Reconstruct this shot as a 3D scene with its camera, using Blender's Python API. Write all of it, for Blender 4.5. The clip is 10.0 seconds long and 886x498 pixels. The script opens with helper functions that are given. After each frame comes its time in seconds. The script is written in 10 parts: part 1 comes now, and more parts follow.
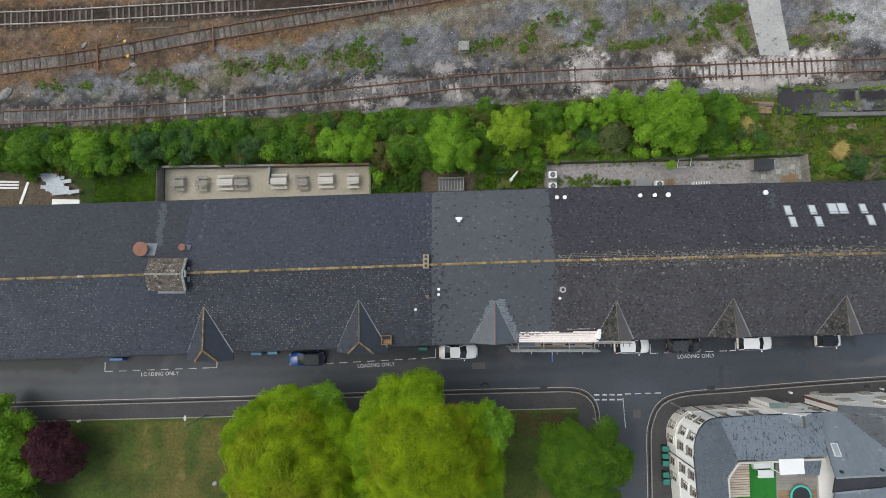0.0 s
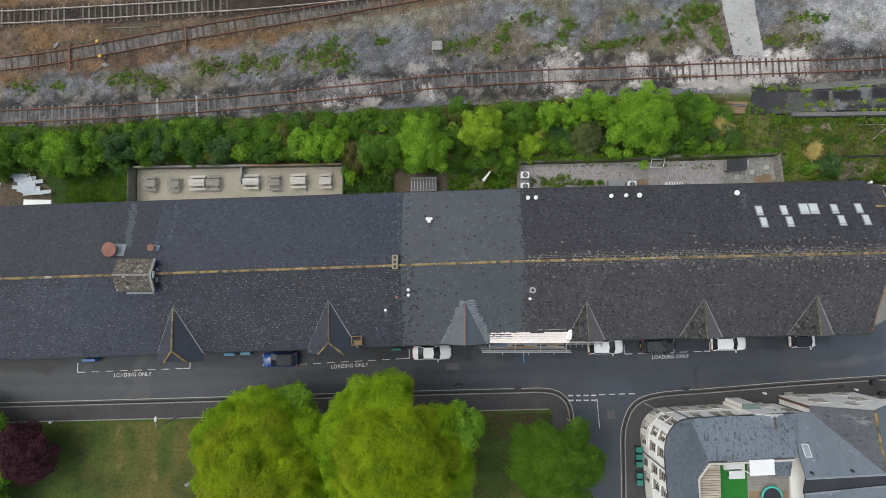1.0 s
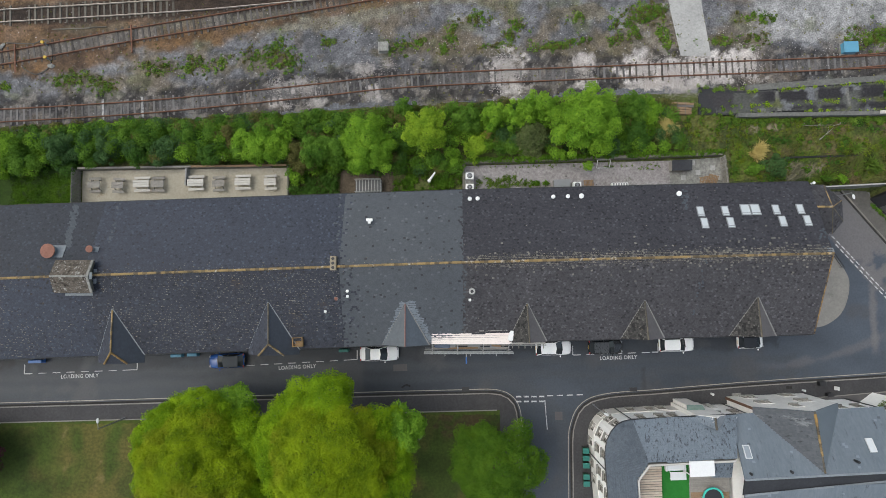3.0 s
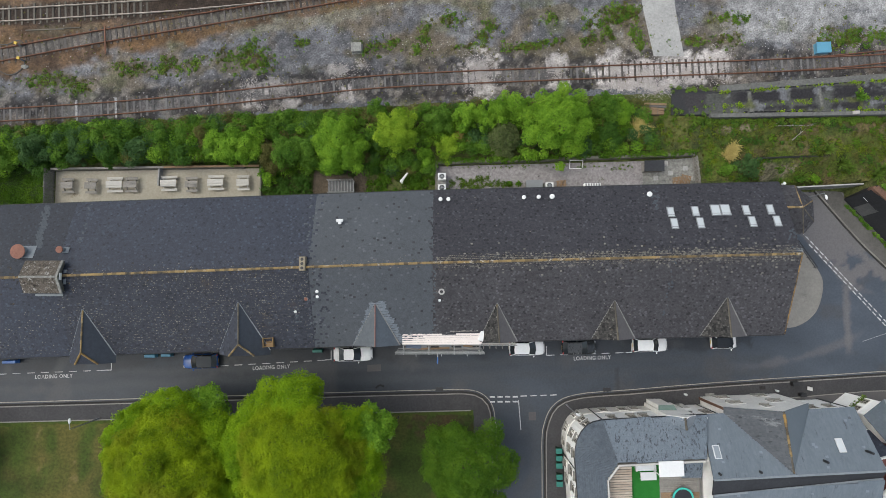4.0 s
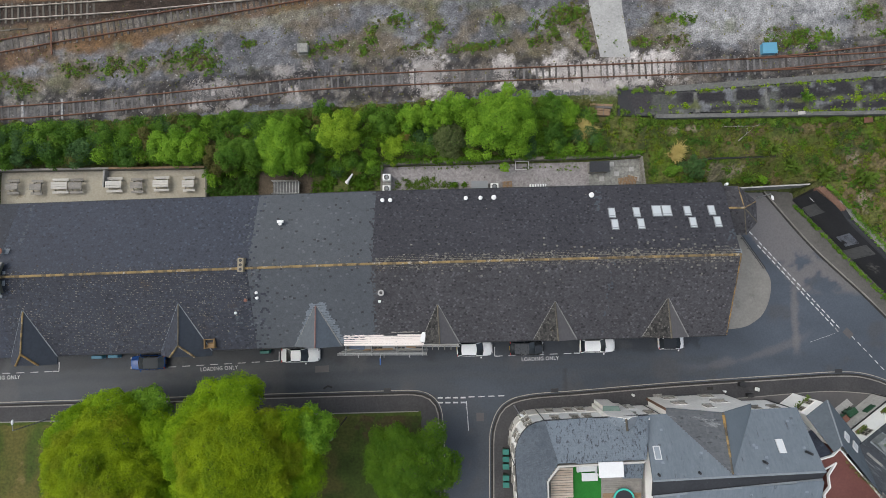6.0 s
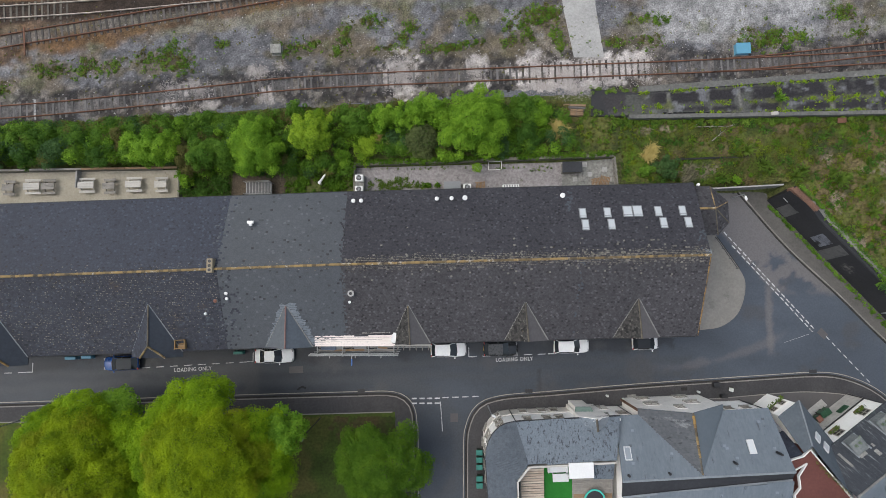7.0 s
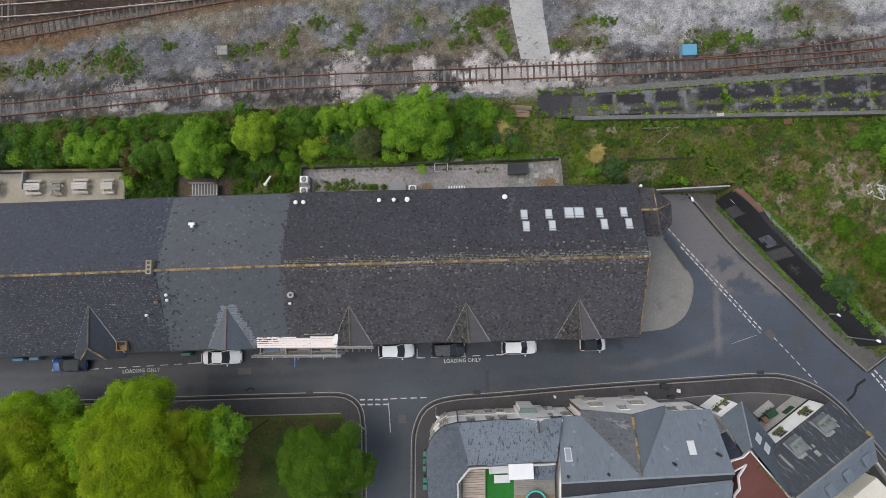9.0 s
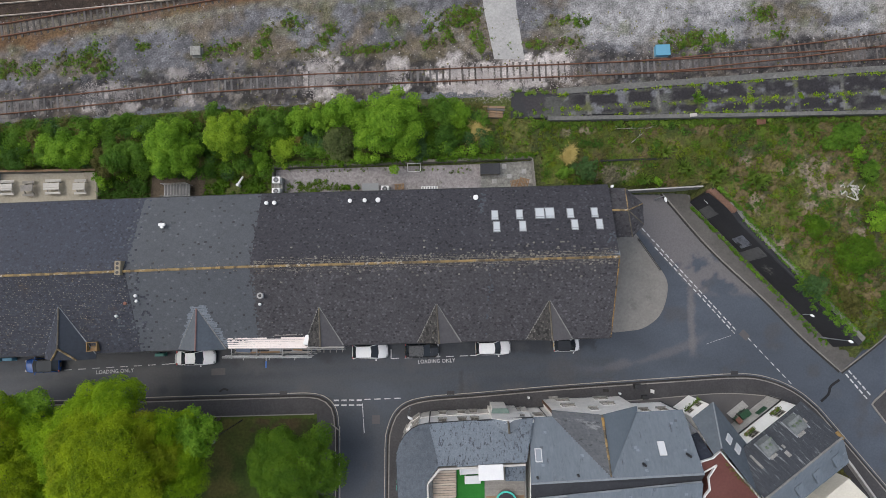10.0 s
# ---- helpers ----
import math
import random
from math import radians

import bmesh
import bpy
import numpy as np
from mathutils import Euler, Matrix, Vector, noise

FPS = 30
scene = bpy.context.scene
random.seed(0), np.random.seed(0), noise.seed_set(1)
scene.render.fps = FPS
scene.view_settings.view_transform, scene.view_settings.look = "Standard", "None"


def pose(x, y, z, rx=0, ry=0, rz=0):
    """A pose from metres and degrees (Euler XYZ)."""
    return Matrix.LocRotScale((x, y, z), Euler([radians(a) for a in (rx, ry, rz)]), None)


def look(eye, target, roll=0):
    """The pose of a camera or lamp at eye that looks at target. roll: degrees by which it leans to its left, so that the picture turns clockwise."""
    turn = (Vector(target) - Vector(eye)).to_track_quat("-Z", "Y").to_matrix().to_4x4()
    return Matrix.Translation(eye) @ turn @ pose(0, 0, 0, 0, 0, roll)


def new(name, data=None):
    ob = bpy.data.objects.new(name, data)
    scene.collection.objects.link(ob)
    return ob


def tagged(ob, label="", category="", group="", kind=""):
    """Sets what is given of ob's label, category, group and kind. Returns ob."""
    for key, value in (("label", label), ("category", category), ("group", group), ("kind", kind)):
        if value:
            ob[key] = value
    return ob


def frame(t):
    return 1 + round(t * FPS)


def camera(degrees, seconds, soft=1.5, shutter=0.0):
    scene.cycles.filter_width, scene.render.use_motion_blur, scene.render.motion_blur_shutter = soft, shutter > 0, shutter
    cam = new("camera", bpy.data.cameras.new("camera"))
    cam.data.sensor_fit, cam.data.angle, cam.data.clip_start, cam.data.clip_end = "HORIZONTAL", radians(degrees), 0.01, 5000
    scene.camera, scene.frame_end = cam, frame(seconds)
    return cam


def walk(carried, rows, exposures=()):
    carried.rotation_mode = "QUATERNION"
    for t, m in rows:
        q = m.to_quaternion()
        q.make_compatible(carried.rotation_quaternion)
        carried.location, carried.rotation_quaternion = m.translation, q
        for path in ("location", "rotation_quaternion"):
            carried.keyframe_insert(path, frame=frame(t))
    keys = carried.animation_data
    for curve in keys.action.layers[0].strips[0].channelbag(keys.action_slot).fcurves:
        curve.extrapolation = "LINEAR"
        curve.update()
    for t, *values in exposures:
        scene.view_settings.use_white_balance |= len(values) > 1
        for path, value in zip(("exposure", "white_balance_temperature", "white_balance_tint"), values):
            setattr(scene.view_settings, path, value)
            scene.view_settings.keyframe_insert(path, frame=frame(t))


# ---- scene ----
cam = camera(76.0, 10.0, soft=0.8)
METRES, EYE, TILT, LEAN, TURN = 31.5, 69.5, -86.0, 0.0, 0.0
ROWS = [
    (0.0, 0.0, 0.0, 0.0, 0.0, 0.0, 0.0),
    (0.5, 0.05, 0.0024, 0.0012, -0.02, -0.01, 0.01),
    (1.0, 0.0997, 0.0049, 0.0016, -0.03, -0.0, 0.01),
    (1.5, 0.1496, 0.007, 0.0025, -0.04, -0.0, 0.03),
    (2.0, 0.2, 0.0079, 0.0036, -0.03, -0.0, 0.04),
    (2.5, 0.2498, 0.008, 0.0041, -0.04, 0.01, 0.05),
    (4.0, 0.4017, 0.005, 0.0053, -0.01, 0.04, 0.07),
    (4.5, 0.4514, 0.0041, 0.0062, -0.01, 0.04, 0.08),
    (5.0, 0.5013, 0.0038, 0.0072, -0.02, 0.03, 0.09),
    (5.5, 0.5513, 0.004, 0.0084, -0.03, 0.02, 0.11),
    (7.0, 0.7008, 0.0067, 0.0087, -0.03, 0.08, 0.15),
    (7.5, 0.7508, 0.0067, 0.0098, -0.03, 0.08, 0.16),
    (8.0, 0.8004, 0.0057, 0.0102, -0.03, 0.09, 0.16),
    (8.5, 0.8501, 0.0049, 0.0113, -0.02, 0.09, 0.18),
    (9.0, 0.8999, 0.0041, 0.012, -0.03, 0.11, 0.19),
    (9.5, 0.95, 0.0044, 0.013, -0.03, 0.11, 0.21),
    (10.0, 0.9996, 0.0057, 0.0137, -0.04, 0.11, 0.21),
]
walk(cam, [(t, pose(0, 0, EYE, TILT, LEAN, TURN) @ pose(METRES * x, METRES * y, METRES * z, 90 + pitch, roll, yaw)) for t, x, y, z, yaw, pitch, roll in ROWS],
     exposures=[(0.0, 0.21, 6500, 4), (5.0, 0.2, 6500, 5), (10.0, 0.13, 6500, 9)])

# ---- light: an overcast sky, with a wide, weak sun behind the cloud ----
SUN_HEIGHT, SUN_TURN = 60.0, 283.0
world = bpy.data.worlds.new("overcast_sky")
scene.world = world
world.use_nodes = True
wn, wl = world.node_tree.nodes, world.node_tree.links
sky = wn.new("ShaderNodeTexSky")
sky.sky_type, sky.sun_disc = "NISHITA", False
sky.sun_elevation, sky.sun_rotation = radians(SUN_HEIGHT), radians(SUN_TURN)
sky.air_density, sky.dust_density, sky.ozone_density = 1.0, 4.0, 1.0
grey = wn.new("ShaderNodeHueSaturation")
grey.inputs["Saturation"].default_value = 0.6
wl.new(sky.outputs["Color"], grey.inputs["Color"])
wl.new(grey.outputs["Color"], wn["Background"].inputs["Color"])
wn["Background"].inputs["Strength"].default_value = 0.19
sun_data = bpy.data.lights.new("sun", "SUN")
sun_data.energy, sun_data.angle, sun_data.color = 0.55, radians(75), (1.0, 0.98, 0.95)
sun_lamp = new("sun", sun_data)
sun_az = radians(SUN_TURN)
sun_lamp.matrix_world = look((0, 0, 0), (-math.sin(sun_az) * math.cos(radians(SUN_HEIGHT)), -math.cos(sun_az) * math.cos(radians(SUN_HEIGHT)), -math.sin(radians(SUN_HEIGHT))))


# ---- materials ----
def colour4(c):
    return (c[0], c[1], c[2], 1.0)


def surface(name, dark, light, scale=3.0, fine=30.0, rough=0.85, bump=0.3, metal=0.0, vary="", spots=(), stretch=(1, 1, 1), bands=None, spec=0.3, spread=0.25, coarse=0.5, grain=0.0, grain_size=0.14, odd=0.0, turn=0.0):
    """A weathered surface: two noises between dark and light, random tone per piece (vary: 'island' or 'object'), and spots of
    (colour, scale, amount[, softness]) such as lichen, moss, rust or dirt. grain: contrast of fine stones or chips
    of grain_size metres; odd: share of single pieces much darker or paler than the rest."""
    m = bpy.data.materials.new(name)
    m.use_nodes = True
    n, l = m.node_tree.nodes, m.node_tree.links
    b = n["Principled BSDF"]
    b.inputs["Metallic"].default_value = metal
    b.inputs["Specular IOR Level"].default_value = spec
    geo = n.new("ShaderNodeNewGeometry")
    mapping = n.new("ShaderNodeMapping")
    mapping.vector_type = "TEXTURE"
    mapping.inputs["Scale"].default_value = [1 / v for v in stretch]
    mapping.inputs["Rotation"].default_value = (0, 0, radians(turn))
    l.new(geo.outputs["Position"], mapping.inputs["Vector"])
    big, small = n.new("ShaderNodeTexNoise"), n.new("ShaderNodeTexNoise")
    for node, s, d in ((big, scale * 0.1, 5.0), (small, fine * 0.1, 4.0)):
        node.inputs["Scale"].default_value, node.inputs["Detail"].default_value = s, d
        node.inputs["Roughness"].default_value = 0.65
        l.new(mapping.outputs["Vector"], node.inputs["Vector"])
    add = n.new("ShaderNodeMix")
    add.data_type = "FLOAT"
    add.inputs["Factor"].default_value = 1 - coarse
    l.new(big.outputs["Fac"], add.inputs[2])
    l.new(small.outputs["Fac"], add.inputs[3])
    value = add.outputs[0]
    wide = n.new("ShaderNodeMapRange")
    wide.inputs["From Min"].default_value, wide.inputs["From Max"].default_value = 0.32, 0.68
    l.new(value, wide.inputs["Value"])
    value = wide.outputs["Result"]
    if vary:
        src = geo.outputs["Random Per Island"] if vary == "island" else n.new("ShaderNodeObjectInfo").outputs["Random"]
        mixr = n.new("ShaderNodeMix")
        mixr.data_type = "FLOAT"
        mixr.inputs["Factor"].default_value = spread
        l.new(value, mixr.inputs[2])
        l.new(src, mixr.inputs[3])
        value = mixr.outputs[0]
    mix = n.new("ShaderNodeMix")
    mix.data_type = "RGBA"
    l.new(value, mix.inputs["Factor"])
    mix.inputs[6].default_value, mix.inputs[7].default_value = colour4(dark), colour4(light)
    col = mix.outputs[2]
    for tint, s, amount, *soft in spots:
        sp = n.new("ShaderNodeTexNoise")
        sp.inputs["Scale"].default_value, sp.inputs["Detail"].default_value, sp.inputs["Roughness"].default_value = s * 0.1, 6.0, 0.7
        l.new(mapping.outputs["Vector"], sp.inputs["Vector"])
        ramp = n.new("ShaderNodeMapRange")
        edge = 0.72 - 0.34 * amount
        ramp.inputs["From Min"].default_value, ramp.inputs["From Max"].default_value = edge, edge + (soft[0] if soft else 0.08)
        l.new(sp.outputs["Fac"], ramp.inputs["Value"])
        over = n.new("ShaderNodeMix")
        over.data_type = "RGBA"
        l.new(ramp.outputs["Result"], over.inputs["Factor"])
        l.new(col, over.inputs[6])
        over.inputs[7].default_value = colour4(tint)
        col = over.outputs[2]
    def toned(col, factor):
        """The colour times a number socket."""
        sc = n.new("ShaderNodeVectorMath")
        sc.operation = "SCALE"
        l.new(col, sc.inputs[0])
        l.new(factor, sc.inputs["Scale"])
        return sc.outputs["Vector"]

    height = small.outputs["Fac"]
    if grain:
        gr = n.new("ShaderNodeTexNoise")
        gr.inputs["Scale"].default_value, gr.inputs["Detail"].default_value, gr.inputs["Roughness"].default_value = 0.5 / grain_size, 2.0, 0.6
        l.new(geo.outputs["Position"], gr.inputs["Vector"])
        gm = n.new("ShaderNodeMapRange")
        gm.inputs["From Min"].default_value, gm.inputs["From Max"].default_value = 0.34, 0.66
        gm.inputs["To Min"].default_value, gm.inputs["To Max"].default_value = 1 - grain * 0.75, 1 + grain
        l.new(gr.outputs["Fac"], gm.inputs["Value"])
        col = toned(col, gm.outputs["Result"])
        height = gr.outputs["Fac"]
    if odd:
        rnd = geo.outputs["Random Per Island"]
        for low, high, k in ((-1.0, odd, 0.68), (1 - odd, 2.0, 1.32)):
            inside = n.new("ShaderNodeMath")
            inside.operation = "LESS_THAN" if low < 0 else "GREATER_THAN"
            l.new(rnd, inside.inputs[0])
            inside.inputs[1].default_value = high if low < 0 else low
            om = n.new("ShaderNodeMapRange")
            om.inputs["To Min"].default_value, om.inputs["To Max"].default_value = 1.0, k
            l.new(inside.outputs["Value"], om.inputs["Value"])
            col = toned(col, om.outputs["Result"])
    l.new(col, b.inputs["Base Color"])
    rr = n.new("ShaderNodeMapRange")
    rr.inputs["To Min"].default_value, rr.inputs["To Max"].default_value = max(0.02, rough - 0.12), min(1.0, rough + 0.1)
    l.new(small.outputs["Fac"], rr.inputs["Value"])
    l.new(rr.outputs["Result"], b.inputs["Roughness"])
    if bump:
        bp = n.new("ShaderNodeBump")
        bp.inputs["Strength"].default_value, bp.inputs["Distance"].default_value = bump, 0.05
        l.new(height, bp.inputs["Height"])
        l.new(bp.outputs["Normal"], b.inputs["Normal"])
    return m


def foliage(name, dark, light, thin=0.3, flush=None):
    """Leaves: a random tone per leaf and slow drifts over the crown, some light passing through; flush: the colour of young shoots in broad drifts."""
    m = bpy.data.materials.new(name)
    m.use_nodes = True
    n, l = m.node_tree.nodes, m.node_tree.links
    b = n["Principled BSDF"]
    geo = n.new("ShaderNodeNewGeometry")
    noise_node = n.new("ShaderNodeTexNoise")
    noise_node.inputs["Scale"].default_value, noise_node.inputs["Detail"].default_value = 0.55, 4.0
    l.new(geo.outputs["Position"], noise_node.inputs["Vector"])
    wide = n.new("ShaderNodeMapRange")
    wide.inputs["From Min"].default_value, wide.inputs["From Max"].default_value = 0.3, 0.7
    l.new(noise_node.outputs["Fac"], wide.inputs["Value"])
    blend = n.new("ShaderNodeMix")
    blend.data_type = "FLOAT"
    blend.inputs["Factor"].default_value = 0.36
    l.new(wide.outputs["Result"], blend.inputs[2])
    l.new(geo.outputs["Random Per Island"], blend.inputs[3])
    mix = n.new("ShaderNodeMix")
    mix.data_type = "RGBA"
    l.new(blend.outputs[0], mix.inputs["Factor"])
    mix.inputs[6].default_value, mix.inputs[7].default_value = colour4(dark), colour4(light)
    col = mix.outputs[2]
    if flush:
        wide_noise = n.new("ShaderNodeTexNoise")
        wide_noise.inputs["Scale"].default_value, wide_noise.inputs["Detail"].default_value = 0.16, 3.0
        l.new(geo.outputs["Position"], wide_noise.inputs["Vector"])
        ramp = n.new("ShaderNodeMapRange")
        ramp.inputs["From Min"].default_value, ramp.inputs["From Max"].default_value = 0.5, 0.66
        ramp.inputs["To Max"].default_value = 0.75
        l.new(wide_noise.outputs["Fac"], ramp.inputs["Value"])
        over = n.new("ShaderNodeMix")
        over.data_type = "RGBA"
        l.new(ramp.outputs["Result"], over.inputs["Factor"])
        l.new(col, over.inputs[6])
        over.inputs[7].default_value = colour4(flush)
        col = over.outputs[2]
    l.new(col, b.inputs["Base Color"])
    b.inputs["Roughness"].default_value = 0.6
    b.inputs["Specular IOR Level"].default_value = 0.12
    tr = n.new("ShaderNodeBsdfTranslucent")
    l.new(col, tr.inputs["Color"])
    ms = n.new("ShaderNodeMixShader")
    ms.inputs["Fac"].default_value = thin
    l.new(b.outputs["BSDF"], ms.inputs[1])
    l.new(tr.outputs["BSDF"], ms.inputs[2])
    l.new(ms.outputs["Shader"], n["Material Output"].inputs["Surface"])
    return m


def glass(name, tint=(0.02, 0.025, 0.03), rough=0.06):
    """Dark window or car glass that mirrors the sky."""
    m = bpy.data.materials.new(name)
    m.use_nodes = True
    b = m.node_tree.nodes["Principled BSDF"]
    b.inputs["Base Color"].default_value, b.inputs["Roughness"].default_value = colour4(tint), rough
    b.inputs["Specular IOR Level"].default_value = 0.6
    return m


def paint(name, c, rough=0.35, metal=0.0, coat=0.0):
    """Sprayed or moulded finish with faint dirt."""
    m = surface(name, [v * 0.86 for v in c], c, 8, 60, rough, 0.0, metal, spec=0.5)
    m.node_tree.nodes["Principled BSDF"].inputs["Coat Weight"].default_value = coat
    return m


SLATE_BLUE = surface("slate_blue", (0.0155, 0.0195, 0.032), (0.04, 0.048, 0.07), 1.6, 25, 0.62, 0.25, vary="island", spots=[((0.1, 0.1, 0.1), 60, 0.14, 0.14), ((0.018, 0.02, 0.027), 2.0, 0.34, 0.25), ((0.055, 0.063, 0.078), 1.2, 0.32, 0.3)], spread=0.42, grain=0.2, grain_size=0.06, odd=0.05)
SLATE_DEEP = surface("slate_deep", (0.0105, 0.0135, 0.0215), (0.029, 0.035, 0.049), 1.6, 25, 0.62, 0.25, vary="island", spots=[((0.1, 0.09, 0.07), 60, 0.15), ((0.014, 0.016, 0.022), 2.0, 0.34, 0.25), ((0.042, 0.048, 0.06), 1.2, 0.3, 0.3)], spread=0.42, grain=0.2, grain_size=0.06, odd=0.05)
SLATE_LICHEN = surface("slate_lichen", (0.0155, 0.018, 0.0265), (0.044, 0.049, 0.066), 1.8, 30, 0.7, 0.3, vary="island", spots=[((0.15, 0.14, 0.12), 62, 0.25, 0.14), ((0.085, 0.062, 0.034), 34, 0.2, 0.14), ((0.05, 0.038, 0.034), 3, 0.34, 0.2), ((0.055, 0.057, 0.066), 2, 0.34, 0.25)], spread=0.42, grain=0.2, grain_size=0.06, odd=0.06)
SLATE_GREY = surface("slate_grey", (0.048, 0.0545, 0.064), (0.079, 0.0875, 0.099), 1.6, 25, 0.62, 0.25, vary="island", spots=[((0.036, 0.04, 0.048), 2.5, 0.34, 0.25)], spread=0.26, grain=0.14, grain_size=0.06, odd=0.02)
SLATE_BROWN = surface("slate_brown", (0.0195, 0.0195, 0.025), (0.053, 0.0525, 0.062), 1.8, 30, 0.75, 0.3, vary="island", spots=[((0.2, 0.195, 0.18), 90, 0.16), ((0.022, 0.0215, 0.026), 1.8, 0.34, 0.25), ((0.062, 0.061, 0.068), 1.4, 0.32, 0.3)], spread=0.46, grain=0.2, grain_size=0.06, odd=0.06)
# Copy of the brown slate for south slopes: browner, more lichen, lit tone painted in.
SLATE_WARM_LIT = surface("slate_warm_lit", (0.026, 0.025, 0.0285), (0.075, 0.0725, 0.079), 1.8, 30, 0.75, 0.3, vary="island", spots=[((0.2, 0.19, 0.17), 80, 0.24), ((0.034, 0.03, 0.031), 2.2, 0.36, 0.25), ((0.09, 0.086, 0.09), 1.4, 0.32, 0.3)], spread=0.46, grain=0.2, grain_size=0.06, odd=0.06)
SLATE_RUNOFF = surface("slate_stained", (0.042, 0.049, 0.061), (0.075, 0.084, 0.098), 6, 50, 0.7, 0.2, vary="island", spread=0.5)
SLATE_CRUST = surface("slate_crusted", (0.032, 0.031, 0.034), (0.23, 0.22, 0.195), 14, 85, 0.9, 0.3, vary="island", spread=0.45)
SLATE_RUST = surface("slate_orange_lichen", (0.017, 0.017, 0.02), (0.04, 0.039, 0.04), 4, 40, 0.85, 0.3, vary="island", spots=[((0.26, 0.15, 0.045), 30, 0.36, 0.14), ((0.2, 0.18, 0.14), 40, 0.24, 0.14)])
SLATE_DARK = surface("slate_slipped", (0.02, 0.022, 0.026), (0.042, 0.045, 0.052), 5, 40, 0.7, 0.2, vary="island")
SLATE_NEW = surface("slate_new", (0.06, 0.07, 0.082), (0.1, 0.113, 0.128), 4, 30, 0.5, 0.1, vary="island")
SLATE_PALE = surface("slate_pale", (0.1, 0.122, 0.148), (0.168, 0.196, 0.228), 1.5, 25, 0.55, 0.2, vary="island", spots=[((0.042, 0.05, 0.061), 34, 0.54, 0.08), ((0.078, 0.09, 0.107), 5, 0.45, 0.15)], spread=0.25, stretch=(1.3, 0.6, 0.6), grain=0.15, grain_size=0.06)
SLATE_STREAK = surface("slate_streak", (0.02, 0.024, 0.031), (0.042, 0.048, 0.059), 2, 25, 0.6, 0.2, vary="island", spots=[((0.17, 0.18, 0.19), 19, 0.46, 0.14), ((0.016, 0.019, 0.025), 5, 0.4, 0.2)], spread=0.25, stretch=(1.9, 0.3, 0.3), turn=36.87, grain=0.2, grain_size=0.06)
LEAD = surface("lead", (0.15, 0.17, 0.19), (0.24, 0.26, 0.28), 4, 30, 0.5, 0.1)
RIDGE_LICHEN = surface("ridge_lichen", (0.065, 0.055, 0.042), (0.34, 0.235, 0.1), 14, 60, 0.9, 0.4, vary="object", spots=[((0.45, 0.41, 0.35), 14, 0.42), ((0.04, 0.038, 0.038), 9, 0.5, 0.1)], spread=0.75)
RIDGE_ORANGE = surface("ridge_orange", (0.12, 0.085, 0.045), (0.36, 0.22, 0.07), 12, 60, 0.9, 0.3, vary="object", spots=[((0.15, 0.13, 0.11), 30, 0.42), ((0.06, 0.05, 0.04), 22, 0.4)], spread=0.5)
RIDGE_DULL_VERGE = surface("verge_lichen", (0.04, 0.037, 0.036), (0.36, 0.22, 0.07), 22, 60, 0.9, 0.3, vary="object", spots=[((0.035, 0.033, 0.034), 18, 0.55)], spread=0.5)
LEAD_WORN = surface("lead_worn", (0.1, 0.1, 0.098), (0.3, 0.295, 0.28), 16, 60, 0.7, 0.1)
STONE_WALL = surface("stone_wall", (0.09, 0.085, 0.07), (0.2, 0.19, 0.16), 5, 25, 0.9, 0.5)
RENDER_WHITE = surface("render_white", (0.84, 0.83, 0.8), (0.93, 0.92, 0.9), 5, 40, 0.85, 0.1, spots=[((0.5, 0.48, 0.44), 12, 0.1)])
CHIMNEY_CAP = surface("chimney_moss", (0.035, 0.028, 0.022), (0.14, 0.12, 0.1), 9, 40, 0.95, 0.5, spots=[((0.3, 0.29, 0.27), 24, 0.46, 0.1), ((0.022, 0.017, 0.014), 14, 0.46, 0.1), ((0.4, 0.39, 0.37), 32, 0.36, 0.1)], grain=0.4, grain_size=0.08)
TERRACOTTA = surface("terracotta", (0.16, 0.075, 0.055), (0.27, 0.13, 0.095), 10, 60, 0.85, 0.2)
BRICK_RED = surface("brick_red", (0.09, 0.05, 0.035), (0.2, 0.115, 0.08), 8, 50, 0.9, 0.4)
ASPHALT = surface("asphalt", (0.03, 0.035, 0.042), (0.047, 0.0525, 0.061), 1.0, 40, 0.55, 0.15, spots=[((0.027, 0.029, 0.033), 1.2, 0.36, 0.25), ((0.058, 0.063, 0.07), 0.8, 0.32, 0.3)], coarse=0.7, grain=0.1, grain_size=0.1)
ASPHALT_BROWN = surface("asphalt_brown", (0.075, 0.071, 0.072), (0.11, 0.105, 0.104), 2, 40, 0.75, 0.15, coarse=0.6)
ASPHALT_DARK = surface("asphalt_dark", (0.014, 0.0145, 0.016), (0.036, 0.036, 0.04), 2, 40, 0.75, 0.2, spots=[((0.1, 0.095, 0.09), 3, 0.2)])
PAVING = surface("paving", (0.036, 0.0352, 0.0375), (0.063, 0.061, 0.063), 2.2, 40, 0.8, 0.15, coarse=0.6, grain=0.15, grain_size=0.1)
CONCRETE = surface("concrete", (0.14, 0.14, 0.13), (0.27, 0.265, 0.245), 3, 40, 0.9, 0.25, spots=[((0.1, 0.1, 0.09), 6, 0.36, 0.15)], grain=0.25)
CONCRETE_PALE = surface("concrete_pale", (0.25, 0.247, 0.24), (0.44, 0.43, 0.415), 2, 40, 0.9, 0.25, spots=[((0.17, 0.172, 0.168), 3.5, 0.5, 0.2), ((0.12, 0.12, 0.11), 10, 0.25, 0.15)])
KERB = surface("kerb_stone", (0.15, 0.143, 0.132), (0.29, 0.275, 0.25), 5, 50, 0.9, 0.2, vary="object", spread=0.4)
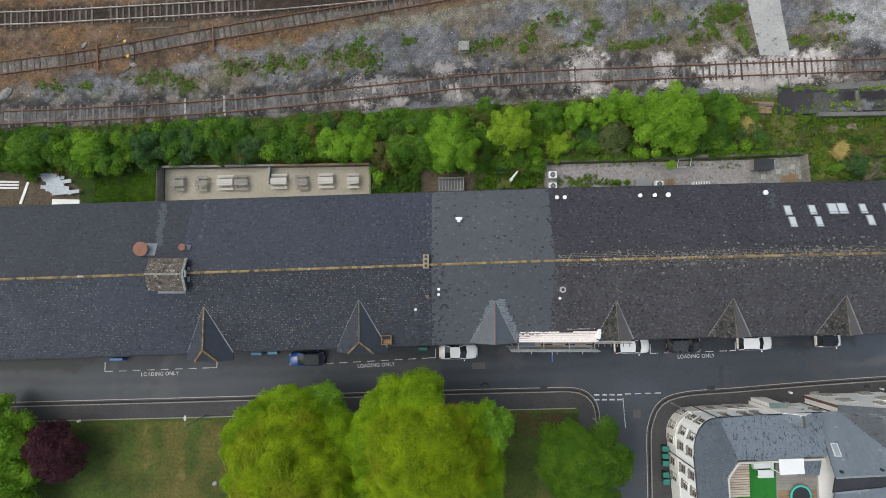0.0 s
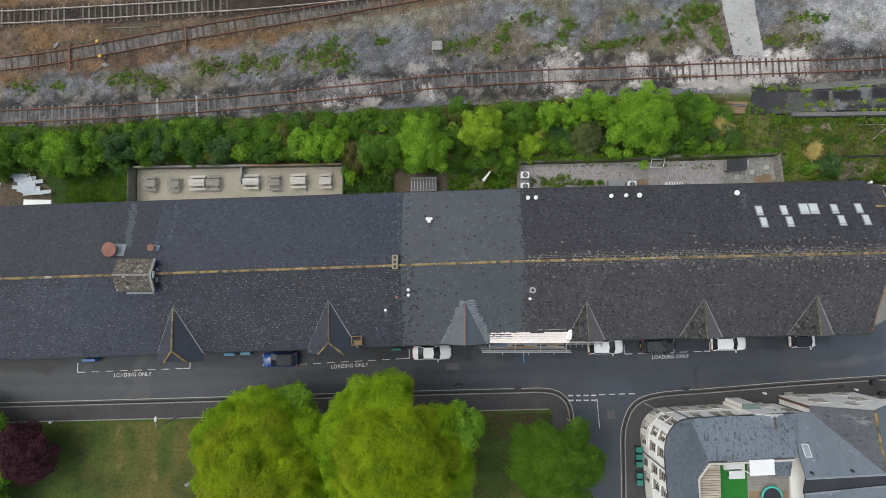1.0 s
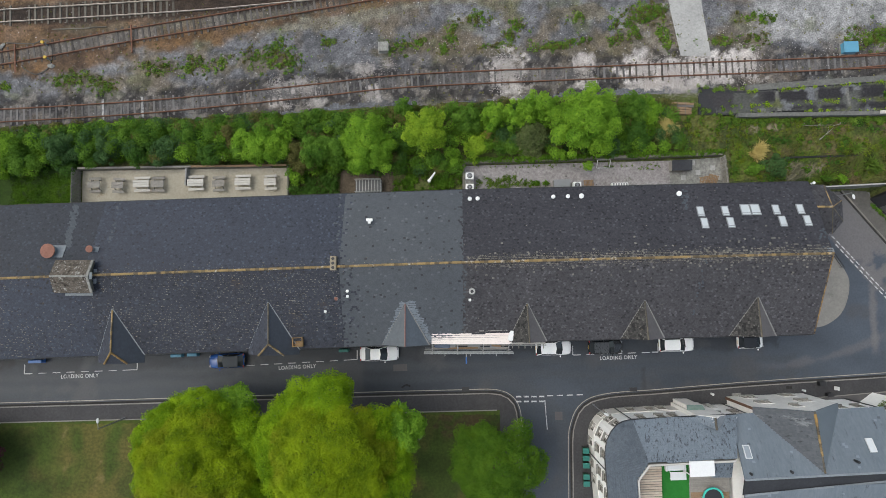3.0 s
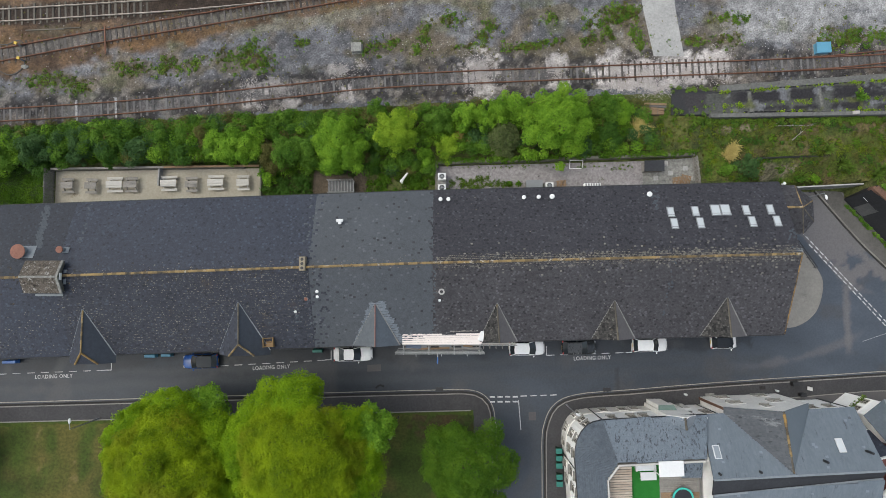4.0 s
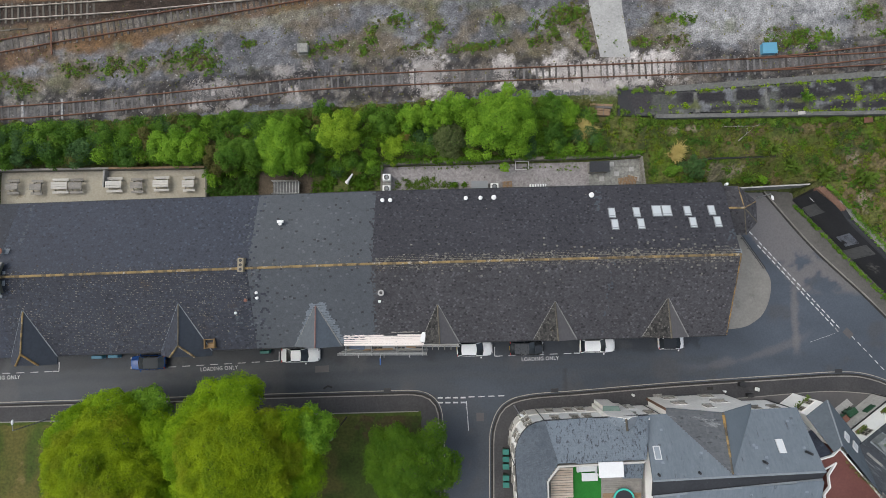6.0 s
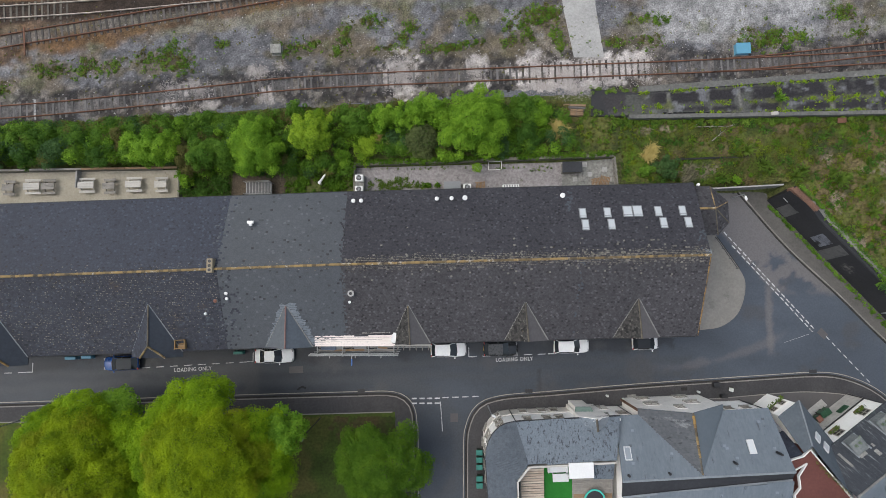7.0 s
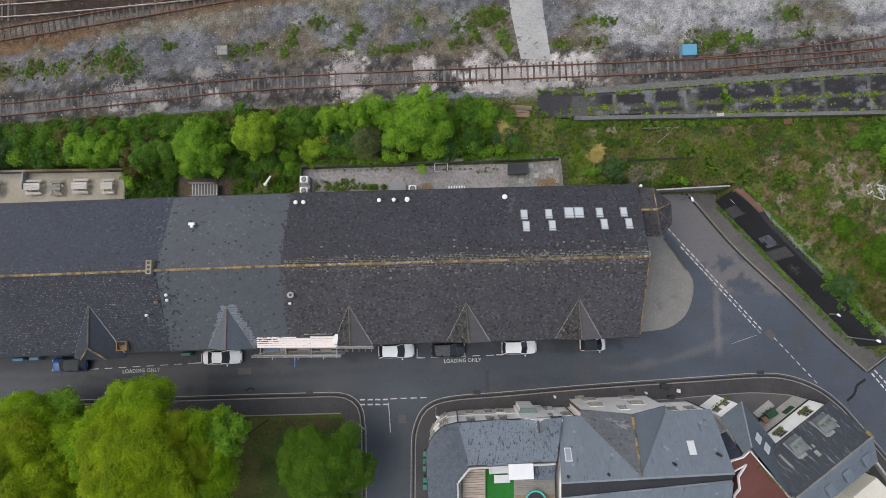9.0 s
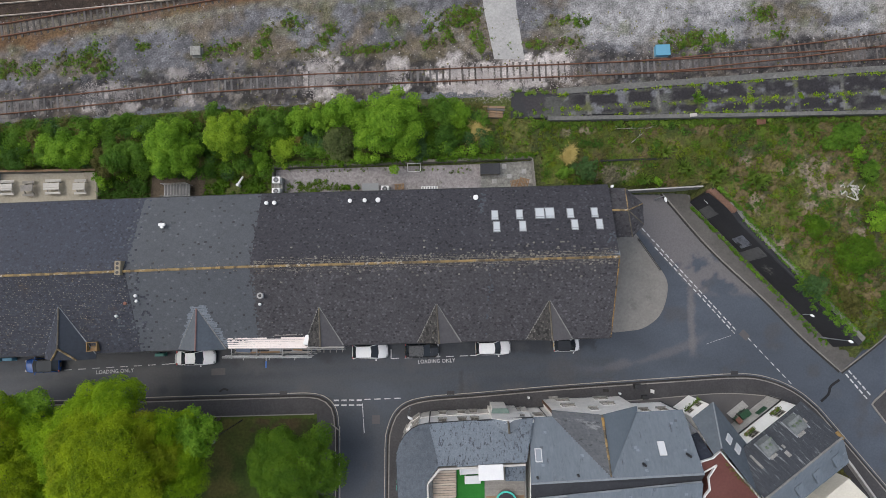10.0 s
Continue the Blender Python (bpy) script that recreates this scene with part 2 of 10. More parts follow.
GUTTER = surface("gutter_dirt", (0.013, 0.0125, 0.0125), (0.05, 0.047, 0.044), 4, 40, 0.9, 0.2, spots=[((0.06, 0.055, 0.048), 4, 0.35, 0.2)])
LINE_CREAM = surface("line_cream", (0.2, 0.19, 0.165), (0.42, 0.39, 0.33), 6, 60, 0.8, 0.05, spots=[((0.06, 0.058, 0.055), 8, 0.36)])
LINE_WHITE = surface("line_white", (0.36, 0.37, 0.375), (0.6, 0.6, 0.6), 14, 90, 0.8, 0.05, vary="object", spread=0.3, spots=[((0.09, 0.095, 0.1), 40, 0.45), ((0.12, 0.125, 0.13), 9, 0.45, 0.12)])
LAWN = surface("lawn", (0.032, 0.053, 0.008), (0.06, 0.085, 0.013), 1.3, 30, 0.95, 0.4, spots=[((0.1, 0.08, 0.022), 0.55, 0.48, 0.25), ((0.125, 0.095, 0.04), 3.0, 0.2, 0.2), ((0.022, 0.04, 0.007), 1.4, 0.45, 0.25)], stretch=(1.2, 0.7, 1), coarse=0.7, grain=0.22, grain_size=0.2)
ROUGH_GRASS = surface("rough_grass", (0.042, 0.056, 0.014), (0.095, 0.11, 0.032), 1.6, 30, 0.95, 0.5, spots=[((0.115, 0.09, 0.055), 1.4, 0.5, 0.25), ((0.06, 0.11, 0.02), 3, 0.36, 0.2), ((0.17, 0.145, 0.1), 5, 0.25, 0.15), ((0.03, 0.038, 0.013), 5, 0.35, 0.15)], grain=0.5, grain_size=0.14)
BALLAST = surface("ballast", (0.065, 0.068, 0.078), (0.165, 0.17, 0.187), 1.0, 30, 0.95, 0.9, spots=[((0.095, 0.078, 0.062), 1.1, 0.5, 0.25), ((0.215, 0.213, 0.217), 0.8, 0.38, 0.25), ((0.085, 0.085, 0.045), 2.4, 0.36, 0.2), ((0.3, 0.295, 0.295), 30, 0.16), ((0.045, 0.043, 0.043), 3, 0.33, 0.2)], coarse=0.6, grain=0.42, grain_size=0.1)
GRAVEL_PALE = surface("gravel_pale", (0.26, 0.235, 0.225), (0.52, 0.48, 0.46), 8, 60, 0.95, 0.3, vary="island", spread=0.6)
RAIL_RUST = surface("rail_rust", (0.1, 0.045, 0.028), (0.2, 0.1, 0.065), 8, 60, 0.8, 0.1)
RAIL_WORN = surface("rail_worn", (0.2, 0.17, 0.14), (0.36, 0.33, 0.3), 8, 60, 0.5, 0.05, 0.5)
SLEEPER_WOOD = surface("sleeper_wood", (0.026, 0.022, 0.02), (0.14, 0.128, 0.12), 6, 60, 0.95, 0.3, vary="object", spread=0.62)
SLEEPER_PALE = surface("sleeper_pale", (0.04, 0.037, 0.037), (0.185, 0.178, 0.175), 8, 60, 0.95, 0.3, vary="object", spread=0.6)
SLEEPER_GREY = surface("sleeper_grey", (0.05, 0.045, 0.038), (0.17, 0.155, 0.13), 6, 60, 0.95, 0.2, vary="object", spread=0.55)
TIMBER_GREY = surface("timber_grey", (0.16, 0.15, 0.135), (0.32, 0.3, 0.275), 8, 60, 0.9, 0.2, vary="object")
TIMBER_PALE = surface("timber_pale", (0.34, 0.325, 0.3), (0.54, 0.52, 0.48), 8, 60, 0.85, 0.1, vary="object", spread=0.5)
TIMBER_BROWN = surface("timber_brown", (0.16, 0.1, 0.055), (0.32, 0.22, 0.14), 8, 60, 0.85, 0.2, vary="object")
SAND = surface("sandy_floor", (0.27, 0.245, 0.19), (0.42, 0.385, 0.315), 3, 40, 0.95, 0.3, spots=[((0.24, 0.2, 0.14), 6, 0.3)])
YARD = surface("yard_concrete", (0.17, 0.155, 0.155), (0.3, 0.28, 0.28), 3, 40, 0.9, 0.2, spots=[((0.1, 0.092, 0.085), 4, 0.45, 0.2), ((0.06, 0.062, 0.035), 9, 0.34, 0.12), ((0.035, 0.034, 0.027), 20, 0.3)], grain=0.2)
SOIL = surface("bare_soil", (0.055, 0.042, 0.03), (0.14, 0.112, 0.08), 6, 40, 0.95, 0.5, spots=[((0.06, 0.075, 0.02), 5, 0.36, 0.15), ((0.2, 0.17, 0.14), 30, 0.2)], grain=0.3, grain_size=0.1)
TURF = surface("artificial_turf", (0.01, 0.1, 0.012), (0.025, 0.17, 0.025), 3, 80, 0.9, 0.2)
STEEL = surface("galvanised_steel", (0.26, 0.265, 0.26), (0.42, 0.425, 0.42), 8, 60, 0.5, 0.05, 0.4)
BLACK_METAL = paint("black_metal", (0.02, 0.02, 0.022), 0.5)
WHITE_PLASTIC = paint("white_plastic", (0.75, 0.75, 0.74), 0.45)
GREY_PLASTIC = paint("grey_plastic", (0.22, 0.23, 0.24), 0.5)
SHEET_WHITE = surface("white_sheeting", (0.72, 0.66, 0.62), (0.86, 0.8, 0.76), 6, 40, 0.6, 0.2)
BLUE_PAINT = paint("blue_paint", (0.03, 0.13, 0.4), 0.4)
CYAN_PAINT = paint("cyan_paint", (0.1, 0.28, 0.4), 0.5)
TEAL_PLASTIC = paint("teal_plastic", (0.025, 0.17, 0.14), 0.5)
GREEN_PLASTIC = paint("green_plastic", (0.02, 0.07, 0.035), 0.5)
RED_PLASTIC = paint("red_plastic", (0.35, 0.02, 0.02), 0.4)
YELLOW_PAINT = paint("yellow_paint", (0.55, 0.36, 0.02), 0.5)
MAROON = surface("maroon_membrane", (0.085, 0.03, 0.025), (0.13, 0.05, 0.042), 3, 40, 0.8, 0.1)
BLACK_STAIN = surface("tyre_black", (0.008, 0.008, 0.009), (0.02, 0.02, 0.022), 20, 80, 0.7, 0.1)
BITUMEN = surface("bitumen_roof", (0.02, 0.021, 0.025), (0.045, 0.047, 0.053), 3, 40, 0.7, 0.15, spots=[((0.14, 0.14, 0.14), 26, 0.16)])
RUBBER = paint("tyre_rubber", (0.02, 0.02, 0.02), 0.8)
CAR_GLASS = glass("car_glass")
LAMP_GLASS = glass("lamp_glass", (0.25, 0.26, 0.27), 0.15)
WINDOW_GLASS = glass("window_glass", (0.06, 0.06, 0.056), 0.1)
# Pale base colour stands in for the sky mirrored in the skylights.
ROOF_GLASS = glass("skylight_glass", (0.46, 0.49, 0.51), 0.15)
LEAF_LIME = foliage("leaf_lime", (0.085, 0.15, 0.004), (0.36, 0.47, 0.014), 0.36, flush=(0.25, 0.255, 0.018))
LEAF_LIME_EDGE = foliage("leaf_lime_edge", (0.075, 0.165, 0.005), (0.34, 0.51, 0.016), 0.36)
LEAF_BRIGHT = foliage("leaf_bright", (0.064, 0.168, 0.011), (0.275, 0.46, 0.04))
LEAF_FRESH = foliage("leaf_fresh", (0.03, 0.087, 0.006), (0.13, 0.235, 0.018))
LEAF_WEED_GREEN = foliage("leaf_weed_green", (0.05, 0.11, 0.012), (0.2, 0.3, 0.045))
LEAF_WEED = foliage("leaf_weed", (0.04, 0.085, 0.01), (0.155, 0.23, 0.035))
LEAF_MID = foliage("leaf_mid", (0.036, 0.1, 0.01), (0.165, 0.3, 0.036))
LEAF_SPRING = foliage("leaf_spring", (0.085, 0.18, 0.01), (0.35, 0.5, 0.04))
LEAF_DARK = foliage("leaf_dark", (0.026, 0.076, 0.01), (0.1, 0.2, 0.03))
LEAF_BLUE = foliage("leaf_blue", (0.028, 0.075, 0.02), (0.1, 0.18, 0.06))
LEAF_SAGE = foliage("leaf_sage", (0.06, 0.085, 0.028), (0.19, 0.225, 0.085))
LEAF_OLIVE = foliage("leaf_olive", (0.055, 0.06, 0.016), (0.19, 0.18, 0.055))
LEAF_COPPER = foliage("leaf_copper", (0.03, 0.01, 0.016), (0.1, 0.035, 0.047))
LEAF_STRAW = foliage("leaf_straw", (0.4, 0.32, 0.11), (0.62, 0.5, 0.2))
LEAF_ROUGH = foliage("leaf_rough", (0.055, 0.09, 0.008), (0.185, 0.235, 0.022))
BARK = surface("bark", (0.05, 0.04, 0.03), (0.13, 0.11, 0.09), 8, 40, 0.95, 0.5)


# ---- builders ----
def link(name, me, material, parent=None, label=""):
    if material:
        me.materials.append(material)
    ob = new(name, me)
    if parent:
        ob.parent = parent
    if label:
        ob["label"] = label
    return ob


def part(name, bm, material, parent=None, label="", smooth=False):
    """Links a bmesh as one mesh object under a thing or a part."""
    bmesh.ops.recalc_face_normals(bm, faces=bm.faces)
    me = bpy.data.meshes.new(name)
    bm.to_mesh(me)
    bm.free()
    if smooth:
        for p in me.polygons:
            p.use_smooth = True
    return link(name, me, material, parent, label)


def raw(name, verts, faces, material, parent=None, label=""):
    me = bpy.data.meshes.new(name)
    me.from_pydata(verts, [], faces)
    return link(name, me, material, parent, label)


def thing(name, label, category, at=(0, 0, 0), turn=0.0, group="", kind=""):
    ob = new(name)
    ob.empty_display_size = 0.2
    ob.matrix_basis = pose(at[0], at[1], at[2], 0, 0, turn)
    return tagged(ob, label, category, group, kind)


def box(bm, c, s, rz=0.0, bevel=0.0):
    """A box by centre and size."""
    r = bmesh.ops.create_cube(bm, size=1.0, matrix=pose(c[0], c[1], c[2], 0, 0, rz) @ Matrix.Diagonal((s[0], s[1], s[2], 1)))
    if bevel:
        es = list({e for v in r["verts"] for e in v.link_edges})
        bmesh.ops.bevel(bm, geom=es, offset=bevel, segments=1, affect="EDGES")
    return bm


def boxed(c, s, rz=0.0, bevel=0.0):
    return box(bmesh.new(), c, s, rz, bevel)


def rod(bm, a, b, r0, r1=None, seg=10):
    """A tapered rod from a to b."""
    a, b = Vector(a), Vector(b)
    d = b - a
    m = Matrix.Translation((a + b) / 2) @ d.to_track_quat("Z", "Y").to_matrix().to_4x4()
    bmesh.ops.create_cone(bm, cap_ends=True, segments=seg, radius1=r0, radius2=r0 if r1 is None else r1, depth=d.length, matrix=m)
    return bm


def rodded(a, b, r0, r1=None, seg=10):
    return rod(bmesh.new(), a, b, r0, r1, seg)


def prism(bm, poly, z0, z1):
    """An upright prism on a plan outline; z0, z1 numbers or functions of x."""
    lo = [bm.verts.new((x, y, z0(x) if callable(z0) else z0)) for x, y in poly]
    hi = [bm.verts.new((x, y, z1(x) if callable(z1) else z1)) for x, y in poly]
    bm.faces.new(lo), bm.faces.new(hi)
    for i in range(len(poly)):
        j = (i + 1) % len(poly)
        bm.faces.new((lo[i], lo[j], hi[j], hi[i]))
    return bm


def slab(bm, pts, thick):
    """A sheet through pts, with its thickness straight down."""
    hi = [bm.verts.new(p) for p in pts]
    lo = [bm.verts.new((p[0], p[1], p[2] - thick)) for p in pts]
    bm.faces.new(hi), bm.faces.new(lo)
    for i in range(len(pts)):
        j = (i + 1) % len(pts)
        bm.faces.new((lo[i], lo[j], hi[j], hi[i]))
    return bm


def smooth_line(pts, step=1.0):
    """A Catmull-Rom line through plan points, cut into even steps."""
    p = [Vector(a) for a in pts]
    p = [p[0] * 2 - p[1]] + p + [p[-1] * 2 - p[-2]]
    fine = []
    for i in range(1, len(p) - 2):
        for k in range(24):
            t = k / 24
            a, b, c, d = p[i - 1], p[i], p[i + 1], p[i + 2]
            fine.append(0.5 * (2 * b + (c - a) * t + (2 * a - 5 * b + 4 * c - d) * t * t + (3 * b - a - 3 * c + d) * t ** 3))
    fine.append(p[-2])
    out, need, last = [fine[0]], step, fine[0]
    for q in fine[1:]:
        while (q - last).length >= need:
            last = last + (q - last).normalized() * need
            out.append(last.copy())
            need = step
        need -= (q - last).length
        last = q
    return out


def side_dirs(line):
    out = []
    for i in range(len(line)):
        d = (line[min(i + 1, len(line) - 1)] - line[max(i - 1, 0)]).normalized()
        out.append(Vector((-d.y, d.x)))
    return out


def ribbon(bm, line, off0, off1, z0, z1):
    """A solid band that follows a plan line between two sideways offsets (left is plus), from z0 to z1."""
    n = side_dirs(line)
    rows = []
    for q, s in zip(line, n):
        a, b = q + s * off0, q + s * off1
        rows.append([bm.verts.new((a.x, a.y, z0(q.x))), bm.verts.new((b.x, b.y, z0(q.x))), bm.verts.new((b.x, b.y, z1(q.x))), bm.verts.new((a.x, a.y, z1(q.x)))])
    for u, v in zip(rows, rows[1:]):
        for i in range(4):
            j = (i + 1) % 4
            bm.faces.new((u[i], u[j], v[j], v[i]))
    bm.faces.new(rows[0]), bm.faces.new(rows[-1])
    return bm


def street(x):
    """Height of the street: a shallow dip where the side street joins."""
    return 0.012 * (math.sqrt((x - 15) ** 2 + 64) - 8) - 0.2


def upper(x):
    """Height of the railway level behind the long building."""
    t = min(1.0, max(0.0, -x / 35))
    return 3.75 + 0.3 * t * t * (3 - 2 * t)


def drape(name, poly, lift, level, material, parent=None, label="", step=4.0):
    """A flat sheet on a plan outline that follows the fall of the ground."""
    bm = bmesh.new()
    bm.faces.new([bm.verts.new((x, y, 0)) for x, y in poly])
    lo, hi = min(p[0] for p in poly), max(p[0] for p in poly)
    x = lo + step
    while x < hi - 0.01:
        bmesh.ops.bisect_plane(bm, geom=bm.verts[:] + bm.edges[:] + bm.faces[:], plane_co=(x, 0, 0), plane_no=(1, 0, 0))
        x += step
    bmesh.ops.triangulate(bm, faces=bm.faces)
    for v in bm.verts:
        v.co.z = level(v.co.x) + lift
    return part(name, bm, material, parent, label)


# ---- the lie of the land: street level in front, railway level behind ----
def ridge_y(x):
    """Plan line of the long building's ridge."""
    return 2.5 + 0.034 * x if x < 10 else 2.84 + 0.0235 * (x - 10)


def lane_edge(x):
    """Plan line of the side lane's kerb at the east end."""
    return -9.6 + 0.79 * (x - 79.2)


def step_y(x):
    """Where the ground steps up from street to railway level."""
    if x < 50:
        return ridge_y(x) + 4
    if x < 62.6:
        return 12.6
    return max(75.0 - x - 0.07 * (x - 62.0), lane_edge(x) + 0.5)


def land(x, y):
    s = step_y(x)
    low = street(max(-80.0, min(110.0, x)))
    if y <= s:
        return low - 0.06
    rise = upper(x)
    if 49.5 < x < 62.6:
        rise = min(rise, low + 0.75 + 2.6 * max(0.0, (x - 60.2) / 2.4) + 0.75 * (y - s))
    if x > 78.5:
        rise = min(rise, low + 0.3 + 0.75 * max(0.0, y - lane_edge(x) - 0.5))
    return rise - 0.05


def build_ground():
    xs = [-1500, -500, -200, -120] + [-90 + i for i in range(211)] + [150, 250, 600, 1800]
    ys = [-1500, -500, -200, -100] + [-60 + i for i in range(121)] + [90, 200, 600, 1800]
    verts, faces = [], []
    rng = np.random.RandomState(3)
    for y in ys:
        for x in xs:
            bumpy = 0.0 if y <= step_y(x) + 1.5 else 0.05 * (rng.rand() - 0.5)
            verts.append((x, y, land(x, y) + bumpy))
    w = len(xs)
    for j in range(len(ys) - 1):
        for i in range(w - 1):
            faces.append((j * w + i, j * w + i + 1, (j + 1) * w + i + 1, (j + 1) * w + i))
    ob = raw("ground", verts, faces, ROUGH_GRASS)
    tagged(ob, "uneven open ground of grass, weeds and soil", "ground", kind="structure")


build_ground()


# ---- street, pavements, lawn ----
WEST_KERB = smooth_line([(-95, -14.6), (-60, -13.76), (-30, -13.05), (0, -12.25), (12, -11.98), (15.2, -11.93), (17.0, -12.25), (18.2, -13.15), (18.75, -14.3), (18.95, -16), (19.1, -20), (19.4, -60)], 0.6)
EAST_KERB = smooth_line([(24.1, -60), (24.45, -24), (24.5, -18), (24.8, -16), (25.6, -14.2), (27.0, -13.05), (29.2, -12.45), (32, -12.17), (35.2, -11.95), (46.1, -11.05), (59.6, -10.15), (66.4, -9.75), (69.8, -10.0), (73.1, -11.2), (75.7, -13.1), (78.5, -16.3), (92, -33)], 0.6)
NORTH_KERB = smooth_line([(58.4, 12.2), (64.1, 5.3), (70.1, -0.6), (74.8, -5.5), (79.2, -9.6)], 0.6)
LANE_KERB = smooth_line([(79.2, -9.6), (84.9, -5.3), (97, 4.5)], 0.6)

road_outline = [(-95, -60)] + [(24.2, -60), (60, -60), (110, -60), (110, 12)] + [(97, 8), (86, -3.5), (79.6, -8.6), (74.0, -3.0), (66, 5.5), (60, 12.2), (50, 12.2), (49, 4), (10, 2), (-95, -2)]
road = drape("road", road_outline, 0.0, street, ASPHALT)
tagged(road, "dark grey damp asphalt street with patched repairs", "road", kind="structure")


def shifted(line, d):
    """The line moved sideways (left is plus)."""
    return [q + s * d for q, s in zip(line, side_dirs(line))]


def with_edge(line, others, d=-0.4):
    return [(q.x, q.y) for q in shifted(line, d)] + others


pave_w = drape("pavement", with_edge(WEST_KERB, [(16.6, -60), (16.3, -14.37), (-95, -16.75)]), 0.11, street, PAVING)
tagged(pave_w, "brown-grey asphalt footway beside the lawn", "pavement", kind="structure")
pave_e = drape("pavement", with_edge(EAST_KERB, [(85, -33), (74, -18), (40, -18), (30, -24), (30, -60)]), 0.11, street, PAVING)
tagged(pave_e, "brown-grey asphalt footway round the corner building", "pavement", kind="structure")
pave_n = drape("pavement", with_edge(NORTH_KERB, [(80.9, -8.0), (62.0, 11.2), (61.4, 12.2)], 0.0), 0.11, street, surface("paving_worn", (0.07, 0.067, 0.063), (0.125, 0.12, 0.112), 4, 40, 0.9, 0.2))
tagged(pave_n, "worn grey footway under the retaining wall", "pavement", kind="structure")
APRON_EDGE = smooth_line([(52.13, -4.69), (53.75, -4.53), (55.69, -4.16), (57.49, -2.88), (58.43, -0.96), (58.69, 1.13), (57.99, 2.75), (56.91, 4.37), (55.04, 7.15), (54.2, 8.2)], 0.4)
apron_line = [(49.4, 4.6), (49.4, -4.9)] + [(q.x, q.y) for q in APRON_EDGE] + [(51, 8.2)]
apron = part("pavement", prism(bmesh.new(), apron_line, lambda x: street(x) - 0.05, lambda x: street(x) + 0.12), surface("forecourt_concrete", (0.17, 0.163, 0.15), (0.27, 0.258, 0.238), 2.5, 30, 0.9, 0.2, spots=[((0.1, 0.098, 0.09), 4, 0.4, 0.2), ((0.05, 0.048, 0.042), 18, 0.16)]))
apron_kerb = thing("kerb", "thin stone kerb round the concrete forecourt", "kerb", kind="structure")
part("kerb_edge", ribbon(bmesh.new(), APRON_EDGE, -0.1, 0.06, lambda x: street(x) - 0.02, lambda x: street(x) + 0.14), KERB, apron_kerb)
rail = thing("guard_rail", "low dark metal guard rail along the forecourt", "guard rail")
for q in ((57.75, 2.75), (56.95, 3.95), (56.15, 5.15), (55.35, 6.35)):
    part("post", rodded((q[0], q[1], street(q[0]) + 0.1), (q[0], q[1], street(q[0]) + 0.95), 0.04, seg=8), BLACK_METAL, rail)
for h in (0.5, 0.93):
    part("bar", rodded((57.8, 2.68, street(57) + h), (55.2, 6.58, street(57) + h), 0.04, seg=8), BLACK_METAL, rail)
tagged(apron, "rounded pale concrete forecourt at the end of the long building", "pavement", kind="structure")
LAWN_LOW = drape("lawn", [(-95, -16.75), (16.3, -14.37), (16.6, -60), (-95, -60)], 0.1, street, LAWN)
tagged(LAWN_LOW, "park lawn reaching away under the trees", "lawn", kind="structure")
edging = part("trim", ribbon(bmesh.new(), smooth_line([(-95, -16.77), (16.3, -14.39)], 3), -0.06, 0.06, lambda x: street(x), lambda x: street(x) + 0.2), KERB)
tagged(edging, "narrow pale stone edging between lawn and footway", "edging", kind="structure")


def kerb_run(name, line, side, label, setback=0.45, lined=True):
    """Kerb stones, a dirty channel and a pale painted edge line along the road."""
    run = thing(name, label, "kerb", kind="structure")
    line = shifted(line, -side * setback)
    part("channel", ribbon(bmesh.new(), line, side * 0.02, side * 0.24, lambda x: street(x) - 0.02, lambda x: street(x) + 0.012), GUTTER, run, "dark dirty road channel")
    if lined:
        part("edge_line", ribbon(bmesh.new(), line, side * 0.4, side * 0.49, lambda x: street(x) - 0.02, lambda x: street(x) + 0.014), LINE_CREAM, run, "faded cream road edge line")
    n = side_dirs(line)
    me = None
    for i in range(0, len(line) - 1, 2):
        q = line[i]
        j = min(i + 2, len(line) - 1)
        d = line[j] - q
        if not -54 < q.x < 86 or not -27 < q.y < 14:
            continue
        if me is None:
            k = boxed((0, 0, 0), (1.185, 0.13, 0.2), 0, 0.012)
            me = bpy.data.meshes.new("kerb_stone")
            k.to_mesh(me)
            k.free()
            me.materials.append(KERB)
        ob = new("kerb_stone", me)
        c = (q + line[j]) / 2 - n[i] * side * 0.06
        ob.parent = run
        ob.matrix_basis = pose(c.x, c.y, street(c.x) + 0.03, 0, 0, math.degrees(math.atan2(d.y, d.x)))
    return run


kerb_run("kerb", WEST_KERB, 1, "pale stone kerb along the park side of the street")
kerb_run("kerb", EAST_KERB, 1, "pale stone kerb round the corner building")
kerb_run("kerb", NORTH_KERB, -1, "stone kerb under the retaining wall", 0.0, False)
kerb_run("kerb", LANE_KERB, -1, "stone kerb at the mouth of the side lane", 0.0, False)


# ---- road markings ----
def dash(name, run, a, b, width, label=""):
    a, b = Vector(a), Vector(b)
    d = b - a
    c = (a + b) / 2
    ob = part(name, boxed((0, 0, 0), (d.length, width, 0.012)), LINE_WHITE, run, label)
    ob.matrix_basis = pose(c.x, c.y, street(c.x) + 0.012, 0, 0, math.degrees(math.atan2(d.y, d.x)))
    return ob


def dashes(run, a, b, length, gap, width):
    a, b = Vector(a), Vector(b)
    d = (b - a).normalized()
    s = 0.0
    while s + length <= (b - a).length + 0.05:
        dash("dash", run, a + d * s, a + d * (s + length), width)
        s += length + gap


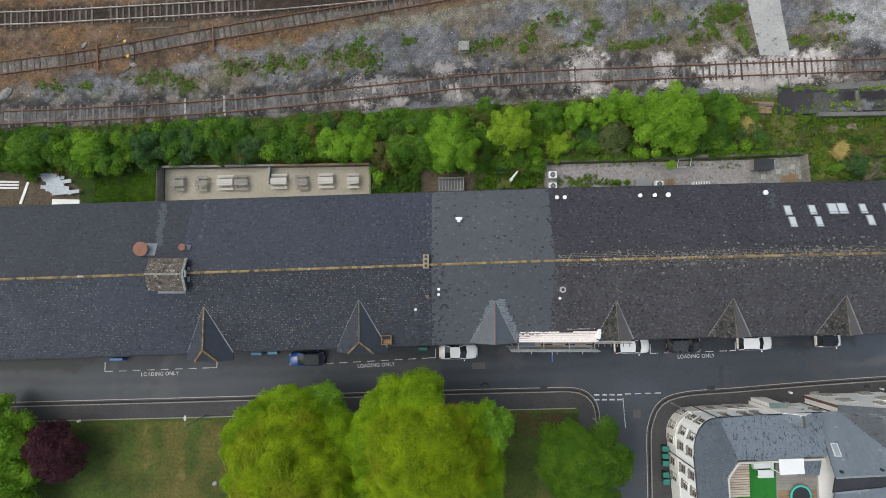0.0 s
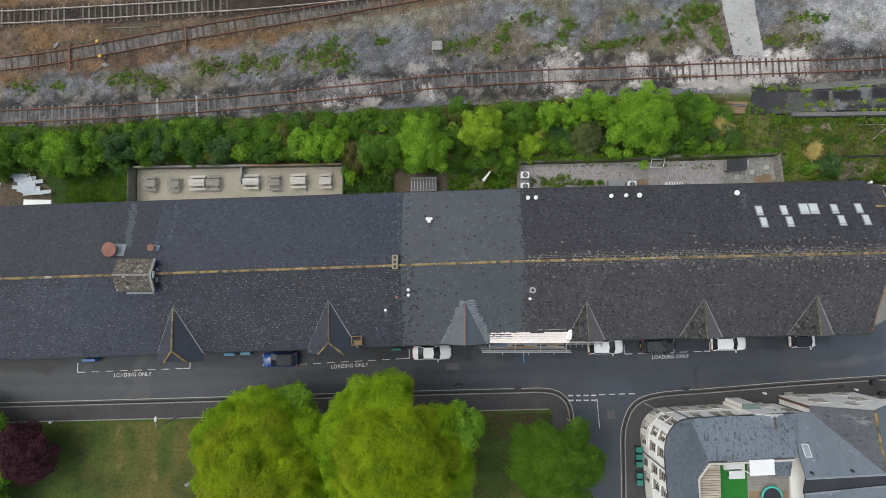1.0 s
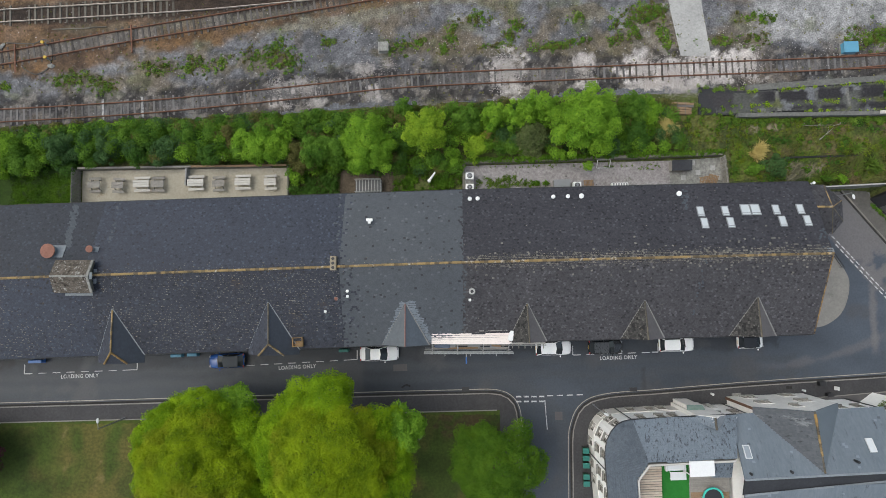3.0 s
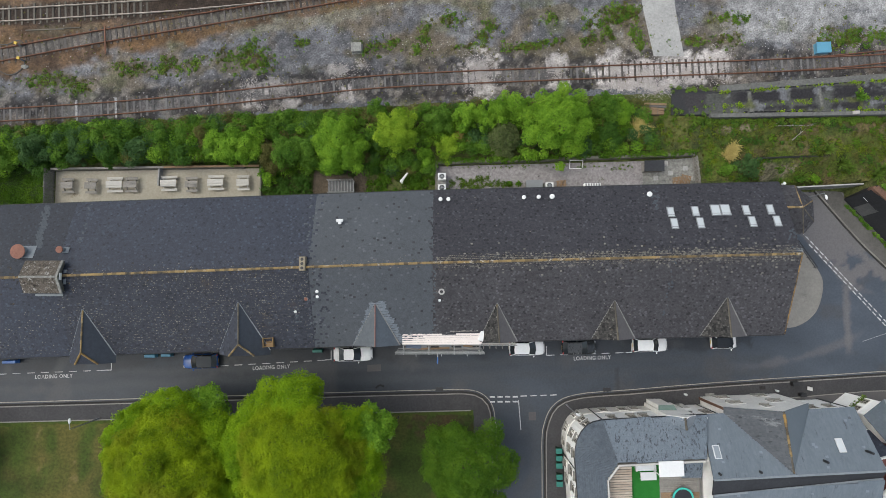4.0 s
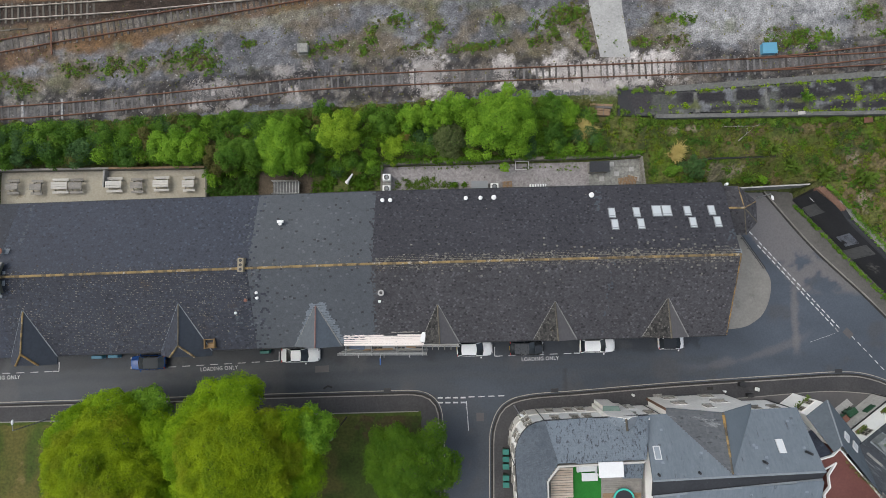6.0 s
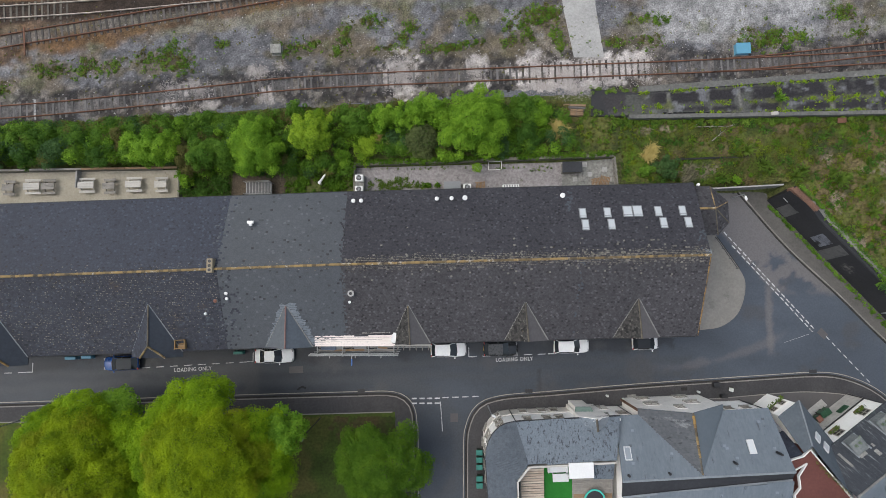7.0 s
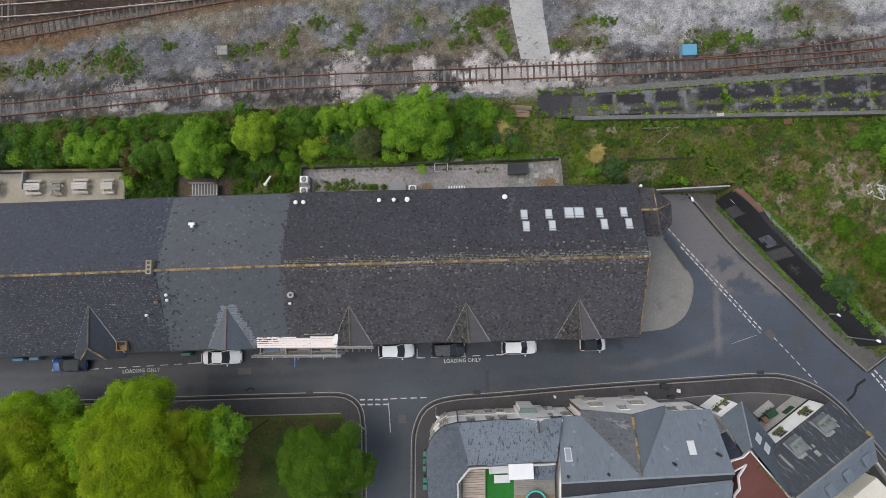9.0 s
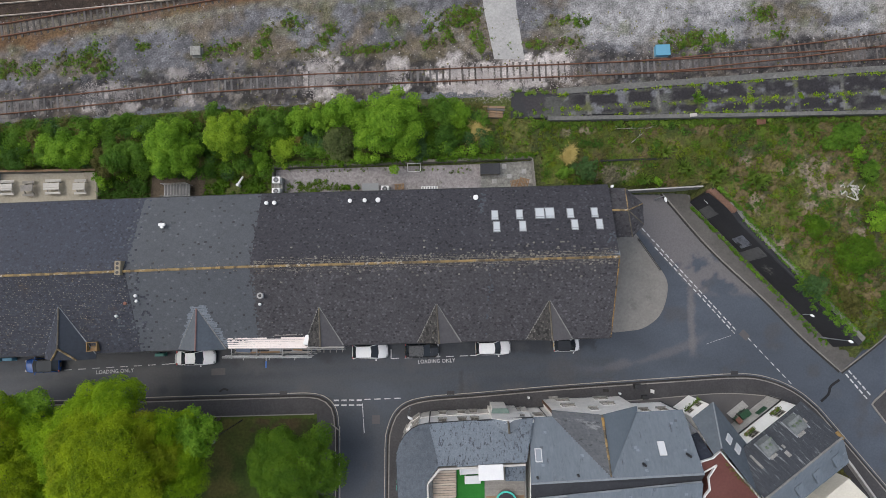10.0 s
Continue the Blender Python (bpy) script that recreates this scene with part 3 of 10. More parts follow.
def lettering(text, run, at, width, turn, material, name="lettering"):
    """Flat painted words of a given width, their middle at a point."""
    cu = bpy.data.curves.new(name, "FONT")
    cu.body, cu.extrude, cu.align_x, cu.align_y = text, 0.004, "CENTER", "CENTER"
    cu.space_character, cu.offset = 1.12, 0.014
    tmp = new(name, cu)
    bpy.context.view_layer.update()
    me = bpy.data.meshes.new_from_object(tmp.evaluated_get(bpy.context.evaluated_depsgraph_get()))
    w = tmp.dimensions.x
    bpy.data.objects.remove(tmp)
    for v in me.vertices:
        v.co.x *= width / w
        v.co.y *= width / w * 1.15
    ob = link(name, me, material, run)
    ob.matrix_basis = pose(at[0], at[1], at[2], 0, 0, turn)
    return ob


def loading_bay(x0, x1, y0, y1, ends, text_x):
    run = thing("loading_bay_marking", "white dashed loading bay outline with the words loading only", "road marking", kind="structure")
    dashes(run, (x0, y0), (x1, y1), 0.95, 0.72, 0.085)
    for x, y in ((x0, y0), (x1, y1)):
        if x in ends:
            dash("end_line", run, (x, y), (x, y + 1.1), 0.11)
            s = 0.7 if x == x0 else -0.7
            dash("end_line", run, (x, y), (x + s, y), 0.11)
    t = (text_x - x0) / (x1 - x0)
    lettering("LOADING ONLY", run, (text_x, y0 + (y1 - y0) * t - 0.52, street(text_x) + 0.05), 4.5, math.degrees(math.atan2(y1 - y0, x1 - x0)), LINE_WHITE)
    return run


loading_bay(-40.7, -27.3, -9.95, -9.5, (-40.7, -27.3), -34.1)
loading_bay(-14.2, -0.9, -9.05, -8.35, (-0.9,), -8.1)
loading_bay(25.2, 35.5, -7.85, -7.5, (25.2, 35.5), 30.7)

give_way = thing("give_way_marking", "double row of short white dashes across the side street", "road marking", kind="structure")
for y in (-12.82, -13.4):
    dashes(give_way, (18.3, y), (21.7, y + 0.02), 0.62, 0.3, 0.18)
dash("centre_line", give_way, (21.75, -13.2), (22.0, -16.7), 0.1)
dashes(give_way, (22.0, -12.72), (27.2, -12.55), 0.75, 0.45, 0.12)
lane_lines = thing("lane_marking", "white dashed lines across the wide mouth of the lane", "road marking", kind="structure")
dashes(lane_lines, (55.95, 7.85), (67.0, -4.7), 0.56, 0.28, 0.14)
dashes(lane_lines, (57.45, 5.55), (66.8, -5.05), 0.56, 0.28, 0.14)
dashes(lane_lines, (68.3, -5.5), (73.3, -11.05), 0.55, 0.42, 0.1)
dash("arrow_line", lane_lines, (63.2, -6.22), (67.3, -4.85), 0.03)
junction = thing("give_way_marking", "double row of white dashes at the mouth of the side lane", "road marking", kind="structure")
dashes(junction, (79.76, -9.8), (82.5, -13.2), 0.56, 0.24, 0.18)
dashes(junction, (80.12, -9.4), (82.95, -12.78), 0.56, 0.24, 0.18)

for cx, cy, sx, sy, turn, m in ((4.2, -9.35, 1.9, 0.8, 2, ASPHALT_BROWN), (67.9, -5.15, 1.2, 0.8, -44, ASPHALT_BROWN),
                                (23.4, -15.1, 0.9, 1.0, 0, ASPHALT_BROWN)):
    p = part("road_patch", boxed((0, 0, 0), (sx, sy, 0.02)), m)
    p.matrix_basis = pose(cx, cy, street(cx) + 0.003, 0, 0, turn)
    tagged(p, "squarish repair patch let into the asphalt", "road patch", kind="structure")


far_kerb = smooth_line([(90, -6.7), (84.9, -11.27), (83.0, -12.95), (82.65, -13.3), (82.9, -13.75), (84.35, -15.78), (92, -26.0)], 0.5)
far_pave = drape("pavement", [(q.x, q.y) for q in far_kerb] + [(120, -26), (120, -6.7)], 0.1, street, PAVING)
tagged(far_pave, "dark pavement at the far corner of the side lane", "pavement", kind="structure")
tagged(part("kerb", ribbon(bmesh.new(), far_kerb, -0.08, 0.08, lambda x: street(x), lambda x: street(x) + 0.125), KERB), "pale stone kerb round the far corner", "kerb", kind="structure")
stain = part("tar_seam", ribbon(bmesh.new(), smooth_line([(79.0, -10.5), (77.9, -11.3), (77.6, -12.2), (76.5, -13.2)], 0.4), -0.17, 0.13, lambda x: street(x), lambda x: street(x) + 0.016), BLACK_STAIN)
tagged(stain, "dark tar-sealed trench across the asphalt", "road patch", kind="structure")
stain = part("oil_stain", ribbon(bmesh.new(), smooth_line([(4.49, -11.73), (5.04, -11.40), (5.64, -11.60)], 0.1), -0.12, 0.1, lambda x: street(x), lambda x: street(x) + 0.017), BLACK_STAIN)
tagged(stain, "black curved tyre scuff on the asphalt", "stain", kind="structure")


# ---- railway ----
def level_sheet(name, poly, lift, material, label):
    ob = drape(name, poly, lift, upper, material)
    return tagged(ob, label, "gravel bed", kind="structure")


C_LINE = [(-95, 18.2), (-52.2, 20.0), (-39, 20.6), (-25.6, 21.45), (-15, 22.5), (-5.6, 23.5), (1.1, 24.3), (7.8, 24.8), (17.8, 25.25), (34.6, 25.9), (50.7, 26.5), (68, 27.3), (83.6, 28.3), (110, 30.2)]
B_LINE = [(-95, 19.0), (-70, 23.2), (-52.5, 25.95), (-42, 27.4), (-29, 29.85), (-15, 32.35), (-5.7, 34.05), (4, 35.8), (30, 40)]
A_LINE = [(-95, 30.6), (-52.8, 32.0), (-39.4, 32.65), (-25.9, 33.5), (-15, 34.4), (10, 37.2), (40, 42)]
level_sheet("gravel_bed", [(-95, 18.6), (-52, 18.0), (-20, 19.6), (0, 21.5), (20, 22.6), (38, 23.2), (110, 23), (110, 60), (-95, 60)], 0.02, BALLAST, "grey ballast and gravel of the railway yard")
strip = smooth_line(C_LINE, 2.0)


def soft(v, lo, hi):
    t = np.clip((v - lo) / (hi - lo), 0, 1)
    return t * t * (3 - 2 * t)


def fbm(x, y, size, seed, octaves=4):
    """Smooth random numbers from 0 to 1 over the plan, with patches of about that size."""
    out, total, amp = np.zeros_like(x), 0.0, 1.0
    for o in range(octaves):
        u, v = x / size * 2 ** o + seed * 17.3, y / size * 2 ** o + seed * 9.1
        i, j = np.floor(u), np.floor(v)
        fu, fv = u - i, v - j
        fu, fv = fu * fu * (3 - 2 * fu), fv * fv * (3 - 2 * fv)

        def corner(a, b):
            h = np.sin((i + a) * 127.1 + (j + b) * 311.7 + seed * 74.7 + o * 13.3) * 43758.5453
            return h - np.floor(h)
        out += amp * ((corner(0, 0) * (1 - fu) + corner(1, 0) * fu) * (1 - fv) + (corner(0, 1) * (1 - fu) + corner(1, 1) * fu) * fv)
        total += amp
        amp *= 0.6
    return np.clip((out / total - 0.5) * 1.5 + 0.5, 0, 1)


def from_line(x, y, pts):
    """Signed distance from a plan line, plus on its left."""
    line = smooth_line(pts, 0.5)
    n = side_dirs(line)
    px, py = np.array([q.x for q in line]), np.array([q.y for q in line])
    nx, ny = np.array([q.x for q in n]), np.array([q.y for q in n])
    out = np.empty(x.shape)
    for r in range(x.shape[0]):
        k = np.argmin((x[r][:, None] - px) ** 2 + (y[r][:, None] - py) ** 2, axis=1)
        out[r] = (x[r] - px[k]) * nx[k] + (y[r] - py[k]) * ny[k]
    return out


def tinted(name, grain, size, bump, rough=0.95, flecks=None):
    """A ground material: the sheet's own soil colours, broken up by stones or blades of a given size."""
    m = surface(name, (0.1, 0.1, 0.1), (0.1, 0.1, 0.1), 2, 30, rough, bump, grain=grain, grain_size=size)
    n, l = m.node_tree.nodes, m.node_tree.links
    tone = n.new("ShaderNodeVertexColor")
    tone.layer_name = "soil"
    first = [q for q in n if q.bl_idname == "ShaderNodeMix" and q.data_type == "RGBA"][0]
    target = [k.to_socket for k in first.outputs[2].links][0]
    col = tone.outputs["Color"]
    if flecks:
        sp = n.new("ShaderNodeTexNoise")
        sp.inputs["Scale"].default_value, sp.inputs["Detail"].default_value = flecks[1], 3.0
        geo = n.new("ShaderNodeNewGeometry")
        l.new(geo.outputs["Position"], sp.inputs["Vector"])
        ramp = n.new("ShaderNodeMapRange")
        ramp.inputs["From Min"].default_value, ramp.inputs["From Max"].default_value = flecks[2], flecks[2] + 0.05
        l.new(sp.outputs["Fac"], ramp.inputs["Value"])
        over = n.new("ShaderNodeMix")
        over.data_type = "RGBA"
        l.new(ramp.outputs["Result"], over.inputs["Factor"])
        l.new(col, over.inputs[6])
        over.inputs[7].default_value = colour4(flecks[0])
        col = over.outputs[2]
    l.new(col, target)
    return m


def soil_sheet(name, label, category, x0, x1, y0, y1, step, height, keep, tones, material, rough=0.03, seed=1):
    """A fine sheet of ground whose soil colour changes softly from place to place."""
    xs, ys = np.arange(x0, x1 + step, step), np.arange(y0, y1 + step, step)
    gx, gy = np.meshgrid(xs, ys)
    rng = np.random.RandomState(seed)
    gx, gy = gx + rng.uniform(-0.35, 0.35, gx.shape) * step, gy + rng.uniform(-0.35, 0.35, gy.shape) * step
    gz = height(gx, gy) + rng.uniform(0, rough, gx.shape)
    col = tones(gx, gy)
    ok = keep(gx, gy)
    h, w = gx.shape
    idx = np.arange(h * w).reshape(h, w)
    good = ok[:-1, :-1] & ok[1:, :-1] & ok[:-1, 1:] & ok[1:, 1:]
    quads = np.stack([idx[:-1, :-1], idx[:-1, 1:], idx[1:, 1:], idx[1:, :-1]], axis=-1)[good]
    me = bpy.data.meshes.new(name)
    me.from_pydata(np.stack([gx.ravel(), gy.ravel(), gz.ravel()], axis=1).tolist(), [], quads.tolist())
    tone = me.color_attributes.new("soil", "FLOAT_COLOR", "POINT")
    tone.data.foreach_set("color", np.concatenate([col.reshape(-1, 3), np.ones((h * w, 1))], axis=1).astype(np.float32).ravel())
    return tagged(link(name, me, material), label, category, kind="structure")


def blend(col, tint, w):
    w = np.clip(w, 0, 1)[..., None]
    return col * (1 - w) + np.array(tint) * w


def patch(x, y, px, py, rx, ry, seed):
    """How strongly a place lies in a ragged patch."""
    d = np.sqrt(((x - px) / rx) ** 2 + ((y - py) / ry) ** 2)
    return soft(1.1 - d + 1.2 * (fbm(x, y, 1.4, seed) - 0.5) + 0.6 * (fbm(x, y, 0.5, seed + 3, 2) - 0.5), 0.1, 0.55)


def upper_at(x):
    t = np.clip(-x / 35, 0, 1)
    return 3.75 + 0.3 * t * t * (3 - 2 * t)


SPILLS = [(17, 25.6, 1.9, 2.7), (26.0, 27.0, 1.1, 0.8), (26.6, 24.2, 1.3, 0.6), (35.5, 25.9, 4.2, 1.0), (42, 26.4, 4.4, 1.3), (35.5, 24.2, 3.4, 1.1), (33.0, 27.4, 1.2, 0.9), (45, 27.6, 1.8, 0.9), (0.6, 26.2, 1.6, 1.1), (1.0, 23.2, 1.5, 1.2), (-8, 24.3, 2.2, 1.2), (-10, 22.2, 1.2, 0.8), (-5.5, 22.2, 1.6, 0.8)]
EARTH = [(-33, 24.6, 4.5, 1.2), (-24, 26.0, 4, 1.3), (-13, 27, 6, 1.6), (5, 28.4, 4, 1.0), (15, 28.3, 6, 0.9), (22, 28.4, 5, 0.9), (31, 29.5, 4, 1.5), (34, 31.8, 3, 2.2), (45, 29.6, 4, 1.0), (61, 29.8, 4, 1.4), (30, 28.0, 7, 0.9), (10.5, 29.6, 1.5, 2.0), (74, 33.5, 5, 1.3), (26, 33, 4, 1.2)]


def yard_tones(x, y):
    c = from_line(x, y, C_LINE)
    b = from_line(x, y, B_LINE)
    a = from_line(x, y, A_LINE)
    col = np.zeros(x.shape + (3,)) + np.array((0.108, 0.108, 0.116))
    col *= (0.62 + 0.8 * fbm(x, y, 5.0, 1))[..., None]
    col = blend(col, (0.25, 0.247, 0.247), 0.88 * soft(fbm(x * 0.6, y * 2.2, 6.0, 2) - 0.12 + 0.6 * soft(x, 40, 58) * soft(y, 28.5, 30.5), 0.56, 0.86))
    col = blend(col, (0.118, 0.095, 0.066), (0.8 - 0.45 * soft(x, 40, 52)) * soft(fbm(x, y, 5.0, 3), 0.47, 0.7))
    col = blend(col, (0.085, 0.09, 0.045), 0.6 * soft(fbm(x, y, 3.0, 4), 0.6, 0.8))
    for i, (px, py, rx, ry) in enumerate(EARTH):
        col = blend(col, (0.095, 0.08, 0.052), 0.75 * patch(x, y, px, py, rx, ry, 30 + i))
    wob = 1.6 * (fbm(x, y, 4.0, 5) - 0.5) + 0.8 * (fbm(x, y, 1.0, 6) - 0.5)
    col = blend(col, np.array((0.03, 0.0275, 0.0275)), 0.92 * soft(2.8 + wob - np.abs(c + 0.15), 0.0, 1.3) * soft(fbm(x, y, 5.0, 7), 0.12, 0.34))
    near = soft(3.4 - np.abs(c), 0, 1.2)
    col = blend(col, (0.15, 0.135, 0.12), 0.75 * near * soft(fbm(x, y, 1.0, 15, 3), 0.54, 0.66))
    col = blend(col, (0.016, 0.0155, 0.017), 0.6 * near * soft(fbm(x * 0.7, y, 0.9, 16, 3), 0.54, 0.66))
    inner = soft(0.85 - np.abs(c), 0.0, 0.15)
    col = blend(col, (0.105, 0.1, 0.1), 0.6 * inner * soft(fbm(x, y, 4.0, 8), 0.25, 0.6))
    col = blend(col, (0.1, 0.083, 0.067), 0.7 * soft(2.4 - np.abs(c), 0, 1) * soft(fbm(x, y, 3.5, 9), 0.58, 0.8))
    rust = soft(b + 3.0 + 1.6 * wob, 0.0, 1.2)
    col = blend(col, (0.108, 0.06, 0.025), rust * (0.68 + 0.3 * fbm(x, y, 2.0, 10)))
    col = blend(col, (0.05, 0.032, 0.021), 0.8 * rust * soft(fbm(x, y, 3.0, 11), 0.52, 0.8))
    col = blend(col, (0.15, 0.143, 0.115), 0.75 * soft(0.9 + wob - np.abs(b + 2.3), 0, 0.6) * soft(x, -16, -8))
    col = blend(col, (0.115, 0.112, 0.105), 0.7 * soft(0.8 - np.abs(b), 0, 0.15) * soft(fbm(x, y, 3, 12), 0.2, 0.5))
    col = blend(col, (0.105, 0.1, 0.072), 0.4 * soft(0.6 + wob - np.abs(a + 2.2), 0, 0.6))
    col = blend(col, (0.03, 0.022, 0.018), 0.9 * soft(1.6 + 0.5 * wob - np.abs(a), 0, 0.5))
    for i, (px, py, rx, ry) in enumerate(SPILLS):
        k = 1.3 if px > 10 else 0.8
        col = blend(col, (0.39, 0.36, 0.345), (0.93 if px > 10 else 0.6) * patch(x, y, px, py, rx * k, ry * k, 60 + i))
    return col * (0.6 + 0.8 * fbm(x, y, 0.55, 13, 2))[..., None]


def yard_keep(x, y):
    edge = np.interp(x, (-95, -52, -20, 0, 20, 38, 110), (18.6, 18.0, 19.6, 21.5, 22.6, 23.2, 23.0))
    return y > edge + 1.6 * (fbm(x, y, 2.5, 14) - 0.5)


YARD_GRAVEL = tinted("yard_gravel", 0.42, 0.1, 0.4, flecks=((0.33, 0.32, 0.32), 3.2, 0.68))
soil_sheet("gravel_bed", "grey and rust-stained ballast and gravel of the railway yard", "gravel bed", -75, 100, 17, 38.5, 0.25, lambda x, y: upper_at(x) + 0.03, yard_keep, yard_tones, YARD_GRAVEL, 0.03)
level_sheet("concrete_path", [(37.7, 27.7), (41.3, 27.7), (40.4, 34.0), (40.0, 48), (35.4, 48), (36.5, 34.0)], 0.085, CONCRETE_PALE, "pale worn concrete path across the yard")


def railway(name, label, pts, rail_m, sleeper_m, pitch, lift, seed, x0=-80, x1=95, bury=0.0, sink=0.02):
    track = thing(name, label, "railway track", kind="structure")
    line = smooth_line(pts, 0.8)
    for off in (-0.7525, 0.7525):
        bm = bmesh.new()
        ribbon(bm, line, off - 0.07, off + 0.07, lambda x: upper(x) + lift, lambda x: upper(x) + lift + 0.05)
        ribbon(bm, line, off - 0.045, off + 0.045, lambda x: upper(x) + lift + 0.05, lambda x: upper(x) + lift + 0.16)
        part("rail", bm, rail_m, track)
    rng = random.Random(seed)
    b = boxed((0, 0, 0), (0.25, 2.6, 0.14), 0, 0.012)
    kinds = []
    for m in (sleeper_m, SLEEPER_WOOD):
        me = bpy.data.meshes.new("sleeper")
        b.to_mesh(me)
        me.materials.append(m)
        kinds.append(me)
    b.free()
    line = smooth_line(pts, pitch)
    n = side_dirs(line)
    for q, s in zip(line, n):
        if not x0 < q.x < x1 or q.y > 37 or rng.random() < bury:
            continue
        ob = new("sleeper", kinds[31 < q.x < 50 or q.x > 58])
        ob.parent = track
        ob.matrix_basis = pose(q.x, q.y, upper(q.x) + lift - 0.065 + rng.uniform(-sink, 0.006), rng.uniform(-0.8, 0.8), 0, math.degrees(math.atan2(s.y, s.x)) - 90 + rng.uniform(-1.6, 1.6)) @ Matrix.Diagonal((rng.uniform(0.85, 1.1), rng.uniform(0.8, 0.99), 1, 1))
    return track


railway("railway_track", "running line with worn steel rails on pale concrete sleepers", A_LINE, RAIL_WORN, SLEEPER_GREY, 0.74, 0.12, 1, -60, -22, 0.04, 0.07)
railway("railway_track", "rusty rails on dirty timber sleepers in brown ballast", B_LINE, RAIL_RUST, SLEEPER_WOOD, 0.76, 0.1, 2, -60, 95, 0.03, 0.05)
railway("railway_track", "disused rusty siding with half-buried worn sleepers", C_LINE, RAIL_RUST, SLEEPER_PALE, 0.76, 0.085, 3, -60, 92, 0.03, 0.04)
D_LINE = [(54, 26.65), (60, 27.08), (68, 27.95), (76, 28.85), (84, 29.95), (110, 33.5)]
railway("railway_track", "rusty turnout rails leaving the siding", D_LINE, RAIL_RUST, SLEEPER_WOOD, 0.72, 0.085, 4, 63, 92)


for x, y, turn in ((-30.32, 21.12, 3.6), (-25.74, 21.46, 3.8)):
    ob = part("painted_sleeper", boxed((0, 0, 0), (0.26, 2.5, 0.1), 0, 0.012), surface("flaking_white", (0.06, 0.06, 0.06), (0.5, 0.49, 0.48), 34, 80, 0.9, 0.2, coarse=0.8))
    ob.matrix_basis = pose(x, y, upper(x) + 0.06, 0, 0, turn)
    tagged(ob, "sleeper flecked with flaking white paint", "sleeper")


def pebbles(name, label, spots, per, size, material, seed):
    """Loose stones strewn in rough heaps; spots: x, y, radius along, radius across."""
    rng = np.random.RandomState(seed)
    verts, faces = [], []
    for x, y, rx, ry in spots:
        for _ in range(int(per * rx * ry)):
            a, r = rng.rand() * 6.283, abs(rng.normal(0, 0.5))
            px, py = x + rx * r * math.cos(a), y + ry * r * math.sin(a)
            h = max(0.0, (0.1 if x < 30 else 0.035) * (1 - r))
            s = size * rng.uniform(0.5, 1.3)
            k = len(verts)
            z = upper(px) + 0.045 + h * rng.rand()
            for dx, dy, dz in ((1, 0, 0), (0.2, 0.9, 0), (-0.9, 0.3, 0), (-0.1, -1, 0), (0.1, 0.1, 0.8)):
                verts.append((px + s * dx * rng.uniform(0.6, 1.1), py + s * dy * rng.uniform(0.6, 1.1), z + s * dz))
            faces += [(k, k + 1, k + 4), (k + 1, k + 2, k + 4), (k + 2, k + 3, k + 4), (k + 3, k, k + 4)]
    ob = raw(name, verts, faces, material)
    return tagged(ob, label, "gravel", kind="stuff")


pebbles("gravel", "pale fresh stone chippings spilt over the siding", [(17, 25.6, 2.6, 3.5), (26.2, 26.0, 1.5, 2.6), (33, 26.2, 1.4, 2.2), (36.5, 25.6, 3.6, 2.6), (41.5, 25.6, 3.0, 2.4), (45.6, 26.6, 2.2, 2.8), (38, 23.8, 3.6, 1.4), (34, 24.2, 2.5, 1.2),
                                                                         (0.6, 25.9, 1.5, 1.6), (1.0, 23.0, 1.3, 0.9), (-6.5, 23.7, 2.2, 1.6), (-10, 24.0, 1.7, 1.6), (-9, 21.6, 1.0, 0.7), (-6, 21.8, 1.2, 0.8), (3, 26.6, 1.2, 1.0)], 330, 0.06, GRAVEL_PALE, 5)
pebbles("gravel", "scattered pale stones over the yard", [(-20, 27, 22, 5), (10, 29, 24, 6), (50, 31, 26, 6), (-35, 25, 20, 4), (62, 29, 22, 5)], 2.2, 0.055, GRAVEL_PALE, 6)

# derelict platform
PLATFORM_STONE = surface("platform_stone", (0.075, 0.075, 0.071), (0.165, 0.162, 0.153), 2, 40, 0.95, 0.3, spots=[((0.05, 0.058, 0.026), 6, 0.34, 0.15), ((0.22, 0.217, 0.205), 5, 0.25, 0.2)], grain=0.15)
plat = thing("derelict_platform", "overgrown disused platform with concrete edges and blackened asphalt", "platform", kind="structure")
PN = smooth_line([(45.0, 23.75), (59.1, 24.8), (72.3, 25.7), (83, 26.35), (108, 27.6)], 2.0)
deck = [(39.6, 20.6), (39.7, 23.9)] + [(q.x, q.y - 0.58) for q in PN] + [(108, 21.2), (83, 21.1), (59, 20.7), (44, 20.4)]
bm = bmesh.new()
prism(bm, deck, lambda x: upper(x) - 0.1, lambda x: upper(x) + 0.08 + 0.72 * min(1, max(0, (x - 39.8) / 7)))
bmesh.ops.triangulate(bm, faces=bm.faces)
part("platform_deck", bm, ASPHALT_DARK, plat, "blackened cracked asphalt surface")
part("platform_edge", ribbon(bmesh.new(), PN, -0.6, 0.1, lambda x: upper(x) - 0.1, lambda x: upper(x) + 0.86), PLATFORM_STONE, plat, "worn concrete platform edge")
SW = smooth_line([(43.8, 20.1), (59, 20.35), (83, 20.75), (108, 21.2)], 2.0)
part("platform_edge", ribbon(bmesh.new(), SW, -0.05, 0.4, lambda x: upper(x) - 0.1, lambda x: upper(x) + 0.92), PLATFORM_STONE, plat, "worn concrete parapet along the back")


DECK_JOINTS = (48.6, 53.2, 56.8, 61.5, 67.5, 73.0, 78.4, 84.0, 90.0)


def deck_mid(x):
    return 21.9 + (x - 54) * 0.05


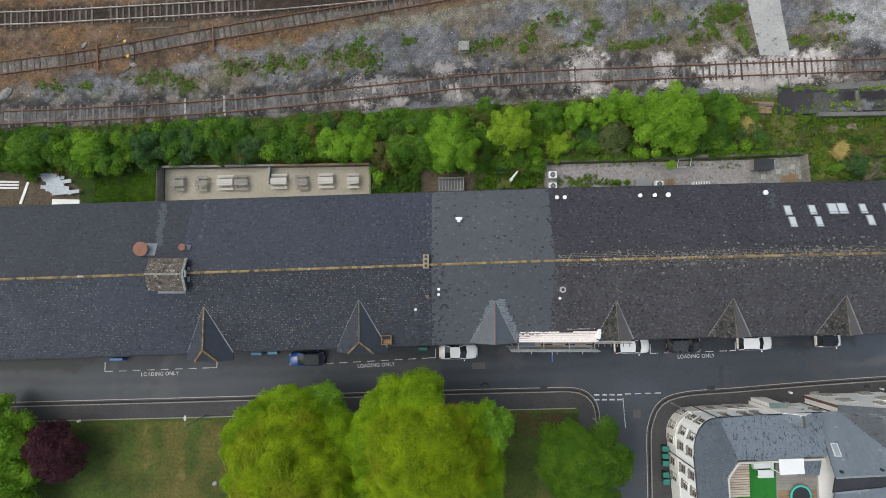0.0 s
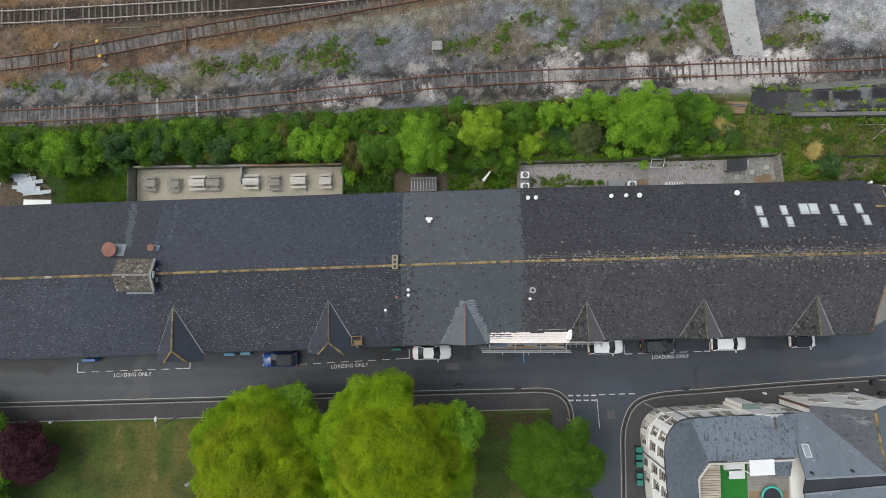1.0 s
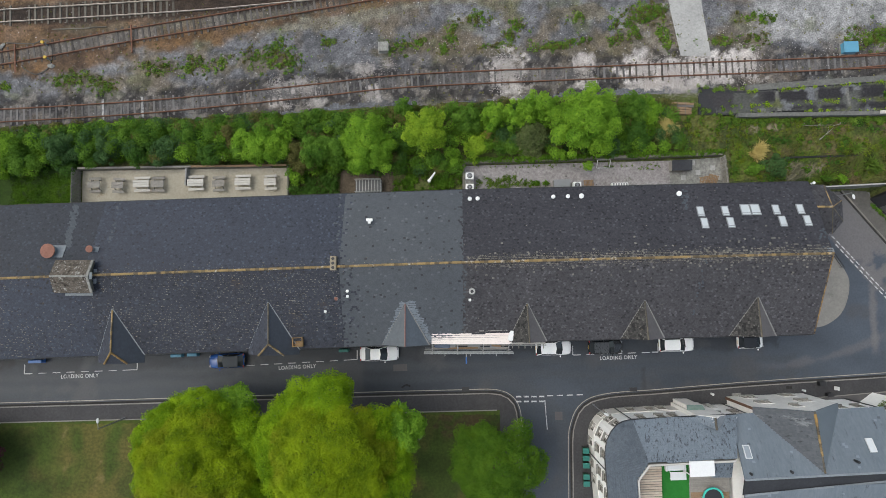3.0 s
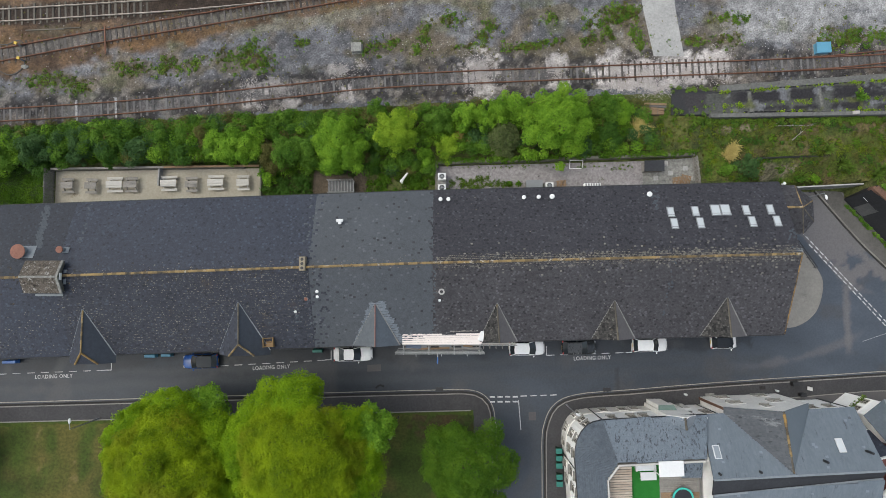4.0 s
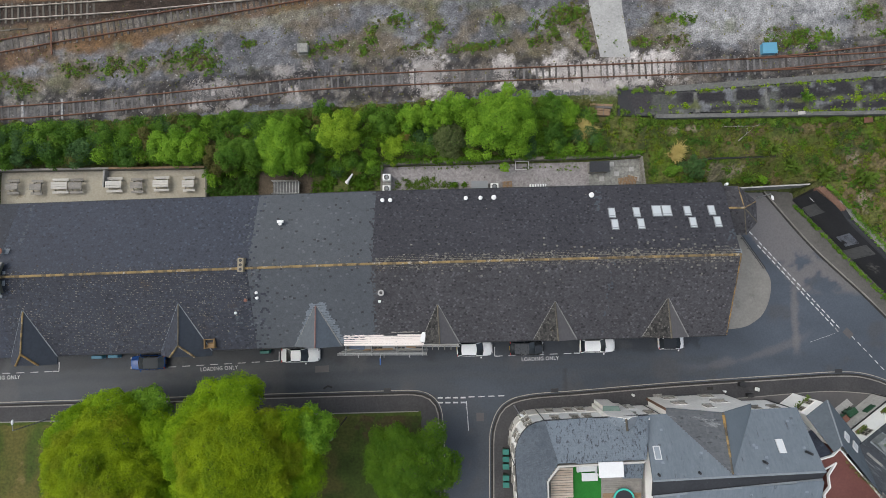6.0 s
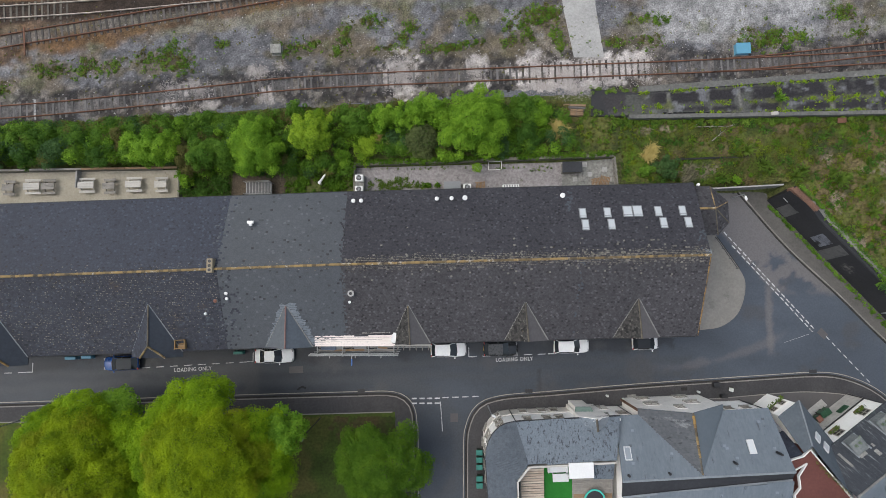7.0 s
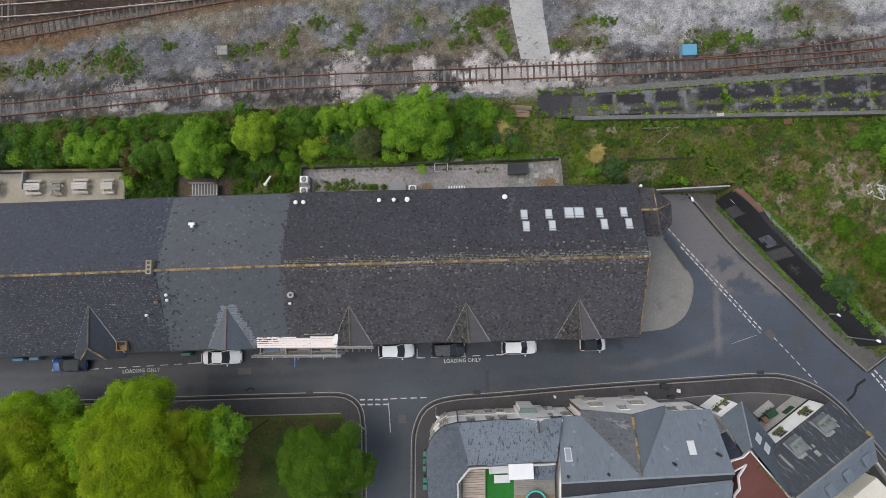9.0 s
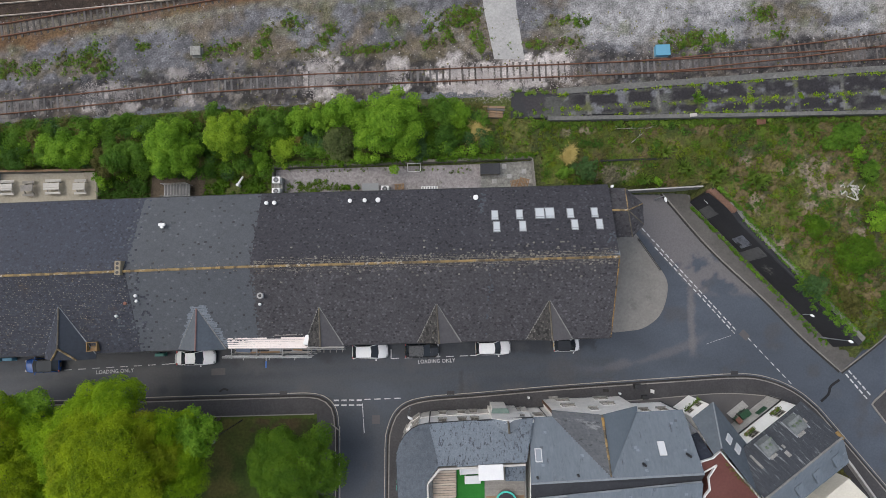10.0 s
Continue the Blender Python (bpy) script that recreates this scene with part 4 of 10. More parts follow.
def deck_tones(x, y):
    wob = 0.35 * (fbm(x, y, 1.3, 53) - 0.5)
    mid = deck_mid(x)
    north = np.interp(x, PX, PY) - y
    south = y - np.interp(x, SX, SY)
    col = np.zeros(x.shape + (3,)) + np.array((0.066, 0.067, 0.062))
    col *= (0.6 + 0.8 * fbm(x * 0.6, y * 1.6, 2.5, 51))[..., None]
    upper_row = soft(y - mid + wob, 0.12, 0.3) * soft(north + wob, 0.15, 0.4)
    lower_row = soft(mid - y + wob, 0.22, 0.4) * soft(south + wob, 0.2, 0.4) * soft(fbm(x * 0.3, y * 0.4, 3.0, 57) + 0.25 * soft(-x, -63, -60), 0.46, 0.56)
    joint = np.ones(x.shape)
    for px in DECK_JOINTS:
        joint *= soft(np.abs(x - px + 0.1 * (y - mid)) + 0.6 * wob, 0.1, 0.3)
    black = np.maximum(upper_row * soft(x, 45.5, 47.5), lower_row * soft(x, 47, 50)) * joint
    col = blend(col, (0.0175, 0.0155, 0.0185), 0.93 * black * soft(fbm(x * 0.7, y * 1.4, 1.8, 56), 0.2, 0.42))
    col = blend(col, (0.03, 0.027, 0.03), 0.9 * (x < 43.6) * soft(y + wob, 20.9, 21.3))
    col = blend(col, (0.2, 0.205, 0.22), 0.5 * soft(fbm(x * 0.8, y * 1.6, 1.3, 52, 3), 0.72, 0.84) * soft(x, 44, 47))
    col = blend(col, (0.17, 0.165, 0.15), 0.7 * (1 - joint) * soft(fbm(x, y, 1.2, 54), 0.4, 0.6))
    return blend(col, (0.075, 0.085, 0.022), 0.8 * (1 - black) * soft(fbm(x, y, 1.4, 55), 0.46, 0.64) * soft(x, 44, 47))


PX, PY = [q.x for q in PN], [q.y - 0.58 for q in PN]
SX, SY = [q.x for q in SW], [q.y + 0.38 for q in SW]
crust = soil_sheet("platform_crust", "", "", 39.8, 99, 20.2, 26.6, 0.2, lambda x, y: upper_at(x) + 0.087 + 0.72 * np.clip((x - 39.8) / 7, 0, 1),
                   lambda x, y: (y < np.interp(x, PX, PY)) & (y < np.where(x < 46, 23.8 + 0.1 * (x - 39.7), 99.0)) & (y > np.interp(x, SX, SY)), deck_tones, tinted("platform_asphalt", 0.3, 0.12, 0.3, 0.8), 0.004, 4)
crust.parent = plat
crust["label"] = "blackened asphalt with grey crust and moss"
del crust["kind"]


# lawn with worn, dry and mossy places
def lawn_tones(x, y):
    col = np.zeros(x.shape + (3,)) + np.array((0.042, 0.063, 0.01))
    col *= (0.65 + 0.7 * fbm(x * 0.6, y * 1.6, 3.0, 21))[..., None]
    dry = soft(7.0 - np.abs(x + 32.5 + 3 * (fbm(x, y, 5, 22) - 0.5)), 0, 6) * soft(fbm(x * 1.5, y * 0.5, 3.0, 23), 0.2, 0.7)
    col = blend(col, (0.115, 0.09, 0.026), 0.6 * dry)
    col = blend(col, (0.105, 0.085, 0.025), 0.7 * soft(fbm(x, y, 6.0, 24), 0.52, 0.85))
    col = blend(col, (0.18, 0.14, 0.06), 0.6 * soft(fbm(x, y, 1.2, 25), 0.7, 0.9) * soft(dry, 0.3, 0.8))
    col = blend(col, (0.06, 0.04, 0.02), 0.85 * patch(x, y, 12.6, -16.2, 4.0, 1.8, 26))
    return blend(col, (0.024, 0.042, 0.008), 0.5 * soft(fbm(x, y, 4.0, 27), 0.55, 0.8))


def street_at(x):
    return 0.012 * (np.sqrt((x - 15) ** 2 + 64) - 8) - 0.2


soil_sheet("lawn", "mown park lawn with dry brownish streaks", "lawn", -62, 16.2, -32, -14.3, 0.3, lambda x, y: street_at(x) + 0.125, lambda x, y: y < -14.62 + 0.0214 * (x - 16.3), lawn_tones, tinted("lawn_turf", 0.25, 0.16, 0.4), 0.02, 2)


# waste ground behind the retaining wall
def waste_tones(x, y):
    col = np.zeros(x.shape + (3,)) + np.array((0.052, 0.066, 0.011))
    col *= (0.5 + 1.0 * fbm(x, y, 3.0, 31))[..., None]
    lush = soft(fbm(x, y, 4.0, 32) + 0.25 * soft(-x, -58, -40), 0.5, 0.75)
    col = blend(col, (0.066, 0.105, 0.009), 0.85 * lush)
    col = blend(col, (0.115, 0.088, 0.044), 0.9 * soft(fbm(x, y, 4.5, 33) + 0.2 * soft(x, 52, 66), 0.46, 0.66) * (1 - 0.5 * lush))
    for i, (px, py, rx, ry) in enumerate(((68.0, 10.1, 1.1, 1.6), (74.5, 9.6, 1.6, 1.4), (67.2, 15.8, 1.3, 1.0), (71.8, 14.0, 1.1, 0.6), (75.2, 14.3, 2.2, 1.7), (80.5, 6.3, 1.6, 1.2), (52.5, 14.2, 3.0, 1.0), (47.0, 19.0, 2.5, 0.6), (70, 5.6, 1.5, 1.5), (76.5, 12.0, 3.0, 1.2), (79.8, 9.2, 1.0, 0.8))):
        col = blend(col, (0.2, 0.165, 0.125), 0.8 * patch(x, y, px, py, rx, ry, 34 + i))
    return blend(col, (0.022, 0.034, 0.01), 0.75 * soft(fbm(x, y, 1.8, 45), 0.58, 0.8))


def waste_keep(x, y):
    return (y > np.where(x < 43, 16.4, np.where(x < 51, 12.7, np.where(x < 63.0, 12.7, 75.5 - x - 0.07 * (x - 62))))) & ~((x > 78.3) & (y < -3.5 + 0.79 * (x - 79.2))) & (y < 20.6)


soil_sheet("waste_ground", "rough grass, dry stalks and bare earth on waste ground", "waste ground", 36, 96, -3, 20.8, 0.25, lambda x, y: np.where((x > 49.5) & (x < 62.6), np.minimum(upper_at(x), street_at(x) + 0.8 + 2.6 * np.clip((x - 60.2) / 2.4, 0, 1) + 0.75 * np.clip(y - 12.6, 0, 9)), upper_at(x)), waste_keep, waste_tones, tinted("waste_soil", 0.5, 0.13, 0.7), 0.06, 3)


# road surface: worn wheel tracks, repairs, a darker band along the building, damp at its west end
def road_tones(x, y):
    south = -12.35 + 0.0235 * x
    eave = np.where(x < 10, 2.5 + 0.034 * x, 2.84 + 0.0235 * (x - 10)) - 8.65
    # Base tone duller west of x=6, tree shade painted in; brighter eastward.
    col = np.zeros(x.shape + (3,)) + np.array((0.0365, 0.0435, 0.0545)) * (0.88 + 0.4 * soft(x, 6, 26) + 0.5 * soft(x, 44, 60))[..., None]
    col *= (0.8 + 0.4 * fbm(x * 0.5, y, 4.0, 61))[..., None]
    for off in (1.6, 3.1):
        col = blend(col, (0.05, 0.055, 0.063), 0.5 * soft(0.7 - np.abs(y - south - off + (fbm(x, y, 9, 62) - 0.5)), 0, 0.6) * (x < 52))
    eave_band = soft(1.6 - np.abs(y - eave + 0.9) + 2.2 * (fbm(x, y, 2.5, 63) - 0.5), 0, 0.8) * (x < 50)
    col = blend(col, (0.017, 0.018, 0.02), eave_band * np.where(x < -42, 0.9, 0.45))
    side = np.abs(x - 21.8 + 0.02 * (y + 14))
    col = blend(col, (0.055, 0.06, 0.068), 0.5 * soft(1.2 - np.abs(np.hypot(x - 16, y + 19) - 8.2) + 0.8 * (fbm(x, y, 2, 64) - 0.5), 0, 0.8) * (side < 8))
    col = blend(col, (0.062, 0.062, 0.066), 0.6 * soft(fbm(x, y, 3.5, 65), 0.62, 0.85))
    brown = (0.135, 0.127, 0.129)
    lane = soft(y + 0.8 * (fbm(x, y, 1.5, 73) - 0.5), -0.8, 0.2) * soft((x - 55.0) * 0.755 + (y - 8.2) * 0.656 + 0.3 * (fbm(x, y, 1, 66) - 0.5), 0, 0.3) * soft(y - (0.2 - 0.75 * (x - 62)) + 0.8 * (fbm(x, y, 1.5, 67) - 0.5), -3.2, -2.4) * (x > 50)
    fresh = np.maximum(np.maximum(patch(x, y, 62.4, 3.2, 1.9, 1.3, 68), patch(x, y, 65.0, 0.9, 2.8, 1.4, 69)), patch(x, y, 65.6, 4.4, 1.0, 0.9, 70))
    col = blend(col, brown, 0.9 * lane * (1 - fresh))
    col = blend(col, brown, 0.75 * soft(0.55 - np.abs(x - 61.6) + 0.3 * (fbm(x, y, 1, 71) - 0.5), 0, 0.3) * soft(y, -8.2, -6.5) * soft(-y, -1.2, 0.2))
    arc = np.interp(x, (46, 49.7, 56.1, 60.2, 62.2, 64.5), (-9.6, -9.2, -8.1, -6.7, -5.7, -4.3))
    col = blend(col, brown, 0.42 * soft(0.75 + 0.9 * (fbm(x, y, 2.0, 72) - 0.5) - np.abs(y - arc), 0, 0.6) * soft(x, 46, 54) * soft(-x, -64.5, -61))
    col = blend(col, (0.07, 0.078, 0.09), 0.6 * np.maximum(np.maximum(patch(x, y, 71.5, -6.8, 0.5, 0.4, 74), patch(x, y, 72.5, -3.8, 0.5, 0.5, 75)), patch(x, y, 78.0, -12.2, 1.1, 0.7, 76)))
    return blend(col, (0.02, 0.021, 0.023), 0.4 * soft(0.3 - np.abs(x - 33.5 + 0.02 * y), 0, 0.2) * (y < -9.4) * (x > 30))


def road_keep(x, y):
    return (y < np.where(x < 50, 4.0, 12.1)) & ~((x > 62) & (x < 79.3) & (y > 72.9 - x)) & (y < -8.7 + 0.79 * (np.maximum(x, 79.2) - 79.2) + 30 * (x < 79.2)) & ~((x < 18) & (y < -13.2 + 0.0235 * x)) & ~((x > 27) & (x < 66) & (y < -13.0))


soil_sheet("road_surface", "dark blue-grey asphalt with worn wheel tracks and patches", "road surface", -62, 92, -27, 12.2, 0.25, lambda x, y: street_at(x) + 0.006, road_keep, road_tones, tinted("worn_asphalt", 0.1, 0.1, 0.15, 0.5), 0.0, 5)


# ---- the long slate-roofed building ----
TOP, PITCH, EAVE_S, EAVE_N = 11.0, 0.435, 8.54, 8.1
SLOPE = math.degrees(math.atan(PITCH))


def roof_point(x, v, lift=0.0):
    """A point on the long roof: x along it, v metres north (plus) or south (minus) of the ridge."""
    return Vector((x, ridge_y(x) + v, TOP - PITCH * abs(v) + lift))


def slating(name, pts, material, parent, width=0.32, course=0.23, seed=0, label="", lift=0.02, rough=1.0, others=()):
    """Courses of single slates on a flat, convex piece of roof, each with a thick lower edge and a little out of true.
    others: (material, share of the slates at a place) for stained, crusted or replaced ones."""
    p = [Vector(a) for a in pts]
    nrm = Vector((0, 0, 0))
    for i in range(len(p)):
        nrm += p[i].cross(p[(i + 1) % len(p)])
    nrm.normalize()
    if nrm.z < 0:
        nrm = -nrm
    up = (Vector((0, 0, 1)) - nrm * nrm.z).normalized()
    along = up.cross(nrm).normalized()
    o = p[0]
    flat = [((a - o).dot(along), (a - o).dot(up)) for a in p]
    lo, hi = min(f[1] for f in flat), max(f[1] for f in flat)
    rng = random.Random(seed)
    verts, faces, slots = [], [], []
    w, row = lo, 0
    while w < hi - 0.02:
        top = min(w + course, hi)
        mid = (w + top) / 2
        cuts = []
        for i in range(len(flat)):
            (u0, w0), (u1, w1) = flat[i], flat[(i + 1) % len(flat)]
            if (w0 - mid) * (w1 - mid) < 0:
                cuts.append(u0 + (u1 - u0) * (mid - w0) / (w1 - w0))
        if len(cuts) >= 2:
            a, b = min(cuts), max(cuts)
            u = a - (0.5 * width if row % 2 else 0) - rng.random() * 0.04
            while u < b:
                u0, u1 = max(u, a) + 0.007, min(u + width, b) - 0.007
                if u1 - u0 > 0.03:
                    t0 = lift + 0.042 + rng.random() * 0.03 * rough
                    t1 = lift + rng.random() * 0.004
                    dw = rng.uniform(-0.012, 0.012) * rough
                    k = len(verts)
                    q = [o + along * u0 + up * (w + dw + 0.006) + nrm * t0, o + along * u1 + up * (w + dw + 0.006) + nrm * (t0 + rng.uniform(-0.006, 0.006) * rough),
                         o + along * u1 + up * (top + 0.03) + nrm * t1, o + along * u0 + up * (top + 0.03) + nrm * t1,
                         o + along * u0 + up * (w + dw) + nrm * (lift - 0.02), o + along * u1 + up * (w + dw) + nrm * (lift - 0.02)]
                    verts += [tuple(c) for c in q]
                    faces += [(k, k + 1, k + 2, k + 3), (k + 4, k + 5, k + 1, k)]
                    slot = 0
                    for number, (_, share) in enumerate(others):
                        if rng.random() < share(q[0].x, q[0].y):
                            slot = number + 1
                    slots += [slot, slot]
                u += width
        w += course
        row += 1
    ob = raw(name, verts, faces, material, parent, label)
    for extra, _ in others:
        ob.data.materials.append(extra)
    if others:
        ob.data.polygons.foreach_set("material_index", slots)
    ob["kind"] = "stuff"
    return ob


def run_off(x0, v0, x1, v1, wide, most):
    """Share of stained slates in a streak down the long roof."""
    def share(x, y):
        v = y - ridge_y(x)
        t = (v - v0) / (v1 - v0)
        if not 0 <= t <= 1:
            return 0.0
        return most * max(0.0, 1 - abs(x - x0 - (x1 - x0) * t) / wide)
    return share


def near_ridge(side, deep, most):
    """Share of crusted slates in the top courses of one slope."""
    def share(x, y):
        v = (y - ridge_y(x)) * side
        if v < 0 or x < 12:
            return 0.0
        return most * math.exp(-v / deep) * min(1.0, 0.45 + (x - 12) / 26)
    return share


def lichened(side, deep, most):
    """Share of orange-flecked slates in uneven drifts below the ridge."""
    def share(x, y):
        v = (y - ridge_y(x)) * side
        return most * math.exp(-max(v, 0.0) / deep) * max(0.0, 0.45 + 1.3 * noise.noise((x * 0.3, 0.0, 4.0)))
    return share


def fading(x0, reach, most):
    """Share of mixed-in slates that falls off from the joint at x0 to nothing at a distance."""
    return lambda x, y: most * max(0.0, 1 - abs(x - x0) / reach)


def beside(x0, wide, most):
    """Share of slates toothed in from the next stretch of roof."""
    return lambda x, y: most if abs(x - x0) < wide else 0.0


hall = thing("long_stone_building", "long low stone building with dark slate roof and gabled dormers", "building")
bm = bmesh.new()
prof = [(-8.25, -1.0), (-8.25, 7.28), (0, 10.85), (7.75, 7.5), (7.75, -1.0)]
rings = [[bm.verts.new((x, ridge_y(x) + v, z)) for v, z in prof] for x in (-95, 10, 49.35)]
for a, b in zip(rings, rings[1:]):
    for i in range(5):
        j = (i + 1) % 5
        bm.faces.new((a[i], a[j], b[j], b[i]))
bm.faces.new(rings[0]), bm.faces.new(rings[-1])
part("wall", bm, STONE_WALL, hall, "grey limestone rubble walls")

ENDS = [-95, -27.5, -1.2, 10, 11.6, 36.5, 49.75]
# South list: brown stretch lightened in colour, standing in for light.
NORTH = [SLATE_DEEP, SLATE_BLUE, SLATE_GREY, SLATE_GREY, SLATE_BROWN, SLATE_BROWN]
SOUTH = [SLATE_BLUE, SLATE_LICHEN, SLATE_GREY, SLATE_GREY, SLATE_WARM_LIT, SLATE_WARM_LIT]
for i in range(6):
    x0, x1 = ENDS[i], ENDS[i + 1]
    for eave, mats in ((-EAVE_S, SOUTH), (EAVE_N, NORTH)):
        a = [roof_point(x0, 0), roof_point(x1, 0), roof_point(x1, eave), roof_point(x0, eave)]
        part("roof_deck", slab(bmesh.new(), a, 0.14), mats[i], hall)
        xs = max(x0, -60)
        side = 1 if eave > 0 else -1
        mixed = {0: [(SLATE_RUNOFF, run_off(-30.0, 3.2, -30.6, 8.1, 0.55, 1.3)), (SLATE_RUST, lichened(side, 0.7, 0.5))] if side > 0 else [(SLATE_RUST, lichened(side, 0.7, 0.45))],
                 1: [(SLATE_RUNOFF, run_off(-25.7, 3.0, -25.8, 8.1, 0.3, 0.4)), (SLATE_GREY, fading(-1.2, 1.2, 0.2)), (SLATE_RUST, lichened(side, 0.4, 0.35))] if side > 0 else [(SLATE_RUST, lichened(side, 0.5, 0.4)), (SLATE_GREY, fading(-1.2, 1.0, 0.12)), (SLATE_RUNOFF, run_off(-2.9, -4.2, -2.9, -6.0, 0.5, 0.5))],
                 2: [(SLATE_DARK, lambda x, y: 0.012), (SLATE_BLUE, fading(-1.2, 1.2, 0.2))] if side > 0 else [(SLATE_DARK, lambda x, y: 0.01), (SLATE_LICHEN, fading(-1.2, 2.0, 0.25))],
                 3: [(SLATE_DARK, lambda x, y: 0.015), (SLATE_BROWN if side > 0 else SLATE_WARM_LIT, beside(11.6, 0.13, 0.45))],
                 4: [(SLATE_CRUST, near_ridge(side, 0.4, 0.62)), (SLATE_RUST, lichened(side, 0.25, 0.6)), (SLATE_GREY, beside(11.6, 0.13, 0.45)), (SLATE_RUNOFF, run_off(36.3, -0.2, 36.1, -8.0, 0.16, 0.5) if side < 0 else run_off(35.9, 5.2, 36.0, 7.6, 0.5, 0.55))],
                 5: [(SLATE_CRUST, near_ridge(side, 0.5, 0.62)), (SLATE_RUNOFF, run_off(36.6, -0.2, 36.3, -8.0, 0.2, 0.5) if side < 0 else run_off(49.2, 0.0, 49.6, 3.0, 1.0, 0.3))]}[i]
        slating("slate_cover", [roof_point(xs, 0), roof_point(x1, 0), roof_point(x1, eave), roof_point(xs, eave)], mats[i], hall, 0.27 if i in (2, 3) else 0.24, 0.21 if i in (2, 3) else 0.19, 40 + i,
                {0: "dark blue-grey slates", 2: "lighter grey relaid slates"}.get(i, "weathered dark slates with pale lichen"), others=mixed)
for eave, nm in ((-EAVE_S - 0.07, "gutter"), (EAVE_N + 0.07, "gutter")):
    bm = bmesh.new()
    for x0, x1 in ((-95, 10), (10, 49.7)):
        rod(bm, roof_point(x0, eave, -0.08), roof_point(x1, eave, -0.08), 0.07, seg=8)
    part(nm, bm, BLACK_METAL, hall, "black eaves gutter")


def ridge_tiles(points, material, parent, length=0.46, r=0.12, seed=1, name="ridge_tile", lift=0.03):
    """Half-round tiles end to end along straight runs."""
    rng = random.Random(seed)
    bm = bmesh.new()
    rod(bm, (-length / 2, 0, 0), (length / 2 - 0.01, 0, 0), r, seg=10)
    bmesh.ops.bisect_plane(bm, geom=bm.verts[:] + bm.edges[:] + bm.faces[:], plane_co=(0, 0, -0.03), plane_no=(0, 0, 1), clear_inner=True)
    me = bpy.data.meshes.new(name)
    bm.to_mesh(me)
    bm.free()
    me.materials.append(material)
    for a, b in zip(points, points[1:]):
        a, b = Vector(a), Vector(b)
        d = b - a
        n = max(1, int(d.length / length))
        rot = Matrix((d.normalized(), Vector((-d.y, d.x, 0)).normalized(), d.normalized().cross(Vector((-d.y, d.x, 0)).normalized()))).transposed().to_4x4()
        for i in range(n):
            ob = new(name, me)
            ob.parent = parent
            c = a + d * ((i + 0.5) / n) + Vector((0, 0, lift))
            ob.matrix_basis = Matrix.Translation(c) @ rot @ pose(0, 0, rng.uniform(-0.012, 0.012), rng.uniform(-4, 4), 0, rng.uniform(-1.2, 1.2)) @ Matrix.Diagonal((d.length / n / length, 1, 1, 1))


ridge_tiles([roof_point(-60, 0), roof_point(10, 0), roof_point(49.75, 0)], RIDGE_LICHEN, hall, 0.46, 0.135)
ridge_tiles([roof_point(49.72, -0.2), roof_point(49.72, -8.5)], RIDGE_DULL_VERGE, hall, 0.3, 0.075, 5, "verge_tile")
bm = bmesh.new()
slab(bm, [roof_point(49.2, 0.15, 0.05), roof_point(49.85, 0.15, 0.05), roof_point(49.85, 0.6, 0.05), roof_point(49.2, 0.6, 0.05)], 0.05)
part("verge_flashing", bm, LEAD, hall, "pale lead flashing at the gable")

# patches of pale lichen thick along the ridge
LICHEN_TUFT = surface("lichen_tuft", (0.08, 0.074, 0.064), (0.26, 0.24, 0.2), 10, 60, 0.95, 0.1, vary="island", spread=0.85, spots=[((0.13, 0.085, 0.035), 3, 0.4, 0.15)])
rng = np.random.RandomState(11)
verts, faces = [], []
for _ in range(7500):
    x = rng.uniform(-27, 49.5)
    near = rng.rand() < (0.75 if x > 12 else 0.05)
    v = (0.22 + abs(rng.normal(0, 0.3)) if rng.rand() < 0.68 else -0.16 - abs(rng.normal(0, 0.28))) if near else rng.uniform(-8.4, 8.0)
    if not near and ((v > 0 and x < 11.6) or (-1.2 < x < 11.6) or rng.rand() < 0.86):
        continue
    v = round(v / 0.174) * 0.174 + rng.normal(0, 0.012)
    s = rng.uniform(0.02, 0.065)
    k = len(verts)
    for a in range(5):
        ang = a * 1.2566 + rng.rand()
        dv = 0.7 * s * math.sin(ang) * rng.uniform(0.6, 1.2)
        q = roof_point(x + s * 1.5 * math.cos(ang) * rng.uniform(0.6, 1.2), v + dv, 0.085)
        verts.append(tuple(q))
    faces.append(tuple(range(k, k + 5)))
for _ in range(8500):
    x = rng.uniform(-52, -1.3)
    v = -round(rng.uniform(0.4, 8.4) / 0.174) * 0.174 + rng.normal(0, 0.012)
    if noise.noise((x * 0.11, v * 0.3, 2.2)) < rng.uniform(-0.4, 0.35):
        continue
    s = 0.012 + 0.045 * rng.rand() ** 2
    k = len(verts)
    verts += [tuple(roof_point(x + dx * s * 1.5, v + dy * s, 0.085)) for dx, dy in ((-1, -0.4), (0.2, -1), (1, 0.1), (0.3, 0.9), (-0.7, 0.7))]
    faces.append(tuple(range(k, k + 5)))
lt = raw("lichen", verts, faces, LICHEN_TUFT, hall, "pale lichen crusts scattered on the slates")
lt["kind"] = "stuff"


